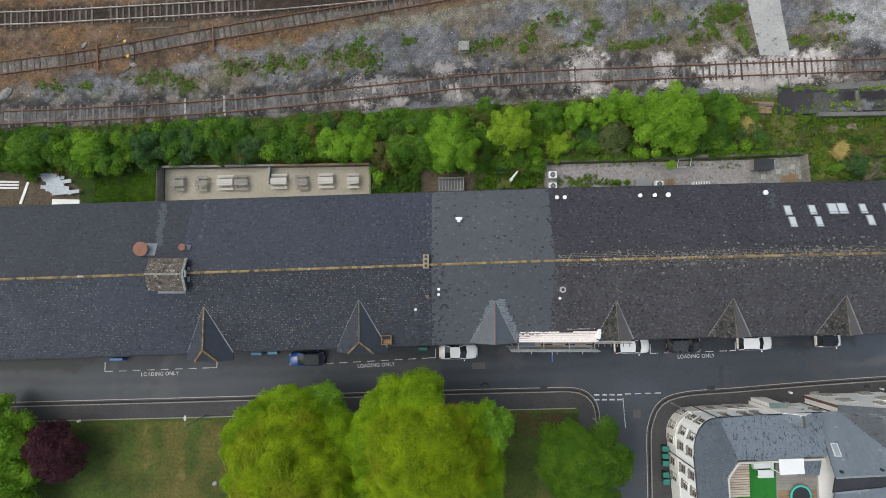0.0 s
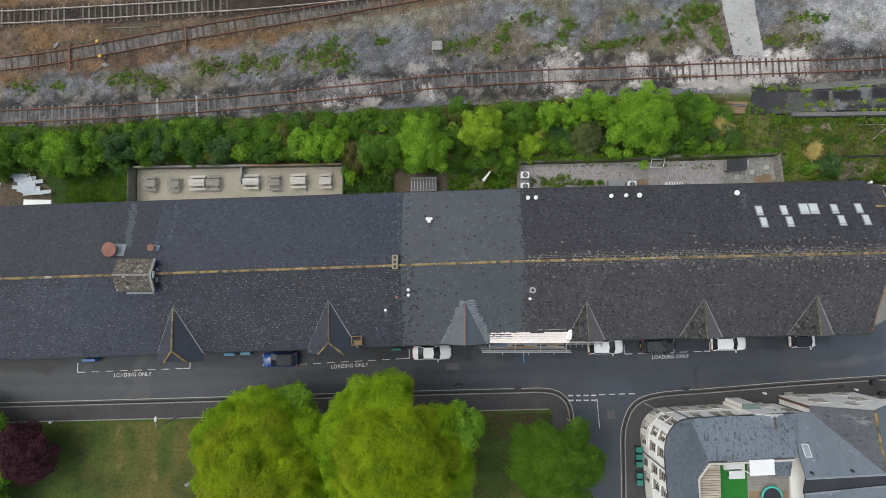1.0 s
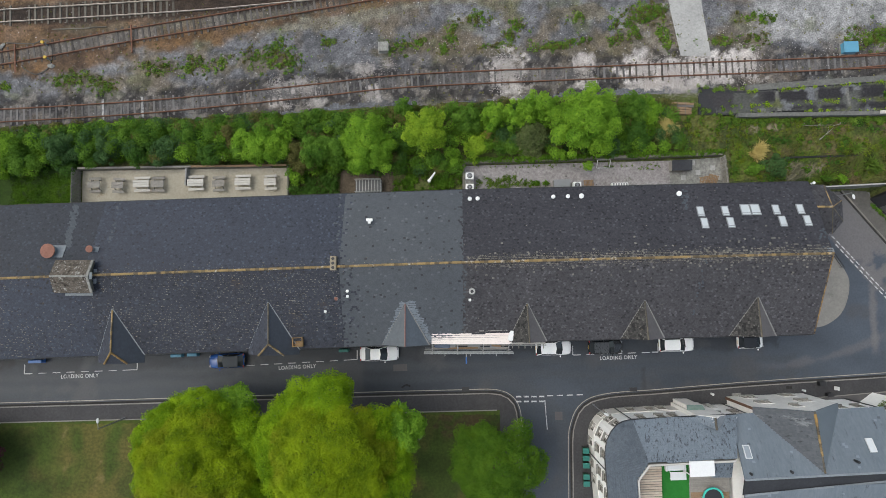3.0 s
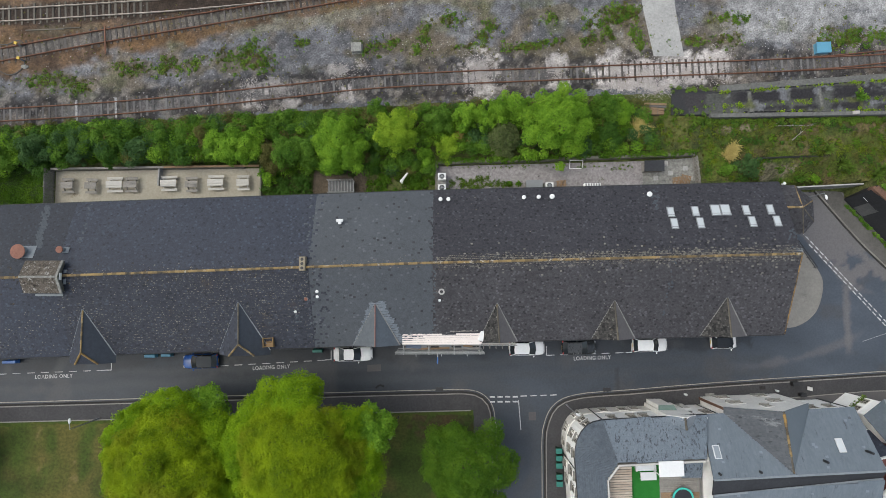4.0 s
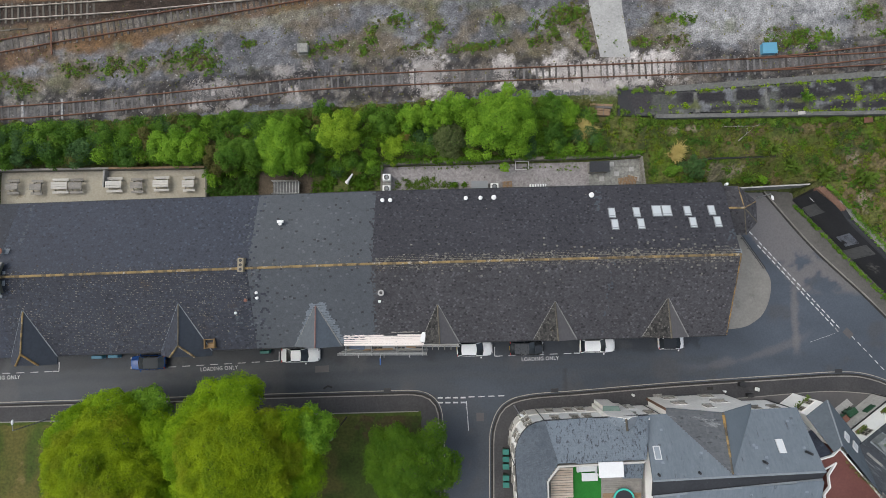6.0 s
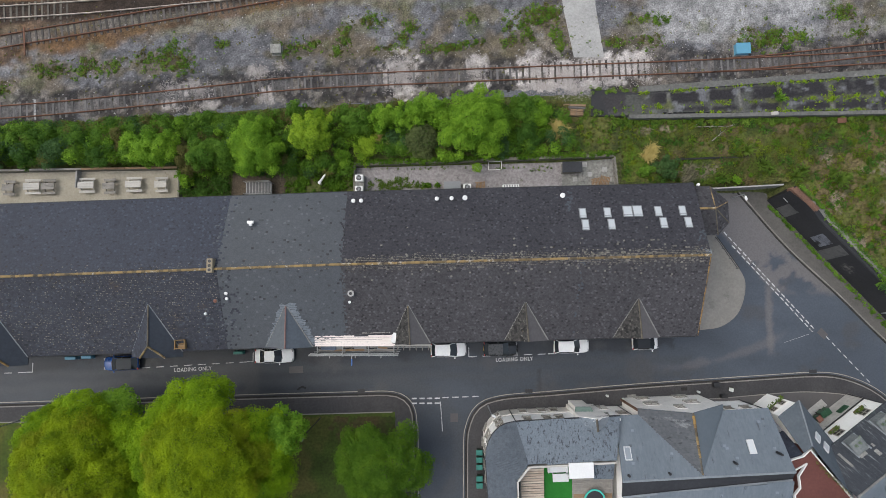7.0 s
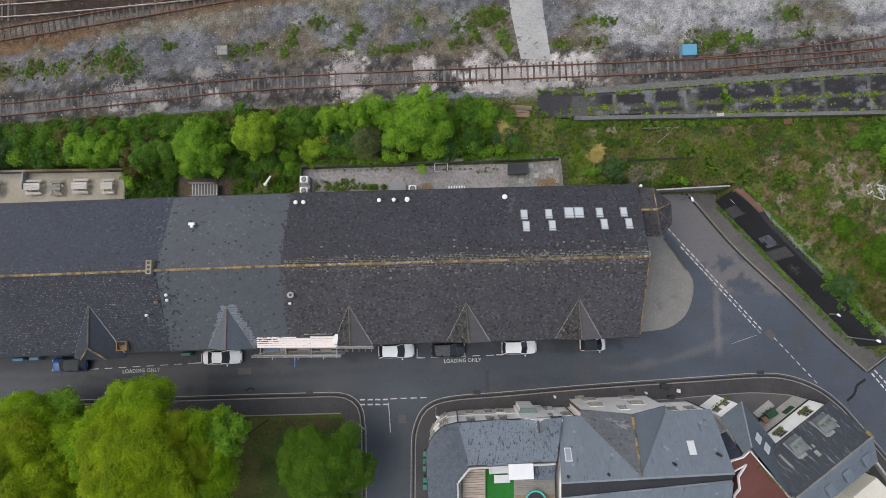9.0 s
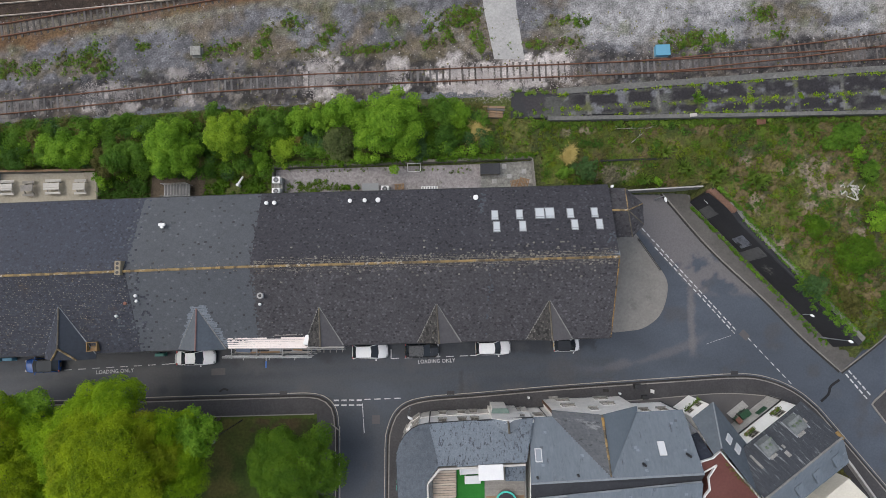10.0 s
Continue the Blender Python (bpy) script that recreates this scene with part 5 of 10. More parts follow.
def dormer(x0, hw, zr, out, half_hip, left_m, right_m, ridge_m, seed, skew=0.0, hip_m=None):
    """A gabled dormer whose ridge runs out of the south slope to a gable over the wall."""
    d = new("dormer")
    d.parent = hall
    y0 = ridge_y(x0)
    ze = TOP - PITCH * EAVE_S
    va = (TOP - zr) / PITCH
    k = (zr - ze) / hw
    ye, yf = y0 - EAVE_S, y0 - EAVE_S - out
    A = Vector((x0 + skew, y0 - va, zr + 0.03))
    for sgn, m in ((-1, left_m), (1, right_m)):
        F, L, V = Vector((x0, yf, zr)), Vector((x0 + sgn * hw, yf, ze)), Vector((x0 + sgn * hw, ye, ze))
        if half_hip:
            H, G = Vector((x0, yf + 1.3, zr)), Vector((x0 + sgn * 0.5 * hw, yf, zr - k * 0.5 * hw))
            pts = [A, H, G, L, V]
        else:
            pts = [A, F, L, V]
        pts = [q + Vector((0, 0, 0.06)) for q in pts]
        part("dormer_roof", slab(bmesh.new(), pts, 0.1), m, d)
        if m not in (SMOOTH_BROWN, LEAD_WASH, SMOOTH_BLUE):
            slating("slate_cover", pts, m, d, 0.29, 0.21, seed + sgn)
        bm = bmesh.new()
        w = Vector((sgn * 0.085, -0.01, 0))
        slab(bm, [A + Vector((0, 0.1, 0.09)), A + w + Vector((0, 0.1, 0.09)), V + w + Vector((0, 0, 0.12)), V - w + Vector((0, 0, 0.12))], 0.03)
        part("valley_flashing", bm, LEAD if half_hip else LEAD_WORN, d, "lead valley lining")
    if half_hip:
        H = Vector((x0, yf + 1.3, zr + 0.06))
        G0, G1 = Vector((x0 - 0.5 * hw, yf, zr - k * 0.5 * hw + 0.06)), Vector((x0 + 0.5 * hw, yf, zr - k * 0.5 * hw + 0.06))
        part("dormer_roof", slab(bmesh.new(), [H, G0, G1], 0.08), left_m, d)
        ridge_tiles([A, H], ridge_m, d, 0.42, 0.09, seed)
        ridge_tiles([H, G0], hip_m or ridge_m, d, 0.34, 0.105, seed + 1)
        ridge_tiles([H, G1], hip_m or ridge_m, d, 0.34, 0.105, seed + 2)
        gable = [(x0 - hw + 0.2, ze - 0.3), (x0 + hw - 0.2, ze - 0.3), (x0 + 0.5 * hw, zr - k * 0.5 * hw - 0.1), (x0 - 0.5 * hw, zr - k * 0.5 * hw - 0.1)]
    else:
        ridge_tiles([A, Vector((x0, yf, zr + 0.06))], ridge_m, d, 0.42, 0.09, seed)
        gable = [(x0 - hw + 0.2, ze - 0.3), (x0 + hw - 0.2, ze - 0.3), (x0, zr - 0.15)]
    bm = bmesh.new()
    lo = [bm.verts.new((gx, yf + 0.2, gz)) for gx, gz in gable]
    hi = [bm.verts.new((gx, ye + 0.6, gz)) for gx, gz in gable]
    bm.faces.new(lo), bm.faces.new(hi)
    for i in range(len(gable)):
        j = (i + 1) % len(gable)
        bm.faces.new((lo[i], lo[j], hi[j], hi[i]))
    part("gable_wall", bm, STONE_WALL, d)
    return d


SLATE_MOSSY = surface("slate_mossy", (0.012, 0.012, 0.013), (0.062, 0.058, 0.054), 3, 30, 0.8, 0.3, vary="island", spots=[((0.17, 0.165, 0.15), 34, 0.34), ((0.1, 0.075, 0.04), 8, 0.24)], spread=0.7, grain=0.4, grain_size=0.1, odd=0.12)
SMOOTH_BLUE = surface("slate_smooth", (0.034, 0.04, 0.052), (0.062, 0.07, 0.086), 1.5, 30, 0.6, 0.2, vary="island", spread=0.12)
LEAD_DRESSED = surface("lead_dressed", (0.1, 0.118, 0.14), (0.19, 0.213, 0.24), 6, 40, 0.6, 0.1)
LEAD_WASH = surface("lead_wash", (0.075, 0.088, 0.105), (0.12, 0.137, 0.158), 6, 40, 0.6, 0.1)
SMOOTH_BROWN = surface("smooth_brown", (0.095, 0.088, 0.09), (0.15, 0.139, 0.14), 4, 30, 0.6, 0.1, spots=[((0.065, 0.061, 0.064), 5, 0.36, 0.2)])
RIDGE_DULL = surface("ridge_dull", (0.055, 0.05, 0.045), (0.15, 0.13, 0.095), 6, 50, 0.9, 0.3, vary="object", spots=[((0.32, 0.21, 0.08), 10, 0.34), ((0.22, 0.21, 0.19), 40, 0.3)], spread=0.5)
RIDGE_RED = surface("ridge_red", (0.13, 0.08, 0.075), (0.22, 0.13, 0.12), 6, 50, 0.8, 0.2, vary="object")
# Each dormer's east slope is paler and smoother than its west one.
dormer(-25.2, 2.45, 9.42, 0.85, True, SLATE_LICHEN, SMOOTH_BLUE, RIDGE_LICHEN, 100, 0.0, RIDGE_ORANGE)
dormer(-8.75, 2.7, 9.48, 0.55, True, SLATE_LICHEN, SMOOTH_BLUE, RIDGE_DULL, 110, -0.1, RIDGE_LICHEN)
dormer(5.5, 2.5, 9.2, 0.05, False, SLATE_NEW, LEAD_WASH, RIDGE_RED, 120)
dormer(18.62, 2.1, 9.06, 0.03, False, SLATE_MOSSY, SMOOTH_BROWN, RIDGE_DULL, 130, -0.25)
dormer(31.12, 2.35, 9.05, 0.03, False, SLATE_MOSSY, SMOOTH_BROWN, RIDGE_DULL, 140, -0.3)
dormer(43.05, 2.5, 9.08, 0.03, False, SLATE_MOSSY, SMOOTH_BROWN, RIDGE_DULL, 150, -0.28)

# pale lead aprons dressed round the relaid dormer
for sgn in (-1, 1):
    verts, faces = [], []
    for k in range(61):
        t = k / 60
        x, v = 5.5 + sgn * 2.55 * t, -4.0 - 4.45 * t
        wide = max(0.12, 0.62 + 0.5 * noise.noise((t * 7, sgn * 3.3, 0)) + 0.35 * noise.noise((t * 23, sgn * 1.7, 4)))
        wide = (0.12 + round(wide / 0.21) * 0.21) * (1 - 0.4 * t)
        if sgn < 0:
            wide = max(0.1, wide * 0.75 - 0.4 * t)
        verts += [tuple(roof_point(x, v, 0.075)), tuple(roof_point(x + sgn * wide, v + 0.5 * wide, 0.075))]
        if k:
            faces.append((2 * k - 2, 2 * k, 2 * k + 1, 2 * k - 1))
    raw("lead_apron", verts, faces, LEAD_DRESSED, hall, "pale lead dressing beside the dormer")


def on_slope(x, v, lift=0.0, turn=0.0):
    return Matrix.Translation(roof_point(x, v, lift)) @ pose(0, 0, 0, -SLOPE if v > 0 else SLOPE, 0, turn)


def skylight(x, v, w, h):
    s = new("skylight")
    s.parent = hall
    s.matrix_basis = on_slope(x, v, 0.04)
    bm = bmesh.new()
    t = 0.07
    box(bm, (0, h / 2 - t / 2, 0.05), (w, t, 0.12)), box(bm, (0, -h / 2 + t / 2, 0.05), (w, t, 0.12))
    box(bm, (w / 2 - t / 2, 0, 0.05), (t, h - 2 * t, 0.12)), box(bm, (-w / 2 + t / 2, 0, 0.05), (t, h - 2 * t, 0.12))
    part("frame", bm, GREY_PLASTIC, s, "grey metal frame")
    part("pane", boxed((0, 0, 0.07), (w - 2 * t, h - 2 * t, 0.02)), ROOF_GLASS, s, "glass pane with the sky's reflection in its pale colour")
    part("sash_bar", boxed((0, -h * 0.3, 0.09), (w - 2 * t, 0.05, 0.04)), GREY_PLASTIC, s)


for x, dx in ((37.1, 0.13), (39.75, 0.25), (45.2, 0.33), (47.8, 0.35)):
    skylight(x, 4.9, 0.76, 1.22)
    skylight(x + dx, 3.58, 0.76, 1.28)
skylight(41.93, 4.98, 1.02, 1.35)
skylight(43.0, 4.98, 1.02, 1.35)


def roof_pipe(name, x, v, r, h, material, label, cap=None, cap_r=0.0, cap_m=None):
    p = new(name)
    p.parent = hall
    if label:
        p["label"] = label
    p.location = roof_point(x, v)
    part("pipe", rodded((0, 0, -0.1), (0, 0, h), r, seg=14), material, p)
    part("flashing", boxed((r * 1.1 if r > 0.2 else 0, -0.06 if v > 0 else 0.06, 0.115), (r * 2.6, r * 2.6, 0.03), 0, 0.01), LEAD, p).matrix_basis = pose(0, 0, 0, -SLOPE if v > 0 else SLOPE, 0, 0)
    if cap == "disc":
        bm = rodded((0, 0, h), (0, 0, h + 0.08), cap_r, seg=18)
        rod(bm, (0, 0, h + 0.08), (0, 0, h + 0.14), cap_r, cap_r * 0.4, seg=18)
        part("cap", bm, cap_m or material, p)
    elif cap == "ring":
        bm = rodded((0, 0, h), (0, 0, h + 0.1), cap_r, seg=18)
        part("cap", bm, cap_m or material, p)
        part("opening", rodded((0, 0, h + 0.1), (0, 0, h + 0.115), cap_r * 0.5, seg=14), BLACK_METAL, p, "dark flue opening")
    elif cap == "wings":
        bm = bmesh.new()
        box(bm, (0, 0, h + 0.1), (0.72, 0.3, 0.22), 0, 0.05)
        box(bm, (0, -0.2, h + 0.08), (0.36, 0.4, 0.22), 0, 0.05)
        part("cap", bm, cap_m or material, p)


for x, r in ((12.4, 0.22), (13.25, 0.22), (21.45, 0.22), (23.05, 0.22), (24.5, 0.27), (35.1, 0.28)):
    roof_pipe("extract_cowl", x, 7.0, 0.13, 0.42, GREY_PLASTIC, "white round extractor cowl on the slates", "disc", r, WHITE_PLASTIC)
roof_pipe("roof_vent", 1.7, 4.9, 0.12, 0.55, GREY_PLASTIC, "white winged vent terminal", "wings", 0, WHITE_PLASTIC)
roof_pipe("boiler_flue", 12.5, -3.0, 0.2, 0.5, GREY_PLASTIC, "pale round flue with a dark opening", "ring", 0.33, CONCRETE_PALE)
roof_pipe("soil_pipe", 12.3, -3.9, 0.1, 0.35, WHITE_PLASTIC, "short white pipe end", "disc", 0.15, WHITE_PLASTIC)
roof_pipe("soil_pipe", -1.65, -3.3, 0.12, 0.4, TERRACOTTA, "dull red clay vent pipe", "disc", 0.18, TERRACOTTA)
roof_pipe("soil_pipe", -0.45, -2.55, 0.09, 0.35, WHITE_PLASTIC, "short white pipe end", "disc", 0.16, WHITE_PLASTIC)
roof_pipe("soil_pipe", -0.45, -3.1, 0.09, 0.35, WHITE_PLASTIC, "short white pipe end", "disc", 0.16, WHITE_PLASTIC)
roof_pipe("soil_pipe", -2.9, -4.6, 0.1, 0.3, WHITE_PLASTIC, "white domed vent in a pale flashing", "disc", 0.15, WHITE_PLASTIC)
roof_pipe("chimney_pot", -31.5, 2.7, 0.55, 0.75, LEAD, "broad terracotta-capped flue", "disc", 0.76, TERRACOTTA)
roof_pipe("chimney_pot", -27.2, 2.75, 0.25, 0.75, LEAD, "small terracotta-capped flue", "disc", 0.37, TERRACOTTA)
roof_pipe("roof_vent", 50.1, 7.9, 0.1, 0.3, WHITE_PLASTIC, "short white pipe end", "disc", 0.16, WHITE_PLASTIC)

stack = new("chimney_stack")
stack.parent = hall
stack["label"] = "wide rendered chimney stack with a mossy saddle coping"
stack.location = (-28.35, 1.47, 0)
bm = bmesh.new()
rings = [[bm.verts.new((x, y, z)) for y, z in ((-1.5, 8.5), (-1.5, 11.02), (0, 11.85), (1.5, 11.02), (1.5, 8.5))] for x in (-1.75, 1.75)]
bm.faces.new(rings[0]), bm.faces.new(rings[1])
for i in range(5):
    k = (i + 1) % 5
    bm.faces.new((rings[0][i], rings[0][k], rings[1][k], rings[1][i]))
part("stack_body", bm, STONE_WALL, stack, "grey weathered stone")
for sgn in (-1, 1):
    for x0, x1 in ((-1.95, -0.7), (-0.69, 0.55), (0.56, 1.72)):
        bm = slab(bmesh.new(), [(x0, 0, 12.0), (x1, 0, 12.0), (x1, sgn * 1.68, 11.1), (x0, sgn * 1.68, 11.1)], 0.12)
        part("coping_slab", bm, CHIMNEY_CAP, stack, "stone coping dark with moss")
    bm = slab(bmesh.new(), [(1.73, 0, 12.02), (1.98, 0, 12.02), (1.98, sgn * 1.7, 11.1), (1.73, sgn * 1.7, 11.1)], 0.16)
    part("coping_edge", bm, CONCRETE, stack, "bare pale coping edge")
part("coping_ridge", boxed((-0.1, 0, 12.01), (3.6, 0.2, 0.08), 0, 0.02), CONCRETE, stack, "pale mortar along the coping's crest")
part("flashing", boxed((2.06, 0, 10.9), (0.3, 1.5, 0.06), 0, 0.01), LEAD, stack, "pale lead flashing")
part("vent_grille", boxed((2.02, 0.05, 11.55), (0.1, 0.7, 0.34), 0, 0.02), WHITE_PLASTIC, stack, "small white louvred vent")
part("apron_flashing", boxed((0.1, -1.85, 10.28), (2.9, 0.25, 0.05), 0, 0.01), LEAD, stack, "thin lead apron")
small = new("chimney_stack")
small.parent = hall
small["label"] = "small ochre chimney block with three dark flue holes"
small.location = (-1.75, ridge_y(-1.7) + 0.35, 0)
part("stack_body", boxed((0, 0, 10.95), (0.62, 1.45, 1.0), 0, 0.03), surface("ochre_stone", (0.2, 0.17, 0.12), (0.33, 0.28, 0.2), 8, 50, 0.9, 0.3), small)
for y in (-0.45, 0.0, 0.45):
    part("flue", rodded((0, y, 11.4), (0, y, 11.47), 0.16, seg=14), BLACK_METAL, small, "dark flue opening")

# hipped bay at the north-east corner
bay = new("corner_bay")
bay.parent = hall
bay["label"] = "half-octagonal bay with a hipped slate roof and ochre ridge tiles"
apex = Vector((51.55, 8.95, 8.55))
rim = [Vector((49.3, 11.65, 6.9)), Vector((51.8, 11.6, 6.9)), Vector((53.7, 9.9, 6.9)), Vector((53.75, 7.6, 6.9)), Vector((52.5, 6.2, 6.9)), Vector((49.3, 6.2, 6.9))]
back = Vector((49.3, 8.95, 8.55))
planes = [[back, apex, rim[1], rim[0]], [apex, rim[2], rim[1]], [apex, rim[3], rim[2]], [apex, rim[4], rim[3]], [apex, back, rim[5], rim[4]]]
for i, pts in enumerate(planes):
    part("bay_roof", slab(bmesh.new(), pts, 0.1), SLATE_WARM_LIT, bay)
    slating("slate_cover", pts, SLATE_WARM_LIT, bay, 0.29, 0.21, 170 + i)
ridge_tiles([back, apex], RIDGE_LICHEN, bay, 0.42, 0.12, 9)
for i in (1, 2, 3, 4):
    ridge_tiles([apex, rim[i]], RIDGE_LICHEN if i < 3 else RIDGE_DULL, bay, 0.42, 0.07, 10 + i)
wall_rim = [(50.0 if q.x < 50 else q.x - 0.3 * (1 if q.x > 53 else 0.5), q.y + (0.3 if q.y < 8 else -0.3)) for q in rim]
part("bay_wall", prism(bmesh.new(), wall_rim, -0.5, 6.85), STONE_WALL, bay)
part("gutter", ribbon(bmesh.new(), [Vector((q.x, q.y)) for q in rim[1:5]], -0.06, 0.06, lambda x: 6.78, lambda x: 6.88), BLACK_METAL, bay)


# ---- retaining walls and yards at railway level ----
def wall_top(x):
    return upper(x) + 0.95 - 0.5 * min(1, max(0, (x - 64.8) / 0.6))


wall_n = part("wall_north", prism(bmesh.new(), [(50, 12.1), (62.2, 12.4), (62.2, 12.6), (50, 12.3)], -0.5, lambda x: street(x) + 0.86 + 2.6 * max(0.0, (x - 60.2) / 2.4)), CONCRETE)
tagged(part("trim", prism(bmesh.new(), [(50, 12.12), (62.2, 12.42), (62.2, 12.56), (50, 12.26)], lambda x: street(x) + 0.8, lambda x: street(x) + 0.93 + 2.6 * max(0.0, (x - 60.2) / 2.4)), CONCRETE_PALE), "thin pale coping along the head wall", "coping", kind="structure")
tagged(wall_n, "low grey wall across the head of the lane", "wall", kind="structure")
ret = thing("wall_east", "tall black-coated retaining wall beside the lane", "retaining wall", kind="structure")
front = [(62.35 + i * 0.868, 11.62 - i * 0.932) for i in range(20)]
BATTER = 0.62
bm = bmesh.new()
lo, hi, lb, hb = [], [], [], []
for x, y in front:
    zt = wall_top(x)
    lo.append(bm.verts.new((x - BATTER, y - BATTER, -0.3))), hi.append(bm.verts.new((x, y, zt)))
    lb.append(bm.verts.new((x + 0.45, y + 0.45, -0.5))), hb.append(bm.verts.new((x + 0.45, y + 0.45, zt)))
for i in range(19):
    for a, b in ((lo, hi), (hi, hb), (hb, lb), (lb, lo)):
        bm.faces.new((a[i], a[i + 1], b[i + 1], b[i]))
bm.faces.new((lo[0], hi[0], hb[0], lb[0])), bm.faces.new((lo[-1], hi[-1], hb[-1], lb[-1]))
part("wall_body", bm, ASPHALT_DARK, ret, "black weathered coating")
bm = bmesh.new()
rows = [[bm.verts.new((x + dx, y + dx, wall_top(x) + dz)) for dx, dz in ((0.46, -0.6), (0.46, -0.03), (0.88, -0.03), (0.88, -0.6))] for x, y in front[2:]]
for a, b in zip(rows, rows[1:]):
    for i in range(4):
        j = (i + 1) % 4
        bm.faces.new((a[i], a[j], b[j], b[i]))
bm.faces.new(rows[0]), bm.faces.new(rows[-1])
part("coping", bm, surface("coping_worn", (0.11, 0.11, 0.1), (0.22, 0.215, 0.19), 4, 40, 0.9, 0.3, spots=[((0.07, 0.095, 0.03), 6, 0.4)]), ret, "cracked pale concrete strip behind the wall")
for i in range(8):
    for j in range(4):
        x = 62.35 + i * 0.33
        ob = part("brick", boxed((0, 0, 0), (0.44, 0.4, 0.2), 0, 0.012), BRICK_RED, ret)
        ob.matrix_basis = pose(x + 0.1, 11.6 - i * 0.33 + 0.1, wall_top(x) - 0.85 + j * 0.24 + 0.1, 0, 0, -45)
part("brick_coping", boxed((0, 0, 0), (3.6, 0.5, 0.14), 0, 0.02), BRICK_RED, ret, "red brick top course").matrix_basis = pose(63.9, 10.55, wall_top(63.5) + 0.03, 0, 0, -45)
WALL_WORN = surface("wall_worn", (0.05, 0.05, 0.052), (0.1, 0.1, 0.1), 4, 40, 0.7, 0.2, spots=[((0.03, 0.03, 0.032), 6, 0.36, 0.15)])
# Pale blotches paint the sky's reflection on the wet black wall.
WALL_WET_SHEEN = surface("wall_wet_sheen", (0.06, 0.065, 0.08), (0.2, 0.21, 0.24), 9, 50, 0.35, 0.1, spots=[((0.012, 0.0125, 0.015), 11, 0.62, 0.1)])
# The last panel is that painted reflection; the others are real patches.
for s, w, zb, h, m, note in ((0.9, 0.75, 2.5, 0.45, WHITE_PLASTIC, "white panel fixed to the wall"), (2.2, 1.5, 0.4, 3.0, WALL_WORN, "paler cement patch on the wall"), (9.3, 1.5, 0.3, 3.3, WALL_WORN, "paler cement patch on the wall"), (7.3, 1.6, 1.1, 1.9, WALL_WET_SHEEN, "pale wet reflection painted on the wall")):
    ob = part("wall_panel", boxed((0, 0, 0), (w, 0.05, h), 0, 0.01), m, ret, note)
    k = BATTER * (1 - (zb + h / 2 + 0.2) / 4.2)
    ob.matrix_basis = pose(62.35 + s * 0.681 - k - 0.01, 11.62 - s * 0.732 - k - 0.01, zb + h / 2 + 0.2, 0, 0, -47) @ pose(0, 0, 0, -12, 0, 0)
for s0, s1 in ((3.6, 9.5), (9.6, 16.5)):
    a, b = Vector((62.42 + s0 * 0.681, 11.69 - s0 * 0.732)), Vector((62.42 + s1 * 0.681, 11.69 - s1 * 0.732))
    part("parapet_rail", ribbon(bmesh.new(), [a, (a + b) / 2, b], 0.05, 0.2, lambda x: wall_top(66) - 0.1, lambda x: wall_top(68) + 0.09), BITUMEN, ret, "dark capping along the wall's head")

terrace = thing("terrace", "sandy beer terrace behind the building with low walls", "terrace", kind="structure")
drape("terrace_floor", [(-32.3, 9.0), (-8.5, 9.6), (-8.5, 14.3), (-32.4, 13.9)], 0.06, upper, SAND, terrace, "pale sandy gravel floor")
tw = smooth_line([(-32.4, 14.0), (-8.5, 14.4)], 2)
part("terrace_wall", ribbon(bmesh.new(), tw, -0.12, 0.12, lambda x: upper(x) - 0.1, lambda x: upper(x) + 1.0), STONE_WALL, terrace, "low stone wall")
for i in range(24):
    a = -32.4 + i * 0.995
    part("coping_board", boxed((a + 0.49, 14.0 + 0.4 * (a + 32.4) / 24, upper(a) + 1.03), (0.97, 0.22, 0.06), 1), TIMBER_BROWN if i > 12 else TIMBER_GREY, terrace, "weathered coping board")
part("divider_wall", boxed((-20.1, 13.1, upper(-20) + 0.45), (0.18, 2.0, 0.9), -2, 0.02), CONCRETE_PALE, terrace)
part("terrace_wall", boxed((-8.45, 12.2, upper(-8) + 0.3), (0.2, 4.4, 0.7), 0, 0.02), STONE_WALL, terrace)


def slat_fence(name, label, a, b, height, material, z, slat=0.12, gap=0.03):
    f = thing(name, label, "fence")
    a, b = Vector(a), Vector(b)
    d = (b - a).normalized()
    turn = math.degrees(math.atan2(d.y, d.x))
    n = int((b - a).length / (slat + gap))
    for i in range(n):
        c = a + d * (i + 0.5) * (slat + gap)
        ob = part("slat", boxed((0, 0, height / 2), (slat, 0.025, height)), material, f)
        ob.matrix_basis = pose(c.x, c.y, z, 0, 0, turn)
    for h in (0.3, height - 0.25):
        c = (a + b) / 2
        ob = part("rail", boxed((0, 0.05, 0), ((b - a).length, 0.06, 0.09)), material, f)
        ob.matrix_basis = pose(c.x, c.y, z + h, 0, 0, turn)
    for k in range(int((b - a).length / 1.9) + 1):
        c = a + d * min(k * 1.9, (b - a).length)
        part("post", boxed((c.x, c.y, z + height / 2), (0.1, 0.1, height + 0.1), turn), material, f)
    return f


slat_fence("timber_fence", "tall weathered grey timber fence closing the terrace", (-32.5, 9.9), (-32.6, 14.0), 1.8, TIMBER_GREY, upper(-32))
slat_fence("timber_fence", "grey slatted timber fence at the end of the yard", (42.2, 12.0), (41.9, 15.5), 1.5, TIMBER_GREY, upper(42))


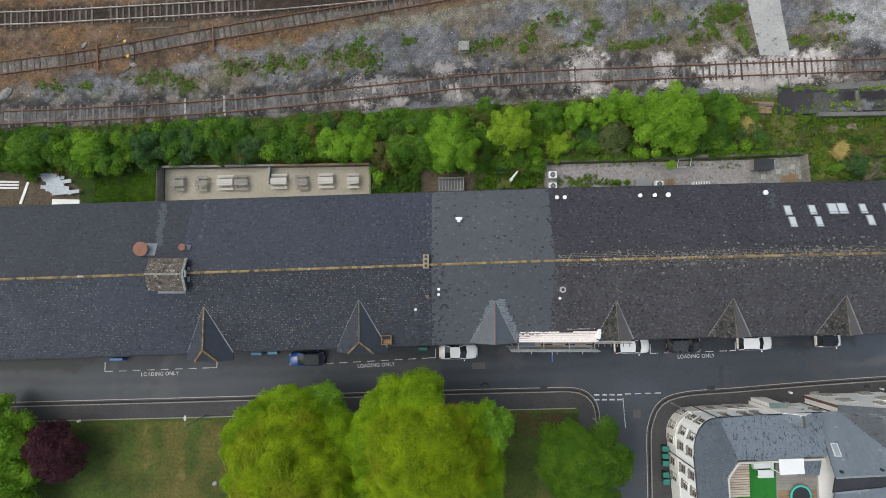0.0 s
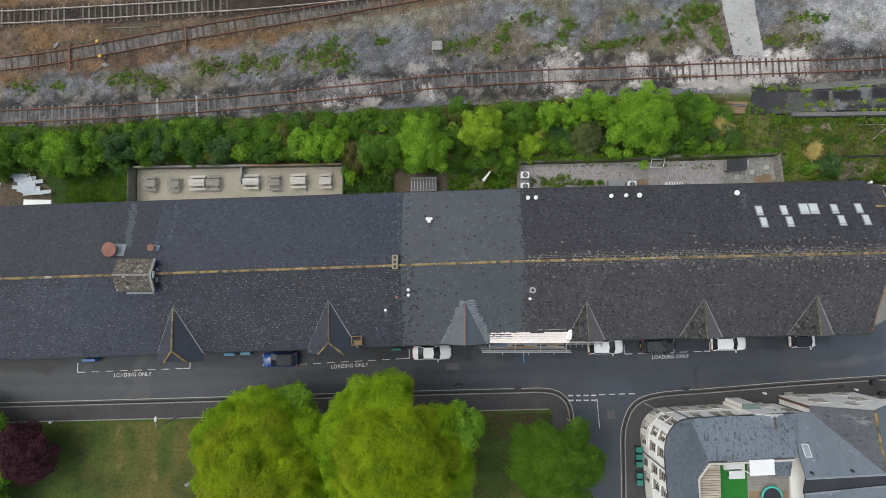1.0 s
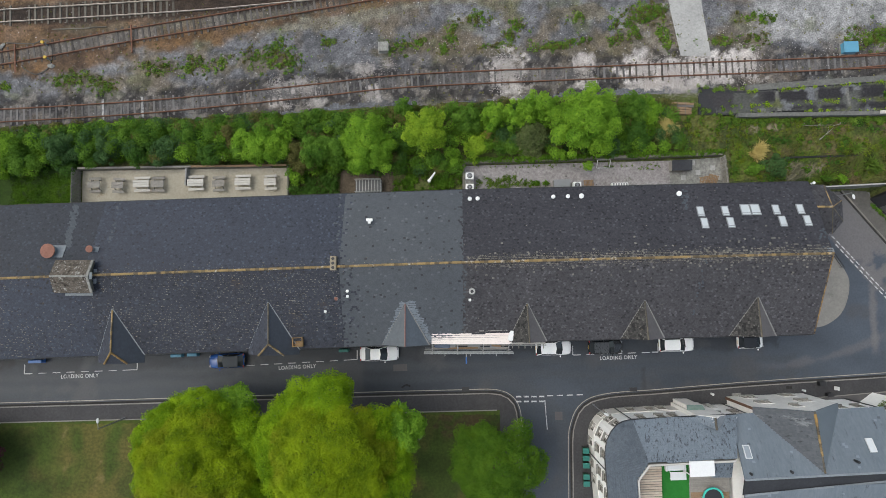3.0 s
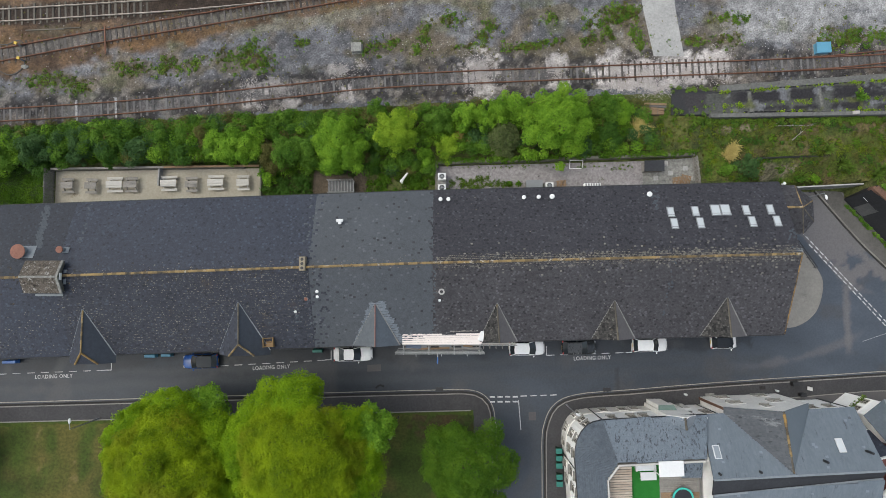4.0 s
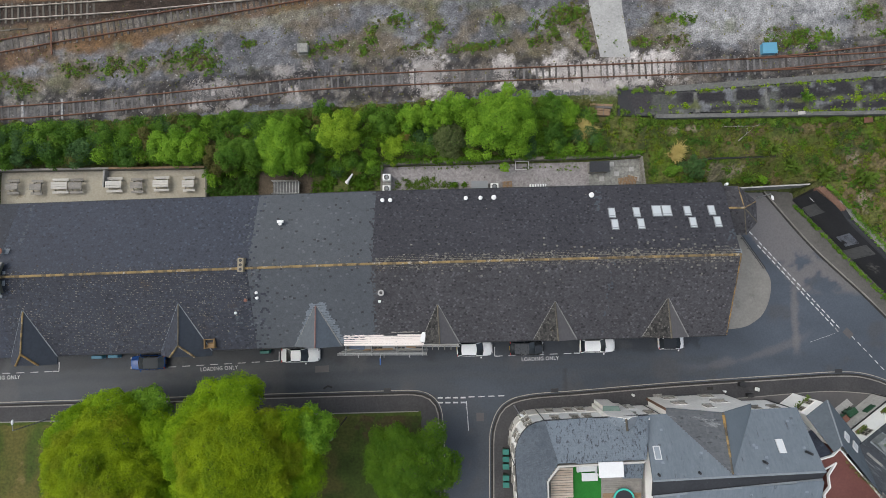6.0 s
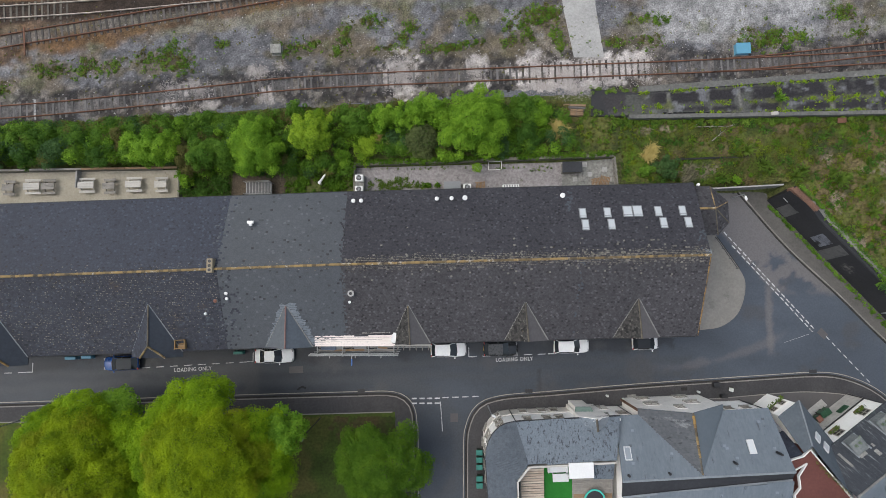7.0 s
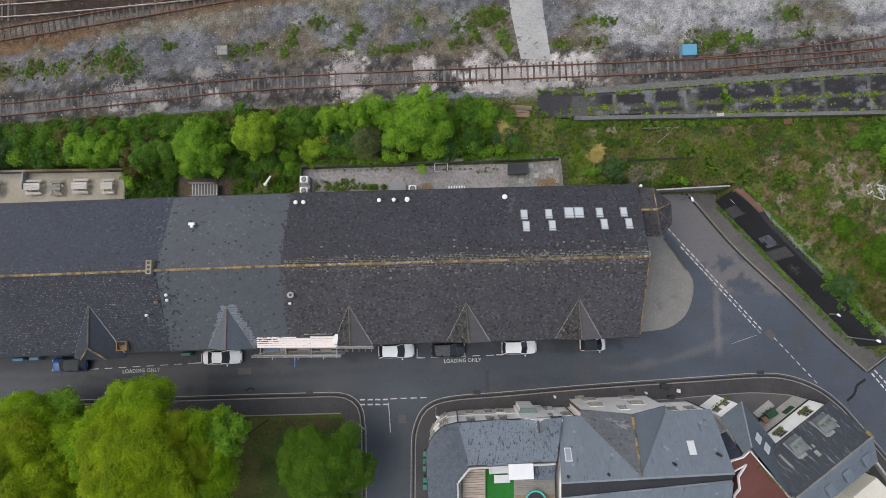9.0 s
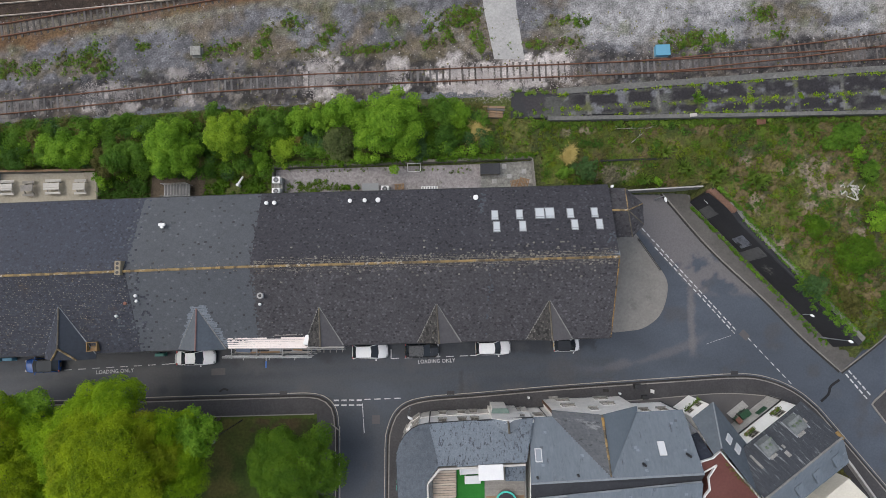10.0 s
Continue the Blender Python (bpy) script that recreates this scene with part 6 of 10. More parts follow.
def picnic_table(x, y, length, pale, turn, label):
    top_m, leg_m = (TIMBER_PALE, TIMBER_PALE) if pale else (TIMBER_GREY, TIMBER_GREY)
    t = thing("picnic_table", label, "picnic table", (x, y, upper(x) + 0.07), turn, "picnic tables on the terrace")
    if pale:
        for i in range(3):
            part("top_board", boxed((0, -0.27 + i * 0.27, 0.75), (length, 0.25, 0.05), 0, 0.008), top_m, t, "pale board top")
    else:
        for i in range(5):
            part("top_plank", boxed((0, -0.3 + i * 0.15, 0.745), (length, 0.135, 0.04), 0, 0.006), top_m, t)
    for sgn in (-1, 1):
        for k in (0, 1):
            part("bench_plank", boxed((0, sgn * (0.66 + k * 0.15), 0.45), (length, 0.135, 0.04), 0, 0.006), top_m, t)
    for ex in (-length / 2 + 0.25, length / 2 - 0.25):
        part("bearer", boxed((ex, 0, 0.4), (0.05, 1.6, 0.1)), leg_m, t)
        part("bearer", boxed((ex, 0, 0.7), (0.05, 0.74, 0.08)), leg_m, t)
        for sgn in (-1, 1):
            bm = bmesh.new()
            rod(bm, (ex, sgn * 0.62, 0), (ex, sgn * 0.22, 0.72), 0.045, seg=4)
            part("leg", bm, leg_m, t)


WEATHERED = "weathered grey plank picnic table on the terrace"
PALE = "pale board-topped picnic table on the terrace"
for x, y, ln, pl, tn in ((-30.6, 12.15, 1.4, False, 2), (-27.9, 12.1, 1.35, False, -2), (-25.2, 12.25, 1.85, True, 1), (-23.35, 12.25, 1.5, False, 1), (-19.0, 12.4, 1.85, True, 1), (-16.4, 12.3, 1.4, False, 3), (-13.6, 12.5, 1.8, True, 1), (-10.45, 12.5, 1.4, True, 2)):
    picnic_table(x, y, ln, pl, tn, PALE if pl else WEATHERED)

yard = thing("service_yard", "stained concrete service yard with mossy paving", "yard", kind="structure")
drape("yard_floor", [(12.0, 10.4), (36.0, 11.0), (36.1, 15.1), (12.0, 14.5)], 0.06, upper, YARD, yard, "stained pinkish-grey concrete")
drape("yard_paving", [(36.0, 11.0), (42.2, 11.2), (42.0, 15.5), (36.1, 15.1)], 0.05, upper, CONCRETE, yard)
for i in range(10):
    for j in range(7):
        ob = part("paving_slab", boxed((36.4 + i * 0.58, 11.35 + j * 0.58, upper(38) + 0.07), (0.56, 0.56, 0.05), 0, 0.008), CONCRETE_PALE if (i * 3 + j * 5) % 7 == 0 else CONCRETE, yard)
yw = smooth_line([(11.9, 14.75), (42.1, 15.75)], 2)
part("yard_wall", ribbon(bmesh.new(), yw, -0.15, 0.2, lambda x: upper(x) - 0.1, lambda x: upper(x) + 0.85), STONE_WALL, yard, "mossy stone wall")
part("yard_wall", boxed((11.9, 12.6, upper(12) + 0.4), (0.25, 4.2, 1.0), 0, 0.02), STONE_WALL, yard)


def air_conditioner(x, y, z, turn=0):
    a = thing("air_conditioner", "white boxed air conditioning unit with a fan grille on top", "air conditioner", (x, y, z), turn, "air conditioning units")
    part("casing", boxed((0, 0, 0.4), (0.9, 0.75, 0.8), 0, 0.03), WHITE_PLASTIC, a)
    part("grille", rodded((0, 0, 0.8), (0, 0, 0.82), 0.3, seg=20), BLACK_METAL, a, "dark fan opening")
    for k in range(4):
        part("blade", boxed((0, 0, 0.83), (0.56, 0.06, 0.012), k * 45), GREY_PLASTIC, a)
    part("foot", boxed((0, 0, -0.05), (0.8, 0.6, 0.1)), BLACK_METAL, a)


air_conditioner(12.55, 13.0, upper(12) + 0.95)
air_conditioner(12.55, 11.7, upper(12) + 0.95)
air_conditioner(24.9, 12.0, upper(25) + 0.5)
plinth = tagged(part("brick_plinth", boxed((12.5, 12.35, upper(12) + 0.45), (1.1, 2.2, 0.8), 0, 0.02), CONCRETE), "concrete plinth under the air conditioning units", "plinth")
plinth = tagged(part("brick_plinth", boxed((24.9, 12.0, upper(25) + 0.24), (1.0, 0.9, 0.4), 0, 0.02), CONCRETE), "low concrete plinth under an air conditioning unit", "plinth")


def store(x, y, w, d, h, turn, roof_m, wall_m, label):
    s = thing("store_shed", label, "shed", (x, y, upper(x) + 0.06), turn)
    part("shed_wall", boxed((0, 0, h / 2), (w - 0.12, d - 0.12, h)), wall_m, s)
    part("shed_roof", slab(bmesh.new(), [(-w / 2, -d / 2, h), (w / 2, -d / 2, h), (w / 2, d / 2, h + 0.18), (-w / 2, d / 2, h + 0.18)], 0.06), roof_m, s)


store(37.0, 14.3, 2.3, 1.2, 1.1, 1, BITUMEN, TIMBER_GREY, "low dark-roofed store shed in the yard")
store(23.2, 12.2, 1.9, 0.95, 0.9, 1, GREY_PLASTIC, CONCRETE, "grey flat-topped metal cabinet by the wall")

goal = thing("tubular_frame", "white tubular metal frame lying in the yard", "metal frame", (28.2, 14.65, upper(28) + 0.1), 1)
for a, b in (((-0.75, -0.42, 0), (0.75, -0.42, 0)), ((0.75, -0.42, 0), (0.75, 0.42, 0.5)), ((0.75, 0.42, 0.5), (-0.75, 0.42, 0.5)), ((-0.75, 0.42, 0.5), (-0.75, -0.42, 0))):
    part("tube", rodded(a, b, 0.035, seg=8), WHITE_PLASTIC, goal)


def pallet(x, y, z, turn, tilt, m, label):
    p = thing("timber_pallet", label, "pallet")
    p.matrix_basis = pose(x, y, z, tilt, 0, turn)
    for i in range(7):
        part("board", boxed((-0.48 + i * 0.16, 0, 0.12), (0.1, 1.0, 0.02)), m, p)
    for j in (-0.45, 0, 0.45):
        part("bearer", boxed((0, j, 0.06), (1.15, 0.09, 0.1)), m, p)


pallet(40.0, 12.7, upper(40) + 0.12, 10, 8, TIMBER_BROWN, "brown timber pallet leaning in the yard")
pallet(41.0, 12.9, upper(40) + 0.1, -14, 5, TIMBER_BROWN, "brown timber pallet lying in the yard")
pallet(26.5, 12.3, upper(26) + 0.1, 4, 0, TIMBER_BROWN, "dark stained pallet beside the wall")
unit = thing("kitchen_vent_unit", "white and grey metal vent housing on the yard floor", "vent housing", (30.0, 12.1, upper(30) + 0.06), 1)
part("housing", boxed((0, 0, 0.3), (1.9, 0.6, 0.6), 0, 0.03), WHITE_PLASTIC, unit)
for i in range(6):
    part("louvre", boxed((-0.75 + i * 0.3, 0, 0.62), (0.16, 0.5, 0.03), 0), GREY_PLASTIC, unit)
for x, w in ((34.6, 1.1), (36.9, 0.9), (39.5, 0.5)):
    tagged(part("parasol_base", boxed((x, 11.95, upper(x) + 0.3), (w, 0.4, 0.5), 1, 0.06), WHITE_PLASTIC), "white plastic box against the rear wall", "box")

cage = thing("steel_stair_landing", "galvanised steel stair landing with handrails behind the building", "stair landing", (0.95, 11.9, upper(1) + 0.05), 1)
part("landing", boxed((0, 0, 0.9), (3.0, 1.5, 0.06)), surface("dark_grating", (0.06, 0.062, 0.064), (0.12, 0.122, 0.125), 6, 60, 0.6, 0.1), cage)
for i in range(9):
    part("grating_bar", boxed((-1.4 + i * 0.35, 0, 0.95), (0.05, 1.5, 0.04)), STEEL, cage)
for x in (-1.45, 0, 1.45):
    for y in (-0.72, 0.72):
        part("post", rodded((x, y, 0), (x, y, 1.95), 0.03, seg=6), STEEL, cage)
for y in (-0.72, 0.72):
    for z in (1.4, 1.95):
        part("handrail", rodded((-1.45, y, z), (1.45, y, z), 0.03, seg=6), STEEL, cage)

for (x, y, dx, dy, h) in ((-15.9, 15.3, 0.5, 0.9, 1.0), (7.9, 12.6, 0.7, 0.9, 0.9)):
    v = thing("bent_flue_pipe", "white bent flue pipe standing among the shrubs", "pipe", (x, y, upper(x)))
    part("riser", rodded((0, 0, 0), (0, 0, h), 0.16, seg=12), WHITE_PLASTIC, v)
    part("elbow", rodded((0, 0, h), (dx, dy, h + 0.35), 0.16, 0.1, seg=12), WHITE_PLASTIC, v)
    part("joint", rodded((0, 0, h - 0.08), (0, 0, h + 0.12), 0.19, seg=12), WHITE_PLASTIC, v)

rng = random.Random(21)
pile = thing("insulation_board", "pale grey-blue insulation boards stacked loosely on soil", "board pile", (-45.0, 12.1, upper(-45)))
for i in range(15):
    part("board", boxed((-0.9 + i * 0.13 + rng.uniform(-0.5, 0.5), 1.1 - i * 0.15, 0.12 + 0.03 * i), (rng.uniform(1.6, 3.4), 0.42, 0.07), rng.uniform(-14, 12), 0.01), surface("foil_board", (0.26, 0.3, 0.34), (0.56, 0.6, 0.65), 6, 50, 0.6, 0.1, vary="object"), pile)
tagged(part("white_board", boxed((-43.8, 10.0, upper(-44) + 0.12), (3.2, 0.7, 0.1), -1, 0.01), WHITE_PLASTIC), "clean white board lying by the eaves", "board")
tagged(part("white_board", boxed((-48.7, 11.1, upper(-48) + 0.1), (0.32, 2.7, 0.08), -17, 0.01), WHITE_PLASTIC), "narrow white board lying on soil", "board")
for i in range(3):
    tagged(part("white_board", boxed((-51.0, 11.7 + i * 0.36, upper(-50) + 0.1), (3.2, 0.22, 0.08), -1, 0.01), WHITE_PLASTIC), "narrow white batten lying on soil", "board")
soil = drape("soil_patch", [(-62, 8.5), (-42.3, 8.8), (-41.6, 9.8), (-42.4, 10.6), (-42.0, 11.5), (-43.1, 12.2), (-44.8, 13.1), (-46.5, 12.8), (-49, 13.6), (-62, 13.8)], 0.045, upper, SOIL)
tagged(soil, "bare brown trampled soil behind the building", "soil", kind="structure")


# ---- yard furniture by the railway ----
def equipment_box(x, y, w, d, h, m, label, top_m):
    e = thing("equipment_cabinet", label, "cabinet", (x, y, upper(x) + 0.03), 2)
    part("cabinet_body", boxed((0, 0, h / 2), (w, d, h), 0, 0.03), m, e)
    part("lid", boxed((0, 0, h + 0.03), (w + 0.1, d + 0.1, 0.06), 0, 0.01), top_m, e)
    part("plinth", boxed((0, 0, 0.04), (w + 0.2, d + 0.2, 0.08)), CONCRETE, e)


equipment_box(2.5, 28.6, 1.1, 1.0, 0.7, CONCRETE, "grey concrete trackside box with a pale lid", CONCRETE)
equipment_box(57.5, 28.5, 1.6, 1.2, 0.7, CYAN_PAINT, "pale blue painted trackside equipment cabinet", CYAN_PAINT)
heap = thing("sleeper_stack", "stack of old broken timber sleepers bound with a strap", "timber stack", (37.4, 21.2, upper(37) + 0.02), -2)
for i in range(5):
    for j in range(3):
        part("old_sleeper", boxed((rng.uniform(-0.2, 0.2), -0.55 + i * 0.28, 0.1 + j * 0.2), (2.6, 0.24, 0.17), rng.uniform(-3, 3), 0.01), rng.choice((SLEEPER_WOOD, TIMBER_BROWN)), heap)
for x in (-0.5, 0.4):
    part("strap", boxed((x, 0, 0.63), (0.06, 1.5, 0.03)), SLEEPER_GREY, heap)


def post_at(name, label, x, y, h, r, m, cap_m=None):
    p = thing(name, label, "post", (x, y, upper(x)))
    part("shaft", rodded((0, 0, 0), (0, 0, h), r, seg=8), m, p)
    if cap_m:
        part("cap", rodded((0, 0, h), (0, 0, h + 0.15), r * 1.8, seg=10), cap_m, p)


post_at("marker_post", "short trackside post with a yellow top", -37.2, 28.9, 0.9, 0.1, GREY_PLASTIC, YELLOW_PAINT)
post_at("marker_post", "short trackside post with a yellow top", -36.8, 27.1, 0.9, 0.1, GREY_PLASTIC, YELLOW_PAINT)
lever = thing("point_rodding", "rusty point rodding and levers across the track", "point rodding", (-40.8, 27.3, upper(-40) + 0.28))
for dx in (0.0, 13.6):
    part("rod", boxed((dx, 0.17 * dx, 0), (0.16, 3.4, 0.1), 4), RAIL_RUST, lever)
for x, y, ln, tn in ((-34.5, 30.9, 4.5, 2), (-31.5, 31.1, 2.5, 3)):
    tagged(part("loose_rail", boxed((x, y, upper(x) + 0.1), (ln, 0.12, 0.12), tn), SLEEPER_GREY), "loose length of old rail beside the track", "rail")
cable = thing("loose_cable", "black cable looping over the ballast", "cable", (0, 0, 0))
line = smooth_line([(-42, 29.2), (-39, 29.1), (-37.4, 29.6), (-36.6, 28.2), (-36.9, 26.3), (-38.2, 25.4), (-39.6, 25.9), (-40.2, 26.6)], 0.3)
part("cable_run", ribbon(bmesh.new(), line, -0.05, 0.05, lambda x: upper(x) + 0.04, lambda x: upper(x) + 0.12), BLACK_METAL, cable)
for x, y, s in ((-51.5, 22.9, 1.3), (-42.5, 28.8, 0.6), (-36.6, 26.4, 0.7)):
    bm = bmesh.new()
    bmesh.ops.create_icosphere(bm, subdivisions=2, radius=0.5)
    for v in bm.verts:
        v.co += noise.noise_vector(v.co * 2.0 + Vector((x, y, 0))) * 0.16
        v.co.z = max(v.co.z * 0.6, -0.1)
    ob = part("concrete_lump", bm, CONCRETE)
    ob.matrix_basis = pose(x, y, upper(x) + 0.12, 0, 0, x * 20) @ Matrix.Diagonal((s * 1.4, s * 0.8, s * 0.7, 1))
    tagged(ob, "broken lump of pale concrete on the ballast", "rubble")


# ---- scaffold on the street front ----
sc = thing("scaffold", "galvanised tube scaffold with a white sheeted roof over the eaves", "scaffold")
SX0, SX1, SYN, SYS = 8.3, 16.7, -5.35, -6.75
for x in (SX0, SX0 + 2.8, SX0 + 5.6, SX1):
    for y in (SYN, SYS):
        part("standard", rodded((x, y, street(x)), (x, y, 7.0 if y == SYS else 7.6), 0.05, seg=8), STEEL, sc)
    part("transom", rodded((x, SYN + 0.2, 6.55), (x, SYS - 0.25, 6.55), 0.05, seg=8), STEEL, sc)
for y, z in ((SYS, 6.7), (SYS, 5.9), (SYS, 4.2), (SYS, 2.2), (SYN, 6.7), (SYS - 0.12, 6.9)):
    part("ledger", rodded((SX0 - 0.9, y, z), (SX1 + 0.5, y, z), 0.05, seg=8), STEEL, sc)
for i in range(3):
    for k in range(3):
        part("scaffold_board", boxed((SX0 + 1.4 + k * 2.8, SYN - 0.35 - i * 0.36, 5.6), (2.75, 0.22, 0.05), 0.3), TIMBER_GREY, sc)
for x, w in ((SX0 + 1.6, 2.0), (SX0 + 4.6, 1.4), (SX0 + 7.0, 1.2)):
    part("tarpaulin", boxed((x, SYN - 0.7, 5.72), (w, 0.6, 0.12), 2, 0.04), GREY_PLASTIC, sc, "folded grey sheet on the boards")
bm = bmesh.new()
n = 60
for i in range(n + 1):
    x = SX0 - 0.1 + (SX1 - SX0 + 0.3) * i / n
    zz = 0.035 if i % 2 else 0.0
    for y, z in ((-4.55, 7.75), (-5.75, 7.3)):
        bm.verts.new((x, y + 0.02 * (i % 3), z + zz))
bm.verts.ensure_lookup_table()
for i in range(n):
    bm.faces.new((bm.verts[2 * i], bm.verts[2 * i + 1], bm.verts[2 * i + 3], bm.verts[2 * i + 2]))
part("sheet_roof", bm, SHEET_WHITE, sc, "white corrugated sheeting")
BATTEN_PALE = surface("batten_pale", (0.62, 0.53, 0.49), (0.84, 0.78, 0.74), 9, 60, 0.8, 0.1, vary="object", spread=0.4)
for k in range(5):
    part("batten", boxed((SX0 + 4.2, -4.7 - k * 0.25, 7.77 - k * 0.093), (8.5, 0.22, 0.05)), BATTEN_PALE, sc, "pale sheeted roof board")
part("plank", boxed((SX0 + 5.0, -4.65, 7.86), (1.5, 0.16, 0.05), 0.5), BITUMEN, sc)
part("plank", boxed((SX0 + 6.9, -4.5, 7.86), (2.6, 0.14, 0.05), 0.5), BITUMEN, sc)
part("plank", boxed((SX0 + 6.6, -4.32, 7.88), (3.0, 0.12, 0.05), 1.2), TIMBER_GREY, sc)
part("debris_sack", boxed((SX1 + 0.15, -4.85, 7.7), (0.6, 1.2, 0.4), -14, 0.12), WHITE_PLASTIC, sc, "white sheet bundled at the end")
for y in (-5.6, -6.0):
    part("walkway_tube", rodded((SX1, y, 6.6), (SX1 + 4.1, y, 6.6), 0.05, seg=8), STEEL, sc)
for k in range(6):
    part("walkway_rung", rodded((SX1 + 0.4 + k * 0.68, -5.35, 6.64), (SX1 + 0.4 + k * 0.68, -6.35, 6.64), 0.045, seg=8), TIMBER_GREY, sc)
part("walkway_board", boxed((SX1 + 2.0, -5.8, 6.67), (4.0, 0.2, 0.04)), TIMBER_PALE, sc)
for x in (SX1 + 1.4, SX1 + 3.9):
    part("standard", rodded((x, -6.0, street(x)), (x, -6.0, 6.9), 0.05, seg=8), STEEL, sc)
part("outrigger_tube", rodded((12.05, SYS + 0.1, 6.3), (12.05, SYS - 1.25, 6.3), 0.05, seg=8), STEEL, sc)
part("tube_sleeve", rodded((12.05, SYS - 0.55, 6.3), (12.05, SYS - 1.3, 6.3), 0.075, seg=10), BLUE_PAINT, sc, "blue plastic tube sleeve")
srng = random.Random(8)
for k in range(9):
    part("loose_board", boxed((SX0 + srng.uniform(0.6, 7.8), SYN - srng.uniform(0.35, 1.1), 5.68 + 0.03 * k), (srng.uniform(0.8, 2.6), 0.2, 0.04), srng.uniform(-6, 6)), srng.choice((TIMBER_BROWN, TIMBER_GREY, TIMBER_PALE)), sc)
part("tarpaulin", boxed((SX0 + 1.1, SYN - 0.75, 5.85), (1.7, 0.55, 0.2), -4, 0.08), paint("tarp_blue", (0.1, 0.13, 0.19), 0.6), sc, "crumpled blue-grey tarpaulin")
for x in (SX0 + 1.4, SX0 + 4.2, SX0 + 7.0):
    part("toe_brace", rodded((x, SYS - 0.1, 6.72), (x, SYS - 0.42, 6.72), 0.04, seg=6), STEEL, sc)
CRATE_TAN = surface("crate_tan", (0.12, 0.08, 0.04), (0.32, 0.21, 0.1), 14, 60, 0.9, 0.2, vary="object", spread=0.6)
crate = thing("roof_crate", "ochre timber-framed crate standing on the eaves", "crate", (-6.1, -5.5, 7.42), 3)
part("crate_floor", boxed((0, 0, 0.2), (1.0, 0.9, 0.06)), TIMBER_BROWN, crate)
for y in (-0.45, 0.45):
    for z in (0.35, 0.65):
        part("crate_rail", boxed((0, y, z), (1.15, 0.08, 0.13)), CRATE_TAN, crate)
for x in (-0.52, 0.52):
    part("crate_side", boxed((x, 0, 0.45), (0.1, 0.9, 0.5)), CRATE_TAN, crate)
    for y in (-0.47, 0.47):
        part("crate_post", boxed((x, y, 0.2), (0.09, 0.09, 1.1)), CRATE_TAN, crate)
for k in range(3):
    part("crate_slat", boxed((0, -0.25 + k * 0.25, 0.28), (0.95, 0.14, 0.05)), CRATE_TAN, crate)


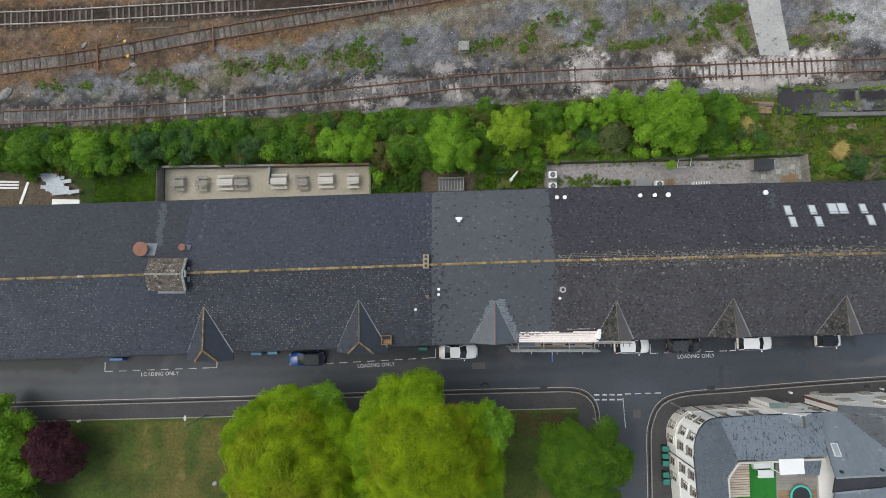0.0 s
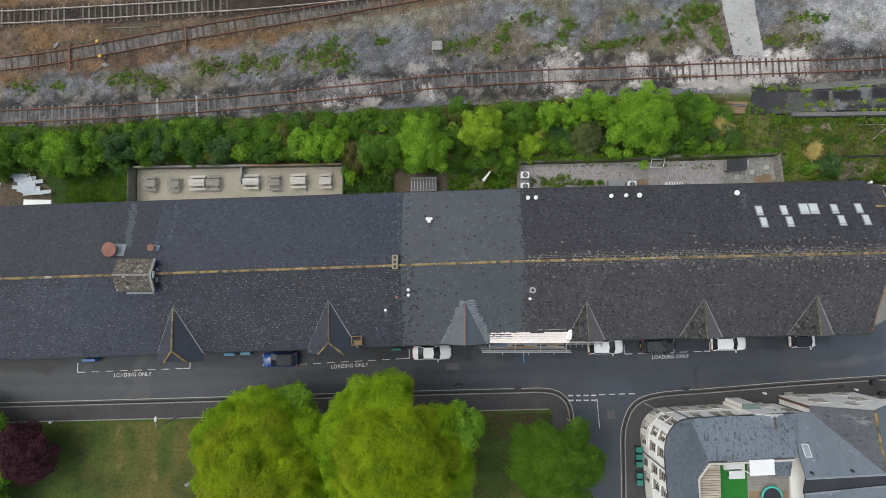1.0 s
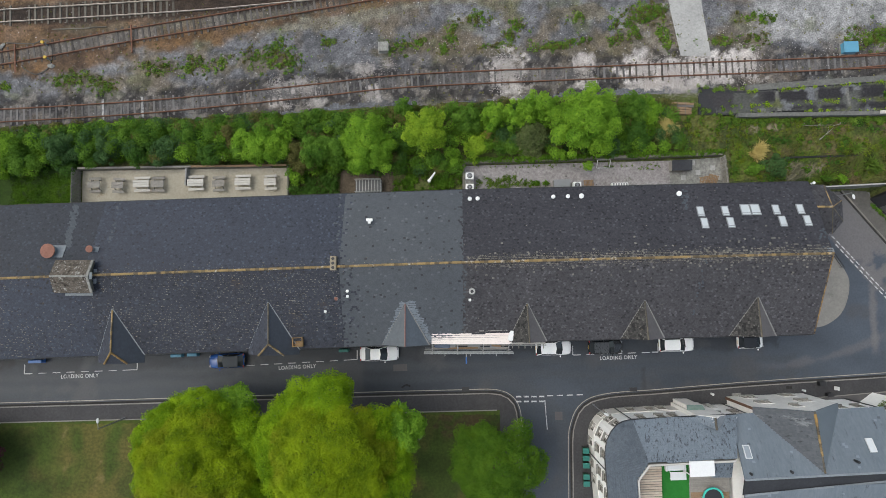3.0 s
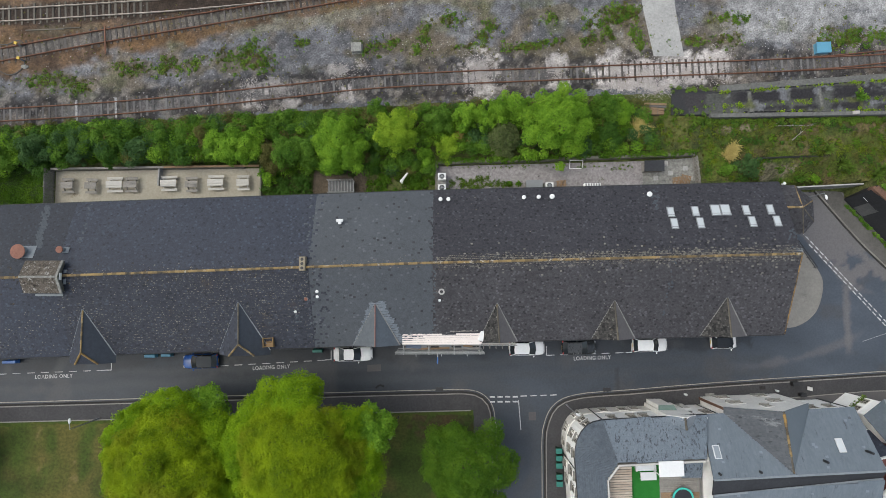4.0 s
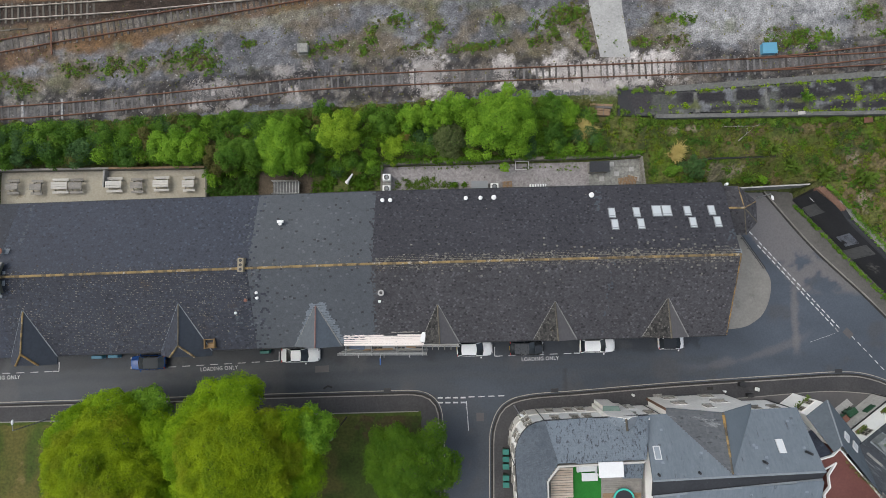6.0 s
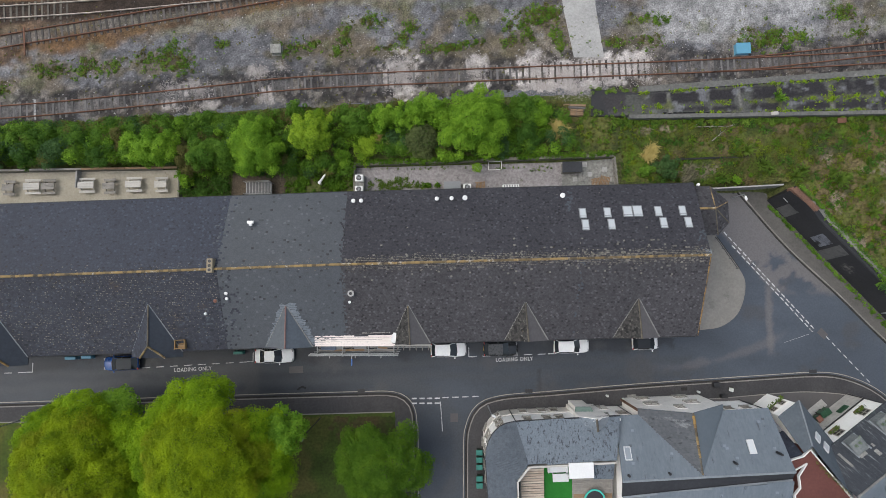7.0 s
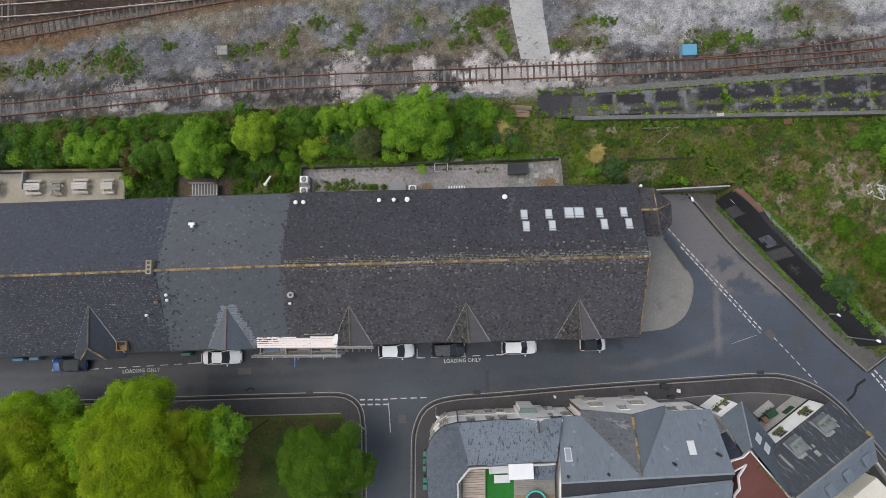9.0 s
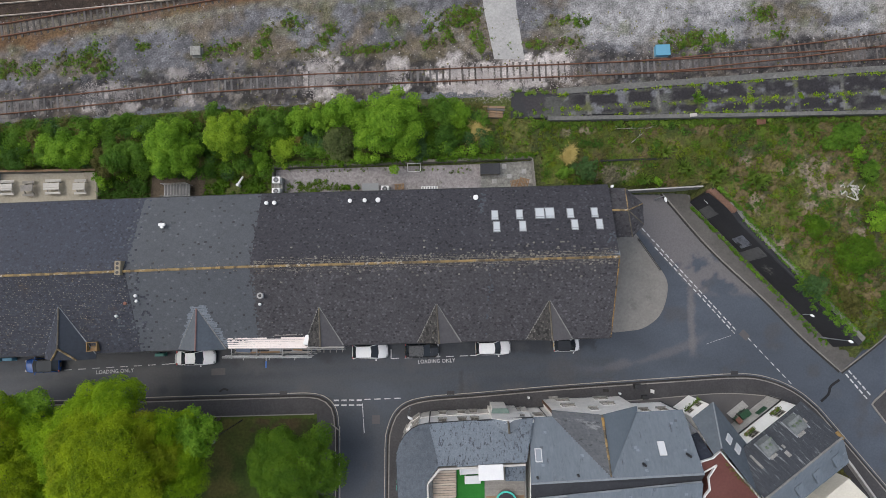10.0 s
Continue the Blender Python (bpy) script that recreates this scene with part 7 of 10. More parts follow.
# ---- parked cars ----
def car(x, y, length, width, height, colour, heading, style, label, roof=None):
    c = thing("car", label, "car", (x, y, street(x) + 0.005), heading, "cars parked along the street")
    body_m = paint("car_paint", colour, 0.25, 0.0, 0.6)
    L, W = length, width
    stations = [(-0.5, 0.66, 0.45, 0.74), (-0.485, 0.82, 0.3, 0.86), (-0.45, 0.93, 0.22, 0.94), (-0.25, 1.0, 0.2, 0.97), (0.0, 1.0, 0.2, 0.95), (0.18, 0.99, 0.2, 0.93), (0.34, 0.96, 0.21, 0.84), (0.44, 0.88, 0.24, 0.74), (0.485, 0.74, 0.3, 0.62), (0.5, 0.58, 0.4, 0.54)]
    if style == "saloon":
        stations[1], stations[2] = (-0.485, 0.88, 0.3, 0.82), (-0.42, 0.95, 0.22, 0.9)
    k = height / 1.48
    bm = bmesh.new()
    rings = []
    for s, w, zb, zt in stations:
        hw = W / 2 * w
        ring = []
        for fy, fz in ((-0.86, 0.0), (-1.0, 0.18), (-1.0, 0.55), (-0.93, 0.86), (-0.78, 1.0), (0, 1.03), (0.78, 1.0), (0.93, 0.86), (1.0, 0.55), (1.0, 0.18), (0.86, 0.0)):
            ring.append(bm.verts.new((s * L, hw * fy, (zb + (zt - zb) * fz) * k)))
        rings.append(ring)
    for a, b in zip(rings, rings[1:]):
        for i in range(11):
            j = (i + 1) % 11
            bm.faces.new((a[i], a[j], b[j], b[i]))
    bm.faces.new(rings[0]), bm.faces.new(rings[-1])
    part("body", bm, body_m, c, smooth=True)
    rear, front_x, back_in, front_in = {"hatch": (-0.47, 0.22, 0.1, 0.19), "saloon": (-0.36, 0.2, 0.15, 0.17), "city": (-0.48, 0.3, 0.1, 0.22), "estate": (-0.485, 0.2, 0.08, 0.18)}[style]
    zb, zt = 0.9 * k, height - 0.05
    base = [(rear * L, -0.45 * W), (front_x * L, -0.45 * W), (front_x * L + 0.12, 0), (front_x * L, 0.45 * W), (rear * L, 0.45 * W), (rear * L - 0.04, 0)]
    top = [((rear + back_in) * L, -0.36 * W), ((front_x - front_in) * L, -0.37 * W), ((front_x - front_in) * L + 0.1, 0), ((front_x - front_in) * L, 0.37 * W), ((rear + back_in) * L, 0.36 * W), ((rear + back_in) * L - 0.05, 0)]
    bm = bmesh.new()
    lo = [bm.verts.new((a, b, zb)) for a, b in base]
    hi = [bm.verts.new((a, b, zt)) for a, b in top]
    bm.faces.new(lo), bm.faces.new(hi)
    for i in range(6):
        j = (i + 1) % 6
        bm.faces.new((lo[i], lo[j], hi[j], hi[i]))
    part("window_glass", bm, CAR_GLASS, c, "dark tinted glass")
    bm = bmesh.new()
    hi0 = [bm.verts.new((a, b, zt - 0.01)) for a, b in top]
    hi1 = [bm.verts.new((a * 0.97 + 0.0, b * 0.9, zt + 0.05)) for a, b in top]
    bm.faces.new(hi0), bm.faces.new(hi1)
    for i in range(6):
        j = (i + 1) % 6
        bm.faces.new((hi0[i], hi0[j], hi1[j], hi1[i]))
    part("roof_panel", bm, roof or body_m, c, smooth=False)
    for i in (0, 1, 3, 4):
        part("pillar", rodded((*base[i], zb), (*top[i], zt + 0.01), 0.05, 0.04, 6), body_m, c)
    for sgn in (-1, 1):
        part("pillar", rodded((-0.08 * L, sgn * 0.455 * W, zb), (-0.09 * L, sgn * 0.37 * W, zt), 0.04, 0.04, 6), BLACK_METAL, c)
        part("wing_mirror", boxed((front_x * L - 0.22, sgn * (W / 2 + 0.09), 0.98 * k), (0.14, 0.2, 0.14), 0, 0.03), body_m, c)
        part("headlight", boxed((0.455 * L, sgn * 0.31 * W, 0.63 * k), (0.26, 0.3, 0.14), -sgn * 22, 0.03), LAMP_GLASS, c, "clear headlight")
        part("tail_light", boxed((-0.478 * L, sgn * 0.39 * W, 0.82 * k), (0.14, 0.26, 0.18), sgn * 14, 0.03), RED_PLASTIC, c, "red tail light")
        for wx in (-0.3, 0.31):
            wh = part("wheel", rodded((wx * L, sgn * (W / 2 - 0.2), 0.32), (wx * L, sgn * (W / 2 - 0.01), 0.32), 0.32, seg=18), RUBBER, c)
            part("rim", rodded((wx * L, sgn * (W / 2 - 0.02), 0.32), (wx * L, sgn * (W / 2 + 0.005), 0.32), 0.2, seg=14), STEEL, wh)
    part("windscreen_wiper", boxed((front_x * L + 0.05, 0.1, 0.96 * k), (0.04, 0.9 * W / 1.8, 0.03), 6), BLACK_METAL, c)
    part("plate_bar", boxed((-0.502 * L, 0, 0.6 * k), (0.02, 0.5, 0.11)), YELLOW_PAINT, c)
    return c


SILVER_ROOF = paint("dark_roof_film", (0.012, 0.02, 0.03), 0.6)
car(-16.35, -8.4, 4.25, 1.76, 1.48, (0.018, 0.075, 0.28), 182, "hatch", "blue hatchback with a dark glass roof parked at the kerb", SILVER_ROOF)
car(1.85, -7.58, 4.65, 1.8, 1.42, (0.92, 0.92, 0.92), 1, "saloon", "white saloon car parked under the eaves", None)
car(22.75, -6.9, 4.3, 1.82, 1.52, (0.92, 0.92, 0.92), 1, "hatch", "white hatchback car parked under the eaves", None)
car(29.0, -6.8, 4.1, 1.78, 1.5, (0.025, 0.027, 0.03), 1, "hatch", "black hatchback car parked in the loading bay", paint("black_roof", (0.05, 0.053, 0.058), 0.3))
car(37.5, -6.5, 4.2, 1.78, 1.5, (0.92, 0.92, 0.92), 1, "estate", "white hatchback with dark rear glass by the wall", None)
car(46.3, -6.18, 3.1, 1.66, 1.5, (0.88, 0.88, 0.88), 1, "city", "tiny white city car with a black roof", paint("black_glass_roof", (0.02, 0.022, 0.025), 0.15))


# ---- street furniture ----
def street_lamp(name, x, y, h, arm, head_m, post_m, label, base_z):
    p = thing(name, label, "street lamp", (x, y, base_z))
    part("base", rodded((0, 0, 0), (0, 0, 0.9), 0.11, 0.09, 10), post_m, p)
    part("column", rodded((0, 0, 0.9), (0, 0, h), 0.065, 0.045, 10), post_m, p)
    ax, ay = arm
    part("arm", rodded((0, 0, h - 0.05), (ax, ay, h + 0.1), 0.04, 0.03, 8), post_m, p)
    d = math.degrees(math.atan2(ay, ax))
    bm = bmesh.new()
    bmesh.ops.create_icosphere(bm, subdivisions=2, radius=0.5)
    ob = part("lantern", bm, head_m, p, smooth=True)
    ob.matrix_basis = pose(ax * 1.25, ay * 1.25, h + 0.1, 0, 0, d) @ Matrix.Diagonal((0.62, 0.32, 0.2, 1))


LANTERN = paint("lantern_grey", (0.6, 0.61, 0.62), 0.4)
street_lamp("street_lamp", -28.5, -15.2, 5.3, (0.0, 0.75), LANTERN, GREY_PLASTIC, "grey street lamp at the edge of the lawn", street(-28) + 0.1)
street_lamp("street_lamp", 7.3, -15.1, 7.6, (-0.2, -0.4), GREY_PLASTIC, BLACK_METAL, "black street lamp at the edge of the lawn", street(7) + 0.1)
street_lamp("street_lamp", 27.5, -13.73, 4.6, (0.22, -0.12), LANTERN, GREY_PLASTIC, "grey street lamp at the corner", street(28) + 0.1)
street_lamp("street_lamp", 77.0, -5.45, 4.7, (0.12, -0.05), paint("lantern_white", (0.85, 0.85, 0.85), 0.4), GREY_PLASTIC, "grey street lamp with a white lantern by the lane", street(76) + 0.1)
# Low white sign on a post, put in with the lamp's shape.
street_lamp("street_lamp", 74.85, -2.65, 1.5, (0.2, -0.08), paint("lantern_white", (0.85, 0.85, 0.85), 0.4), GREY_PLASTIC, "low white sign on a grey post by the wall", street(73) + 0.1)
street_lamp("street_lamp", 57.6, 11.4, 3.0, (0.1, -0.4), paint("lantern_white", (0.85, 0.85, 0.85), 0.4), GREY_PLASTIC, "white lamp at the head of the lane", street(57))


def bollard(x, y, h, r, m, label):
    b = thing("bollard", label, "bollard", (x, y, street(x) + 0.1))
    part("shaft", rodded((0, 0, 0), (0, 0, h), r, seg=10), m, b)
    part("cap", rodded((0, 0, h), (0, 0, h + 0.07), r * 1.2, r * 0.5, 10), m, b)


bollard(-43.3, -15.7, 0.5, 0.14, WHITE_PLASTIC, "short white post at the lawn edge")
bollard(41.7, -12.45, 0.5, 0.13, WHITE_PLASTIC, "short white post on the footway")
bollard(52.6, -12.0, 0.5, 0.12, LANTERN, "short grey post on the footway")
for x, y, tn in ((-21, -12.95, 2), (12.2, -12.15, 1), (32.4, -12.2, 2), (66.5, -9.9, 1)):
    ob = tagged(part("drain_grate", boxed((x, y + 0.25, street(x) + 0.014), (0.9, 0.45, 0.02), tn), BLACK_METAL), "black iron drain grate in the channel", "drain")
for x, y, sx, sy in ((51.0, -11.7, 0.7, 0.4), (56.5, -11.6, 0.6, 0.4)):
    tagged(part("manhole_cover", boxed((x, y, street(x) + 0.115), (sx, sy, 0.02), 3), GUTTER), "dark iron cover in the footway", "manhole cover")
tagged(part("manhole_cover", boxed((44.7, -12.6, street(44) + 0.115), (1.1, 0.5, 0.02), 3), CONCRETE), "pale cover let into the footway", "manhole cover")


def wheelie_bin(x, y, m, lid_m, turn, label, z):
    b = thing("wheelie_bin", label, "wheelie bin", (x, y, z), turn, "wheelie bins by the corner building")
    bm = bmesh.new()
    lo = [bm.verts.new(p) for p in ((-0.22, -0.24, 0.06), (0.22, -0.24, 0.06), (0.22, 0.24, 0.06), (-0.22, 0.24, 0.06))]
    hi = [bm.verts.new(p) for p in ((-0.29, -0.33, 1.0), (0.29, -0.33, 1.0), (0.29, 0.33, 1.0), (-0.29, 0.33, 1.0))]
    bm.faces.new(lo), bm.faces.new(hi)
    for i in range(4):
        bm.faces.new((lo[i], lo[(i + 1) % 4], hi[(i + 1) % 4], hi[i]))
    part("bin_body", bm, m, b)
    part("lid", boxed((0, 0.02, 1.04), (0.62, 0.74, 0.08), 0, 0.03), lid_m, b)
    part("handle", rodded((-0.25, 0.4, 0.98), (0.25, 0.4, 0.98), 0.03, seg=8), m, b)
    for sx in (-0.26, 0.26):
        part("wheel", rodded((sx - 0.03, 0.22, 0.1), (sx + 0.03, 0.22, 0.1), 0.1, seg=12), RUBBER, b)


for y, lid in ((-18.9, TEAL_PLASTIC), (-19.75, TEAL_PLASTIC), (-20.6, TEAL_PLASTIC), (-21.9, TEAL_PLASTIC), (-22.7, TEAL_PLASTIC)):
    wheelie_bin(26.35, y, GREEN_PLASTIC, lid, 90, "teal wheelie bin beside the white corner wall", street(26) + 0.11)
for x, y, m, tn, nm, w in ((-38.9, -8.4, BLUE_PAINT, 1, "bright blue plastic barrier by the wall", 1.6), (-2.4, -7.2, TEAL_PLASTIC, 1, "teal plastic grit box by the wall", 1.15), (-22.3, -7.75, CYAN_PAINT, 1, "pale blue plastic barrier by the wall", 1.3), (-20.4, -7.65, CYAN_PAINT, 1, "pale blue plastic barrier by the wall", 1.2)):
    b = thing("street_barrier", nm, "barrier", (x, y, street(x)), tn)
    part("panel", boxed((0, 0, 0.55), (w, 0.36, 0.8), 0, 0.05), m, b)
    for sx in (-0.4, 0.4):
        part("foot", boxed((sx * w, 0, 0.08), (0.12, 0.5, 0.16), 0, 0.02), m, b)


# ---- trees, shrubs, weeds ----
def leaf_cloud(clumps, per_m2, size, seed, inner=0.35, droop=0.35, cull=False):
    """Leaves over lumpy clumps (x, y, z, rx, rz): points near each clump's skin, turned roughly outward, with some deeper in."""
    rng = np.random.RandomState(seed)
    allv = []
    hub, rad = np.array([c[:3] for c in clumps]), np.array([(c[3], c[3], c[4]) for c in clumps])
    for own, (cx, cy, cz, r, rz) in enumerate(clumps):
        n = max(12, int(per_m2 * 4 * math.pi * r * (r + rz) / 2 * 0.7))
        d = rng.normal(size=(n, 3))
        d /= np.linalg.norm(d, axis=1)[:, None]
        d[:, 2] = np.where(d[:, 2] < -0.45, -d[:, 2], d[:, 2])
        depth = np.where(rng.rand(n) < inner, rng.uniform(0.5, 0.9, n), rng.uniform(0.86, 1.1, n))
        lump = 1 + 0.13 * np.sin(d[:, 0] * 5 + seed) * np.cos(d[:, 1] * 6 + cx) + 0.08 * np.sin(d[:, 2] * 9 + cy)
        p = d * (depth * lump)[:, None] * np.array([r, r, rz]) + np.array([cx, cy, cz])
        if cull:
            deep = (((p[:, None, :] - hub) / rad) ** 2).sum(axis=2)
            deep[:, own] = 9
            free = (deep > 0.55).all(axis=1)
            p, d, n = p[free], d[free], int(free.sum())
            if not n:
                continue
        nrm = d + rng.normal(scale=0.55, size=(n, 3)) + np.array([0, 0, droop])
        nrm /= np.linalg.norm(nrm, axis=1)[:, None]
        t = np.cross(nrm, rng.normal(size=(n, 3)))
        t /= np.linalg.norm(t, axis=1)[:, None] + 1e-9
        b = np.cross(nrm, t)
        s = size * rng.uniform(0.55, 1.25, n)
        t, b = t * s[:, None], b * (s * 0.62)[:, None]
        quad = np.stack([p - t, p + b * 0.9 - t * 0.1, p + t, p - b * 0.9 + t * 0.1], axis=1)
        allv.append(quad.reshape(-1, 3))
    v = np.concatenate(allv)
    f = np.arange(len(v)).reshape(-1, 4)
    return v, f


def leaf_mesh(name, clumps, per_m2, size, material, seed, parent=None, label="", **more):
    v, f = leaf_cloud(clumps, per_m2, size, seed, **more)
    return raw(name, v.tolist(), f.tolist(), material, parent, label)


def plant(name, label, category, x, y, base, top, r, material, seed, leaf=0.26, per_m2=22, lumps=10, group="", flat=0.8, trunk_r=None, lobe=(0.2, 0.38), edge=None, uneven=0.16):
    """A tree or bush: a tapered stem, limbs out to each clump, and a crown of leaves with an uneven outline."""
    rng = random.Random(seed)
    t = thing(name, label, category, (x, y, base), 0, group)
    h = top - base
    zc = h - r * flat
    lumps = int(lumps * 1.7)
    clumps = [(0, 0, max(0.3 * h, zc), r * 0.5, r * 0.5 * flat)]
    long, lie = rng.uniform(1.0, 1.0 + uneven), rng.uniform(0, 3.1416)
    for i in range(lumps):
        a = i * 2.39996 + rng.uniform(-0.4, 0.4)
        k = math.sqrt((i + 0.5) / lumps)
        rr = r * rng.uniform(*lobe)
        rad = (r - rr * 0.8) * k * rng.uniform(1 - 0.8 * uneven, 1 + 0.9 * uneven) * (1 + (long - 1) * math.cos(2 * (a - lie)))
        rr *= 1.12 - 0.35 * k * rng.random()
        z = max(rr * 0.6, zc + r * flat * 0.55 * math.sqrt(max(0.0, 1 - k * k)) - 0.25 * r * k + rng.uniform(-0.8, 0.8) * uneven * r)
        clumps.append((rad * math.cos(a), rad * math.sin(a), z, rr, rr * rng.uniform(0.75, 1.0)))
    tr = trunk_r or max(0.05, h * 0.025)
    bm = rodded((0, 0, -0.1), (0, 0, max(0.4, zc)), tr, tr * 0.5, 9)
    for cx, cy, cz, rr, _ in clumps[1::2]:
        rod(bm, (0, 0, max(0.2, zc * 0.55)), (cx * 0.85, cy * 0.85, cz), tr * 0.4, tr * 0.1, 5)
    part("trunk", bm, BARK, t)
    if edge:
        far = [c for c in clumps if math.hypot(c[0], c[1]) > 0.66 * r]
        leaf_mesh("outer_crown", far, per_m2, leaf, edge, seed + 50, t, "fresher green outer leaves", cull=True)
        clumps = [c for c in clumps if c not in far]
    leaf_mesh("crown", clumps, per_m2, leaf, material, seed, t, cull=True)
    return t


plant("tree", "broad lime-green tree in full spring leaf on the lawn", "tree", -16.1, -18.2, street(-16), 14.3, 8.1, LEAF_LIME, 201, 0.095, 165, 84, flat=0.75, trunk_r=0.35, lobe=(0.1, 0.24), edge=LEAF_LIME_EDGE, uneven=0.1)
plant("tree", "tall broad lime-green tree in full spring leaf", "tree", -2.0, -17.6, street(-2), 17.2, 8.7, LEAF_LIME, 202, 0.095, 165, 92, flat=0.85, trunk_r=0.4, lobe=(0.1, 0.24), edge=LEAF_LIME_EDGE, uneven=0.1)
plant("tree", "smaller fresh green tree leaning over the footway", "tree", -13.3, -13.3, street(-13), 9.0, 3.1, LEAF_BRIGHT, 203, 0.14, 90, 14, trunk_r=0.15)
plant("tree", "fresh green tree in front of the lime", "tree", -19.6, -14.2, street(-19), 9.0, 2.9, LEAF_BRIGHT, 209, 0.14, 90, 14, trunk_r=0.15)
plant("tree", "fresh green tree beside the larger lime", "tree", 4.6, -14.9, street(5), 10.5, 3.2, LEAF_BRIGHT, 204, 0.14, 90, 14, trunk_r=0.2)
plant("tree", "rounded fresh green tree at the street corner", "tree", 15.5, -19.0, street(15), 10.3, 5.2, LEAF_FRESH, 205, 0.1, 150, 40, flat=0.8, trunk_r=0.25, lobe=(0.15, 0.3))
plant("tree", "dark purple copper-leaved tree on the lawn", "tree", -43.8, -18.3, street(-44), 6.8, 3.6, LEAF_COPPER, 206, 0.13, 100, 22, flat=0.8, trunk_r=0.2)
plant("tree", "bright green tree at the edge of the park", "tree", -50.0, -16.6, street(-50), 7.0, 4.2, LEAF_BRIGHT, 207, 0.14, 90, 20, trunk_r=0.22)
plant("tree", "bright green tree at the edge of the park", "tree", -49.2, -22.7, street(-49), 7.0, 4.3, LEAF_BRIGHT, 208, 0.14, 90, 20, trunk_r=0.22)

TREES_A = [(-47.4, 15.1, 3.1, 2.7, LEAF_MID), (-40.4, 15.3, 3.0, 2.3, LEAF_BRIGHT), (-36.4, 16.8, 2.2, 1.4, LEAF_MID), (-36.8, 14.6, 2.2, 1.3, LEAF_MID), (-33.7, 16.0, 2.8, 1.7, LEAF_BLUE), (-30.9, 15.4, 2.7, 1.4, LEAF_MID),
           (-28.5, 16.2, 2.8, 1.8, LEAF_BLUE), (-26.7, 17.7, 2.2, 1.4, LEAF_MID), (-25.1, 15.3, 2.8, 1.5, LEAF_DARK), (-22.1, 15.9, 2.8, 1.8, LEAF_BLUE), (-24.4, 17.2, 2.1, 1.3, LEAF_MID), (-17.3, 15.6, 2.7, 1.4, LEAF_DARK), (-12.4, 16.0, 3.4, 1.9, LEAF_BRIGHT)]
TREES_B = [(-9.6, 16.2, 3.9, 2.1, LEAF_BRIGHT), (-15.2, 17.2, 2.3, 1.6, LEAF_OLIVE), (-6.7, 14.9, 3.3, 1.8, LEAF_OLIVE), (-7.4, 12.9, 2.1, 1.0, LEAF_BRIGHT), (-4.2, 15.6, 4.2, 2.1, LEAF_MID), (-2.3, 15.0, 3.2, 1.4, LEAF_MID), (1.0, 16.2, 4.9, 3.3, LEAF_BRIGHT),
           (7.5, 17.5, 5.6, 2.7, LEAF_SPRING), (8.7, 14.9, 2.1, 1.3, LEAF_MID), (10.4, 15.6, 2.1, 1.1, LEAF_BRIGHT), (12.3, 19.7, 2.8, 1.7, LEAF_MID), (15.2, 19.9, 3.2, 1.6, LEAF_BRIGHT), (17.4, 19.5, 3.2, 1.3, LEAF_BRIGHT)]
TREES_C = [(20.9, 20.8, 3.6, 1.8, LEAF_BRIGHT), (19.0, 20.4, 3.2, 1.4, LEAF_BRIGHT), (13.2, 16.6, 2.2, 1.5, LEAF_SPRING), (19.5, 17.6, 2.5, 2.3, LEAF_SAGE), (25.7, 18.6, 5.7, 4.2, LEAF_BRIGHT), (31.6, 20.9, 3.1, 1.7, LEAF_MID), (33.5, 20.7, 2.7, 1.5, LEAF_BRIGHT), (31.7, 18.1, 2.3, 1.7, LEAF_DARK),
           (28.9, 16.6, 2.2, 1.3, LEAF_BLUE), (5.0, 20.9, 1.9, 1.3, LEAF_MID), (-5.5, 20.0, 1.6, 1.2, LEAF_MID), (-11.4, 18.7, 1.7, 1.4, LEAF_OLIVE), (4.3, 16.9, 1.9, 1.3, LEAF_DARK)]
TREES_D = [(48.2, 14.4, 1.6, 1.5, LEAF_BLUE), (74.4, 7.6, 1.5, 1.5, LEAF_FRESH), (78.6, 4.2, 2.8, 2.3, LEAF_FRESH), (73.7, 0.7, 2.0, 1.5, LEAF_BLUE), (78.5, 18.3, 2.0, 1.7, LEAF_MID), (76.2, 17.2, 1.1, 0.9, LEAF_MID), (81.0, 14.1, 1.7, 1.4, LEAF_MID),
           (79.8, 16.0, 1.1, 0.9, LEAF_BRIGHT), (78.0, -1.2, 1.4, 1.2, LEAF_OLIVE), (81.8, 8.2, 1.5, 1.5, LEAF_BRIGHT), (55.5, 13.3, 0.8, 0.6, LEAF_MID), (57.2, 13.4, 0.9, 0.7, LEAF_BRIGHT), (45.7, 14.0, 0.9, 0.9, LEAF_MID), (82.6, -1.5, 1.4, 1.3, LEAF_MID)]
KIND = {LEAF_SAGE.name: "grey-green thinly leaved", LEAF_MID.name: "mid-green leafy", LEAF_BRIGHT.name: "fresh bright green", LEAF_BLUE.name: "dull blue-green", LEAF_DARK.name: "dense dark green", LEAF_FRESH.name: "lush green", LEAF_OLIVE.name: "olive-brown thinly leaved", LEAF_SPRING.name: "yellow-green spring-leaved"}
seed = 300
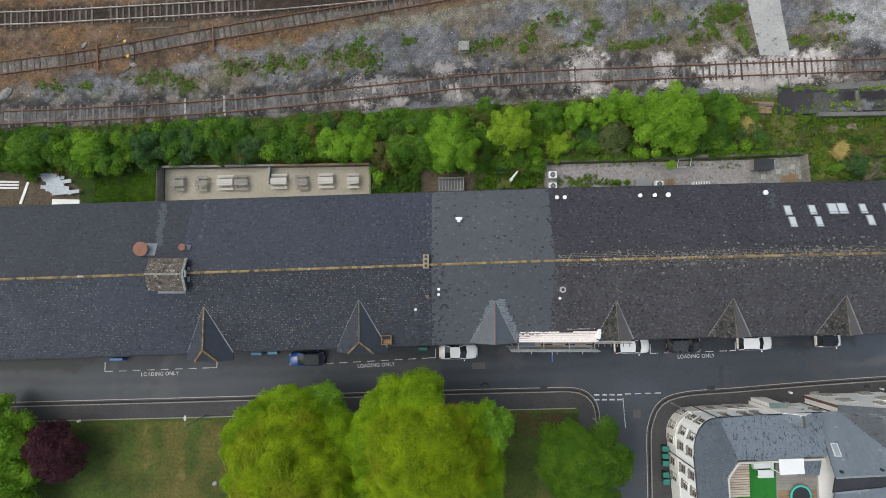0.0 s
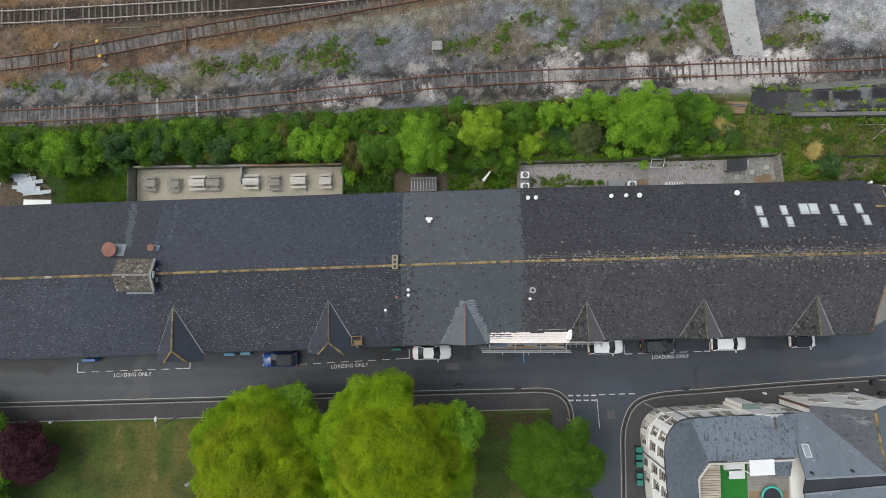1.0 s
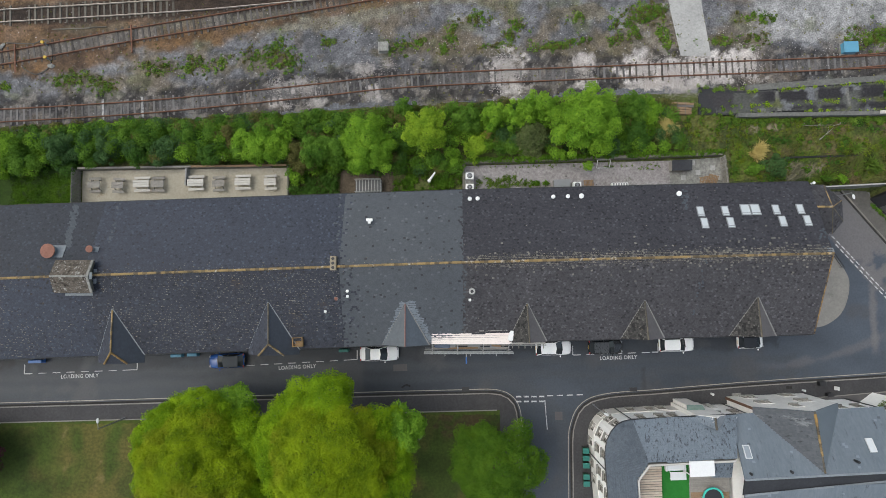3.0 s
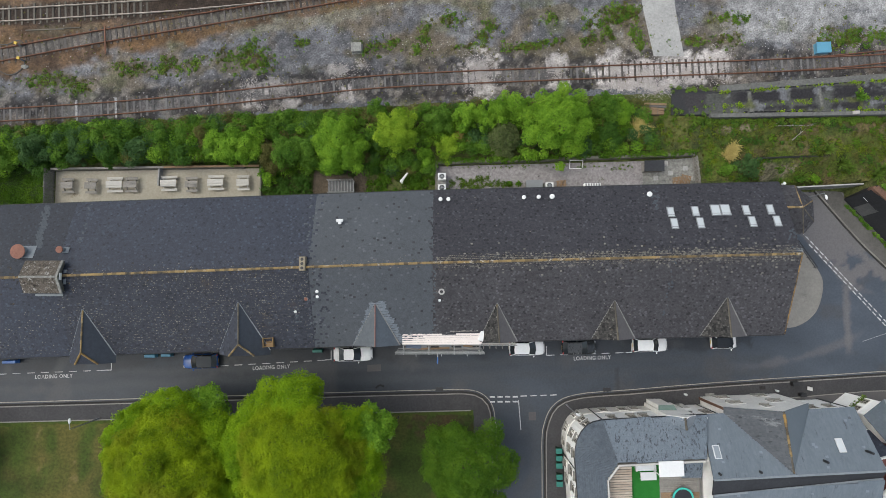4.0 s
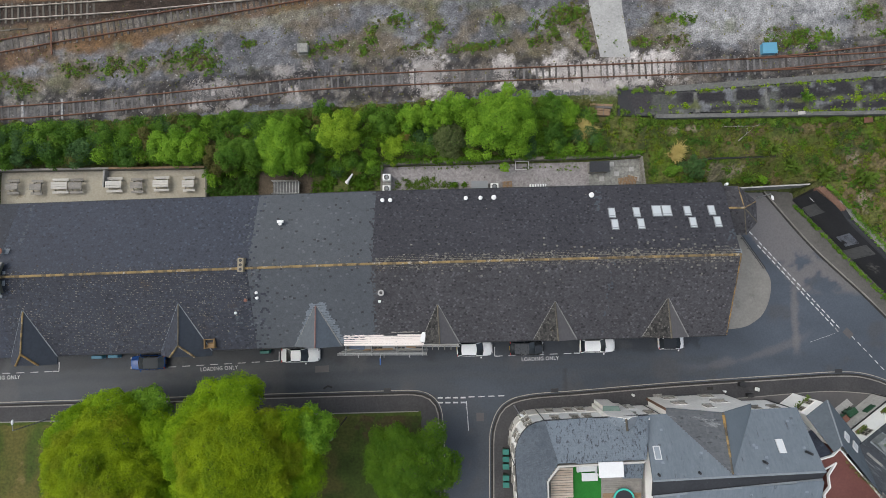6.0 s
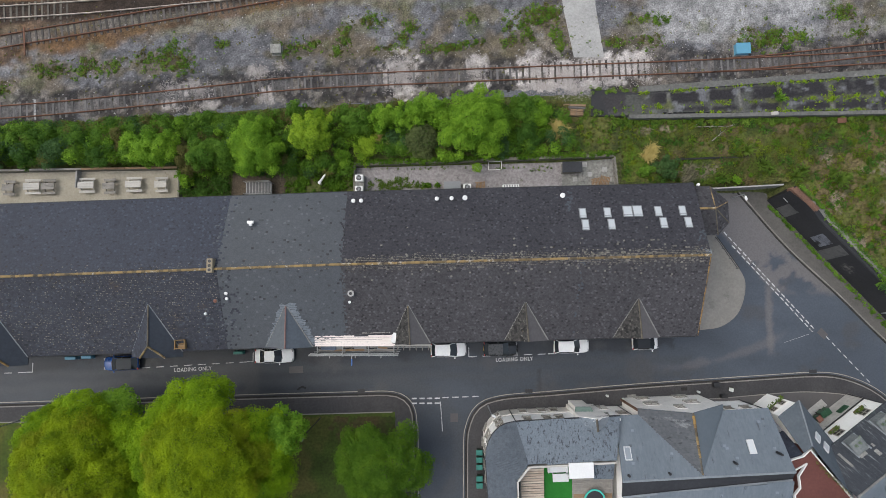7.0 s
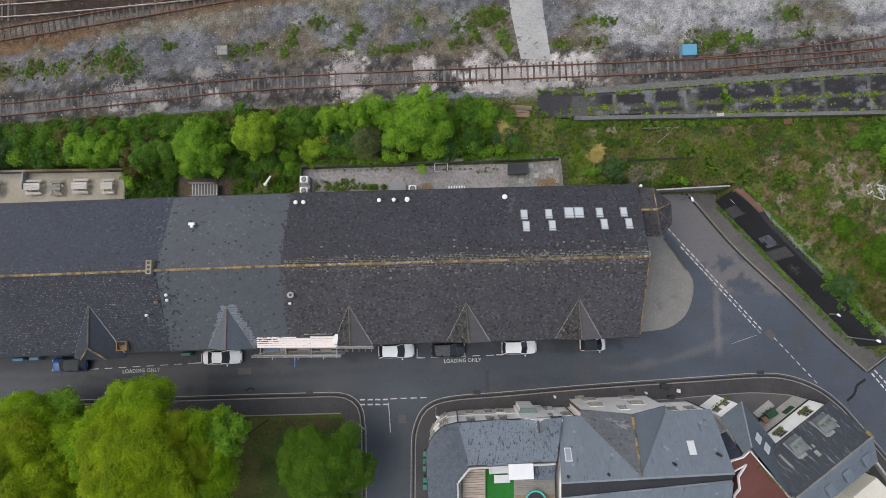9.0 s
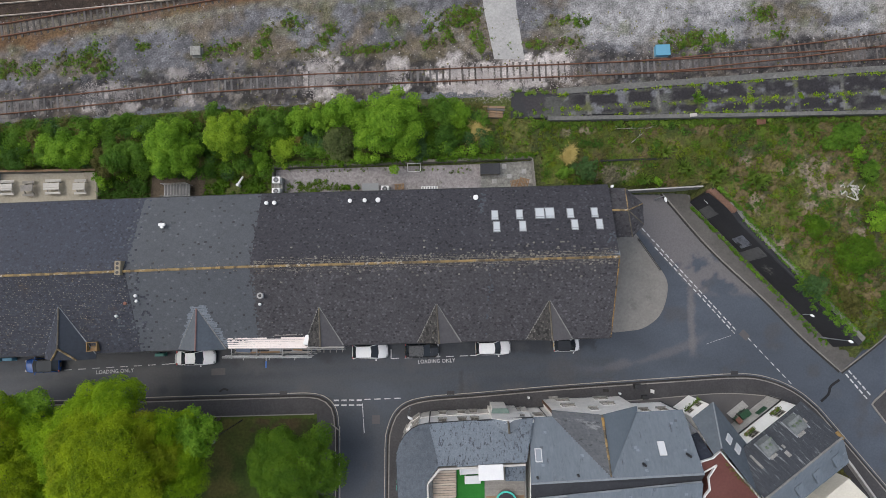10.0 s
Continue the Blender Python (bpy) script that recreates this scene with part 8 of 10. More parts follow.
for group in (TREES_A, TREES_B, TREES_C, TREES_D):
    for x, y, h, r, m in group:
        seed += 1
        big = r > 2
        base = land(x, y)
        plant("tree" if big else "bush", KIND[m.name] + (" tree" if big else " bush") + (" in the strip beside the railway" if x < 45 else " on the waste ground"), "tree" if big else "bush", x, y, base, base + h + (0.5 if big else 0.2), r * (1.1 if r < 2.5 and x < 40 else 1.06), m, seed, 0.105 if r < 3 else 0.11, 100 if r < 2 else 110, 12 if r < 1.6 else 18 if r < 3 else 34, "bushes" if not big else "",
              flat=0.5 if x < -8 and r < 2.2 else 0.8, lobe=(0.16, 0.38) if r < 2.5 else (0.12, 0.28), uneven=0.46 if r < 2.2 else 0.2)


def strip_low(x):
    if x < -33:
        return 13.2
    if x < -8:
        return 14.8
    return 13.4 if x < 12 else 15.9


def strip_high(x):
    return 18.3 + (x + 50) * 0.052 if x < 20 else 21.95


rng = random.Random(77)
for m, nm, count, sd in ((LEAF_DARK, "dark green bramble undergrowth between the bushes", 420, 1), (LEAF_MID, "mid-green weeds and nettles between the bushes", 800, 2), (LEAF_BRIGHT, "bright green young growth between the bushes", 230, 4), (LEAF_OLIVE, "brownish dry undergrowth beside the railway", 190, 3), (LEAF_BLUE, "dull blue-green sallow growth between the bushes", 260, 5), (LEAF_FRESH, "deep green nettles between the bushes", 460, 6)):
    cl = []
    while len(cl) < count:
        x = rng.uniform(-62, 37)
        lo, hi = strip_low(x), strip_high(x)
        y = rng.uniform(lo + 0.3, hi - 0.2)
        drift = noise.noise((x * 0.16, y * 0.3, sd * 7.7))
        if drift < rng.uniform(-0.35, 0.25) or (m is LEAF_DARK and x > -16 and rng.random() < 0.6):
            continue
        if m is LEAF_OLIVE and rng.random() < 0.6:
            y = hi - abs(rng.gauss(0, 0.7))
        r = rng.uniform(0.3, 0.85)
        tall = (2.3 if x < -8 else 0.9) * max(0.0, min(1.0, (hi - y) / 2.2))
        cl.append((x, y, land(x, y) + r * rng.uniform(0.35, 0.9) + tall * rng.random(), r, r * rng.uniform(0.5, 1.0)))
    ob = leaf_mesh("undergrowth", cl, 62, 0.105, m, 500 + sd, cull=len(cl) < 250)
    tagged(ob, nm, "undergrowth", kind="stuff")

cl = []
for _ in range(900):
    x = rng.uniform(-58, 12)
    r = rng.uniform(0.12, 0.34)
    y = strip_high(x) + 0.25 - abs(rng.gauss(0, 0.65))
    cl.append((x, y, land(x, y) + 0.12, r, r * 0.7))
tagged(leaf_mesh("verge_grass", cl, 60, 0.09, foliage("leaf_verge", (0.05, 0.07, 0.012), (0.17, 0.2, 0.04)), 507), "low olive-green grass along the railway's edge", "grass", kind="stuff")
# Dark leaves give the shrubs here and also the shade among them.
cl = [(rng.uniform(-8.2, -2.8), rng.uniform(10.4, 13.6), upper(-5) + rng.uniform(0.1, 0.5), rng.uniform(0.25, 0.55), 0.35) for _ in range(75)]
tagged(leaf_mesh("undergrowth", cl, 60, 0.1, LEAF_DARK, 508), "low undergrowth behind the building, dark-leaved in place of shade", "undergrowth", kind="stuff")

# ivy along the yard wall, weeds in the yard and behind the building
cl = [(12.2 + i * 0.34, 14.95 + 0.033 * i * 0.34 + rng.uniform(-0.1, 0.15), upper(20) + rng.uniform(0.75, 1.0), rng.uniform(0.25, 0.48), 0.25) for i in range(88) if rng.random() < 0.85]
floor_weeds = [(16.6 + rng.gauss(0, 1.7), 12.4 + rng.gauss(0, 0.45), upper(16) + 0.1, rng.uniform(0.1, 0.3), 0.16) for _ in range(120)]
floor_weeds += [(rng.uniform(13, 35), rng.choice((14.4, 11.6)) + rng.gauss(0, 0.15), upper(16) + 0.1, rng.uniform(0.08, 0.22), 0.12) for _ in range(60)]
tagged(leaf_mesh("weeds", floor_weeds, 60, 0.09, LEAF_WEED, 519), "soft green weeds over the yard floor", "weeds", kind="stuff")
cl += [(rng.uniform(3.6, 11.6), rng.uniform(11.2, 13.4), upper(8) + 0.12, rng.uniform(0.2, 0.5), 0.2) for _ in range(70)]
cl += [(20.8 + rng.gauss(0, 0.7), 12.4, upper(20) + 0.2, 0.3, 0.3) for _ in range(7)]
tagged(leaf_mesh("ivy", cl, 60, 0.12, LEAF_FRESH, 520), "green ivy and weeds over the yard wall", "ivy", kind="stuff")
cl = [(-40.5 + rng.uniform(0, 7.6), rng.uniform(9.4, 13.4), upper(-37) + 0.03, rng.uniform(0.25, 0.6), 0.06) for _ in range(170)]
tagged(drape("grass_patch", [(-43.0, 8.9), (-32.6, 9.2), (-32.6, 15), (-43.0, 15)], 0.02, upper, surface("shady_grass", (0.016, 0.036, 0.005), (0.035, 0.066, 0.009), 2, 40, 0.95, 0.4, grain=0.3)), "shaded grass behind the building", "grass", kind="structure")
tagged(leaf_mesh("long_grass", cl, 70, 0.08, LEAF_FRESH, 521), "lush dark grass behind the building", "grass", kind="stuff")
tagged(drape("soil_patch", [(-2.6, 10.5), (4.0, 10.8), (3.6, 14.2), (-2.4, 14.2)], 0.03, upper, SOIL), "bare earth round the stair landing", "soil", kind="structure")

WEEDS_A = [(-34.1, 24.8, 2.0, 0.8), (-30.4, 24.1, 1.4, 0.8), (-24.4, 26.3, 1.6, 0.7), (-19.7, 26.5, 2.0, 0.9), (-16.7, 26.7, 0.8, 0.7), (-11.7, 27.5, 2.2, 1.1), (-8.7, 27.2, 1.4, 1.1), (-42.1, 23.8, 0.7, 0.4), (-4.3, 29.3, 0.8, 0.7), (4.4, 28.9, 1.6, 0.8), (6.5, 29.5, 0.7, 0.7),
           (10.5, 30.4, 0.7, 1.5), (13.6, 32.4, 1.0, 0.7), (18.6, 31.5, 0.9, 0.7), (22.6, 28.9, 1.6, 0.5), (30.0, 29.5, 0.7, 0.5), (30.4, 31.8, 1.0, 0.8), (25.4, 32.4, 0.8, 0.5), (34.2, 32.9, 1.3, 1.2), (36.2, 29.6, 0.7, 1.2), (42.8, 29.5, 1.7, 0.5)]
WEEDS_B = [(32.1, 30.6, 1.0, 0.7), (34.8, 33.4, 1.3, 0.7), (9.5, 28.4, 0.5, 0.5), (47.0, 32.4, 2.0, 0.5), (-9.7, 29.3, 0.7, 0.7), (-45.7, 23.8, 1.3, 0.5), (15.2, 28.9, 1.3, 0.4), (17.6, 30.3, 0.8, 0.9), (59.6, 29.9, 2.0, 1.0), (62.3, 29.9, 2.6, 1.0), (65.0, 30.4, 0.9, 0.7),
           (46.8, 29.7, 1.3, 0.7), (25.3, 29.5, 1.3, 0.5), (22.0, 28.9, 2.0, 0.4), (32.7, 32.9, 1.3, 0.9), (35.4, 30.5, 0.5, 1.1), (69.8, 33.1, 2.0, 0.7), (71.7, 30.7, 1.3, 0.4)]
for m, share, nm, sd in ((LEAF_WEED_GREEN, 0.8, "green weeds growing in patches through the gravel", 530), (LEAF_OLIVE, 0.45, "brownish dying weeds in patches on the gravel", 531), (LEAF_MID, 0.4, "darker weeds in patches on the gravel", 533)):
    cl = []
    for x, y, rx, ry in WEEDS_A + WEEDS_B:
        for _ in range(int(30 * rx * ry + 5)):
            if rng.random() < share:
                px, py = x + rng.gauss(0, 0.66) * rx, y + rng.gauss(0, 0.72) * ry
                r = 0.08 + 0.3 * rng.random() ** 2
                cl.append((px, py, upper(px) + 0.05, r, r * 0.8))
    tagged(leaf_mesh("weeds", cl, 60, 0.085, m, sd), nm, "weeds", kind="stuff")
cl = []
for _ in range(800):
    x = rng.uniform(-55, 85)
    y = rng.uniform(22, 34)
    r = rng.uniform(0.06, 0.18)
    cl.append((x, y, upper(x) + 0.03, r, r * 0.7))
tagged(leaf_mesh("weeds", cl, 70, 0.08, LEAF_OLIVE, 532), "small scattered weeds over the railway gravel", "weeds", kind="stuff")

# moss and weeds along the platform
cl = []


def moss_row(line, spread, tall, chance):
    """Plump cushions in uneven runs along a joint."""
    for x, y in line:
        if noise.noise((x * 0.45, y * 0.45, 1.7)) + rng.uniform(-0.5, 0.5) < chance:
            for _ in range(rng.randint(1, 3)):
                r = rng.uniform(0.1, 0.3)
                cl.append((x + rng.gauss(0, 0.25), y + rng.gauss(0, spread), upper(x) + 0.8, r, r * tall))


steps = [45.5 + 0.42 * i for i in range(112)]
moss_row([(x, float(np.interp(x, PX, PY)) - 0.1) for x in steps], 0.08, 0.5, 0.12)
moss_row([(x, deck_mid(x)) for x in steps], 0.14, 0.45, -0.06)
moss_row([(x, float(np.interp(x, SX, SY)) + 0.12) for x in steps], 0.08, 0.45, -0.02)
for px in DECK_JOINTS[3:]:
    moss_row([(px, deck_mid(px) - 1.3 + 0.3 * i) for i in range(9)], 0.15, 0.45, -0.08)
for _ in range(40):
    x = rng.uniform(62, 78)
    cl.append((x, deck_mid(x) - rng.uniform(0.1, 1.1), upper(x) + 0.8, rng.uniform(0.08, 0.2), 0.08))
tagged(leaf_mesh("moss", cl, 70, 0.08, foliage("moss_cushion", (0.1, 0.19, 0.01), (0.29, 0.42, 0.025)), 540), "bright yellow-green moss in the platform joints", "moss", kind="stuff")
cl = []
for _ in range(70):
    x = rng.uniform(37.5, 46)
    cl.append((x, rng.choice((20.5, 20.7, 21.6, 23.4)) + rng.gauss(0, 0.35), upper(x) + 0.12 + 0.06 * max(0, x - 40), rng.uniform(0.12, 0.38), 0.22))
for _ in range(260):
    x = rng.uniform(42, 92)
    cl.append((x, 20.0 + (x - 44) * 0.016 - abs(rng.gauss(0, 0.3)), upper(x) + 0.15, rng.uniform(0.12, 0.36), 0.35))
tagged(leaf_mesh("weeds", cl, 60, 0.1, LEAF_WEED_GREEN, 541), "green weeds along the foot of the platform", "weeds", kind="stuff")


def tufts(name, label, spots, blades, height, material, seed, level=land, broad=1.0):
    """Upright grass blades fanning out of many small tufts: x, y, spread."""
    rng = np.random.RandomState(seed)
    v, f = [], []
    for x, y, s in spots:
        z = level(x, y)
        for _ in range(blades):
            a, lean = rng.rand() * 6.283, rng.uniform(0.2, 1.0)
            h = height * rng.uniform(0.5, 1.2) * s
            dx, dy = math.cos(a), math.sin(a)
            bx, by = x + dx * 0.06 * s, y + dy * 0.06 * s
            tx, ty = bx + dx * lean * h, by + dy * lean * h
            w = (0.03 * s + 0.012) * broad
            k = len(v)
            v += [(bx - dy * w, by + dx * w, z), (bx + dy * w, by - dx * w, z), ((bx + tx) / 2 + dy * w, (by + ty) / 2 - dx * w, z + h * 0.75), ((bx + tx) / 2 - dy * w, (by + ty) / 2 + dx * w, z + h * 0.75), (tx, ty, z + h * 0.8)]
            f += [(k, k + 1, k + 2, k + 3), (k + 3, k + 2, k + 4)]
    ob = raw(name, v, f, material)
    return tagged(ob, label, "grass", kind="stuff")


def waste_spots(count, seed, s0, s1):
    r = random.Random(seed)
    out = []
    while len(out) < count:
        x, y = r.uniform(36.5, 92), r.uniform(-8, 20.2)
        if y < (16.2 if x < 43 else 12.6 if x < 51 else 13.0 if x < 63 else 75.9 - x - 0.07 * (x - 62)):
            continue
        if x > 79 and y < -8.2 + 0.79 * (x - 79.2):
            continue
        if noise.noise((x * 0.16, y * 0.2, seed)) < -0.18:
            continue
        out.append((x, y, r.uniform(s0, s1)))
    return out


ob = part("rusty_sheet", boxed((0, 0, 0), (1.05, 0.62, 0.05), 0, 0.01), RAIL_RUST)
ob.matrix_basis = pose(68.9, 19.95, upper(68.9) + 0.38, 8, 0, 4)
tagged(ob, "rusty brown metal sheet leaning by the platform", "metal sheet")
ob = part("stone_block", boxed((0, 0, 0), (0.85, 0.4, 0.18), 0, 0.05), GRAVEL_PALE)
ob.matrix_basis = pose(60.7, 20.6, upper(60.7) + 1.0, 0, 2, 6)
tagged(ob, "pale broken stone lying on the platform parapet", "stone")
tufts("rough_grass", "rough green grass over the waste ground", waste_spots(1100, 1, 0.4, 1.2), 7, 0.34, LEAF_ROUGH, 551)
tufts("rough_grass", "darker grass clumps over the waste ground", waste_spots(900, 2, 0.5, 1.3), 7, 0.36, LEAF_FRESH, 552)
tufts("rough_grass", "dull olive dry grass on the waste ground", waste_spots(3000, 5, 0.4, 1.1), 7, 0.34, LEAF_OLIVE, 553)
for m, cnt, sd, nm in ((LEAF_DARK, 340, 7, "low dark leafy weeds on the waste ground"), (LEAF_ROUGH, 300, 8, "low fresh green weeds on the waste ground"), (LEAF_FRESH, 120, 9, "bright new shoots on the waste ground")):
    cl = [(x, y, land(x, y) + 0.06, rng.uniform(0.12, 0.3) + 0.45 * rng.random() ** 3, 0.28) for x, y, _ in waste_spots(cnt, sd, 1, 1)]
    tagged(leaf_mesh("weeds", cl, 45, 0.12, m, 547 + sd), nm, "weeds", kind="stuff")


def straw_tuft(x, y, s, seed):
    r = random.Random(seed)
    ob = tufts("ornamental_grass", "pale straw-coloured clump of dry grass", [(x + r.gauss(0, 0.22) * s, y + r.gauss(0, 0.22) * s, r.uniform(0.8, 1.2)) for _ in range(16)], 80, 0.8 * s, LEAF_STRAW, seed, broad=0.45)
    del ob["kind"]
    tagged(ob, category="grass clump")


straw_tuft(46.2, 16.0, 1.25, 1)
straw_tuft(35.6, 18.9, 1.3, 2)
straw_tuft(34.9, 18.1, 0.9, 3)
straw_tuft(14.6, 18.2, 0.7, 4)
straw_tuft(15.9, 17.6, 0.6, 5)
tufts("spiky_plant", "pale green spiky weeds on the waste ground", [(59.9, 14.8, 1.9), (60.6, 14.4, 1.7), (63.2, 13.4, 1.8), (63.9, 14.0, 1.6), (68.1, 12.8, 1.9), (68.7, 13.2, 1.7), (67.4, 13.5, 1.5), (72.0, 9.0, 1.5), (74.8, 19.0, 1.8), (55.8, 13.6, 1.5), (57.6, 16.4, 1.5)], 60, 0.66, LEAF_WEED, 560, broad=1.3)
tufts("spiky_plant", "green spiky plant rooted in the platform", [(61.0, 22.6, 1.6), (61.5, 22.3, 1.2)], 50, 0.55, LEAF_MID, 561, lambda x, y: upper(x) + 0.8)
# weeds along the foot of the retaining wall
cl = [(62.35 + i * 0.068 + 0.85, 11.62 - i * 0.0732 + 0.85, wall_top(66) - 0.02, rng.uniform(0.1, 0.35), 0.14) for i in range(30, 230, 2) if rng.random() < 0.7]
for i in range(260):
    s = rng.uniform(0.5, 23.5)
    d = rng.gauss(-1.12, 0.1 + 0.014 * max(0, s - 12))
    cl.append((62.35 + s * 0.681 + d * 0.7071, 11.62 - s * 0.732 + d * 0.7071, street(70) + 0.15, rng.uniform(0.07, 0.24), 0.2))
for i in range(40):
    s = rng.uniform(0.2, 5)
    cl.append((62.35 + s * 0.681 + 0.75, 11.62 - s * 0.732 + 0.75, wall_top(63) + 0.05, rng.uniform(0.12, 0.3), 0.18))
for i in range(70):
    s = rng.gauss(16.5, 1.6)
    d = rng.gauss(0.5, 0.45)
    cl.append((62.35 + s * 0.681 + d * 0.73, 11.62 - s * 0.732 + d * 0.68, wall_top(73) + rng.uniform(0.0, 0.4), rng.uniform(0.15, 0.4), 0.25))
for i in range(60):
    s = rng.uniform(18.5, 23)
    d = rng.uniform(-0.2, 0.9)
    cl.append((62.35 + s * 0.681 + d * 0.73, 11.62 - s * 0.732 + d * 0.68, wall_top(76) + 0.02, rng.uniform(0.1, 0.3), 0.18))
for i in range(50):
    s = rng.uniform(5, 17)
    cl.append((62.35 + s * 0.681 + 0.42, 11.62 - s * 0.732 + 0.42, wall_top(68) + 0.02, rng.uniform(0.08, 0.2), 0.12))
tagged(leaf_mesh("weeds", cl, 55, 0.1, LEAF_MID, 562), "weeds along the foot and top of the wall", "weeds", kind="stuff")

# rubble, bare patches and fallen branches on the waste ground
deb = thing("rubble_heap", "heap of broken timber and stone on the waste ground", "rubble", (79.0, 11.8, land(79, 11.8)))
for i in range(26):
    part("fragment", boxed((rng.gauss(0, 0.8), rng.gauss(0, 0.5), rng.uniform(0.05, 0.35)), (rng.uniform(0.3, 1.3), rng.uniform(0.06, 0.2), 0.08), rng.uniform(0, 180)), rng.choice((TIMBER_GREY, CONCRETE, TIMBER_PALE)), deb)
for x, y, ln, tn in ((53.5, 19.2, 3.4, -3), (56.0, 19.3, 2.6, 12), (54.6, 18.2, 2.2, 35), (52.0, 19.5, 1.6, 20)):
    b = thing("fallen_branch", "bleached dead branch lying in the grass", "branch", (x, y, land(x, y) + 0.12), tn)
    part("limb", rodded((-ln / 2, 0, 0), (ln / 2, 0.2, 0.05), 0.07, 0.03, 7), TIMBER_GREY, b)
    part("twig", rodded((0, 0, 0), (0.6, 0.5, 0.1), 0.035, 0.015, 6), TIMBER_GREY, b)
old = thing("old_pipe_run", "dark old pipe lying across the waste ground", "pipe", (54.5, 15.7, land(54, 15.7) + 0.15), 2)
part("pipe_length", rodded((-5.2, 0, 0), (5.2, 0, 0), 0.11, seg=8), BLACK_METAL, old)
pot = thing("ground_object", "small grey object lying at the foot of the tree", "litter", (-27.0, -23.0, street(-27) + 0.13))
part("lump", boxed((0, 0, 0.2), (0.7, 0.45, 0.4), 30, 0.12), GREY_PLASTIC, pot)


# ---- the corner block of houses ----
FRAME_TAUPE = paint("frame_taupe", (0.24, 0.22, 0.19), 0.6)
STONE_PALE = surface("pale_rubble", (0.68, 0.66, 0.63), (0.88, 0.85, 0.81), 8, 35, 0.95, 0.4, spots=[((0.5, 0.47, 0.43), 14, 0.2), ((0.35, 0.33, 0.3), 24, 0.14)])


def window(parent, x, y, z, w, h, turn, rows=2):
    """A sash window set in a wall; turn: the way that it faces, 0 being north, anticlockwise."""
    wi = new("window")
    wi.parent = parent
    wi.matrix_basis = pose(x, y, z, 0, 0, turn)
    w, h = w * 0.88, h * 0.88
    part("pane", boxed((0, -0.03, 0), (w - 0.12, 0.04, h - 0.12)), WINDOW_GLASS, wi)
    bm = bmesh.new()
    t = 0.09
    box(bm, (0, 0.02, h / 2 - t / 2), (w, 0.1, t)), box(bm, (0, 0.02, -h / 2 + t / 2), (w, 0.1, t)), box(bm, (w / 2 - t / 2, 0.02, 0), (t, 0.1, h - 2 * t)), box(bm, (-w / 2 + t / 2, 0.02, 0), (t, 0.1, h - 2 * t))
    part("window_frame", bm, FRAME_TAUPE, wi, "grey-brown painted sash frame")
    bm = boxed((0, 0.02, 0), (w - 0.16, 0.06, 0.05))
    box(bm, (0, 0.021, 0), (0.05, 0.06, h - 0.18))
    part("glazing_bar", bm, FRAME_TAUPE, wi)
    part("window_sill", boxed((0, 0.1, -h / 2 - 0.05), (w + 0.2, 0.24, 0.1), 0, 0.015), CONCRETE, wi, "weathered stone sill")
    bm = boxed((0, 0.02, h / 2 + 0.06), (w + 0.2, 0.06, 0.12), 0, 0.01)
    box(bm, (w / 2 + 0.05, 0.02, 0), (0.1, 0.06, h), 0, 0.01), box(bm, (-w / 2 - 0.05, 0.02, 0), (0.1, 0.06, h), 0, 0.01)
    part("surround", bm, STONE_PALE, wi, "pale stone window surround")


def roof_piece(name, pts, material, parent, seed, slated=True, w=0.3, c=0.24, thick=0.14, label=""):
    part(name, slab(bmesh.new(), pts, thick), material, parent, label)
    if slated:
        slating("slate_cover", pts, material, parent, w, c, seed, "", 0.015)


corner = thing("corner_house", "white rendered corner house with a rounded end and slate roof", "house")
ARC = [(26.9, -17.6), (26.95, -16.7), (27.2, -15.9), (27.65, -15.2), (28.3, -14.65), (29.0, -14.35), (29.9, -14.2)]
foot = [(27.9, -32), (27.3, -23)] + ARC + [(36, -13.95), (41.3, -13.65), (40.5, -18.0), (40.5, -32)]
part("wall", prism(bmesh.new(), foot, -0.6, 6.0), RENDER_WHITE, corner, "white painted render")
part("upper_wall", ribbon(bmesh.new(), [Vector(p) for p in foot[:-2]], -0.3, 0.0, lambda x: 5.9, lambda x: float(np.interp(x, [26.9, 27.2, 27.65, 28.3, 29, 29.9, 41], [8.15, 7.95, 7.7, 7.3, 7.0, 6.78, 6.78]))), RENDER_WHITE, corner, "white painted render")
grow = [(27.82, -32), (27.22, -23), (26.83, -17.6), (26.88, -16.66), (27.14, -15.84), (27.6, -15.13), (28.26, -14.58), (28.98, -14.28), (29.9, -14.12), (36, -13.87), (41.3, -13.57), (41.2, -15), (30, -17), (28.6, -19), (28.8, -32)]
part("plinth_wall", prism(bmesh.new(), grow, -0.6, 2.5), surface("plinth_stone", (0.56, 0.54, 0.5), (0.74, 0.71, 0.67), 5, 40, 0.9, 0.2, spots=[((0.36, 0.34, 0.3), 9, 0.2)]), corner, "dirty cream ground floor render")
SLATE_WEST = surface("slate_west", (0.06, 0.072, 0.088), (0.12, 0.139, 0.162), 1.5, 25, 0.6, 0.2, vary="island", spots=[((0.04, 0.047, 0.058), 7, 0.45, 0.2), ((0.19, 0.21, 0.235), 4, 0.3, 0.3)], spread=0.25, grain=0.15, grain_size=0.06)
HIP = Vector((31.0, -18.0, 8.55))
HIP_W = Vector((29.65, -19.7, 8.75))
E0 = [Vector((x - (0.35, 0.35, 0.33, 0.3, 0.22, 0.12, 0.0)[i], y + (0.0, 0.05, 0.1, 0.15, 0.2, 0.2, 0.2)[i], (8.3, 8.25, 8.1, 7.85, 7.45, 7.15, 6.9)[i])) for i, (x, y) in enumerate(ARC)]
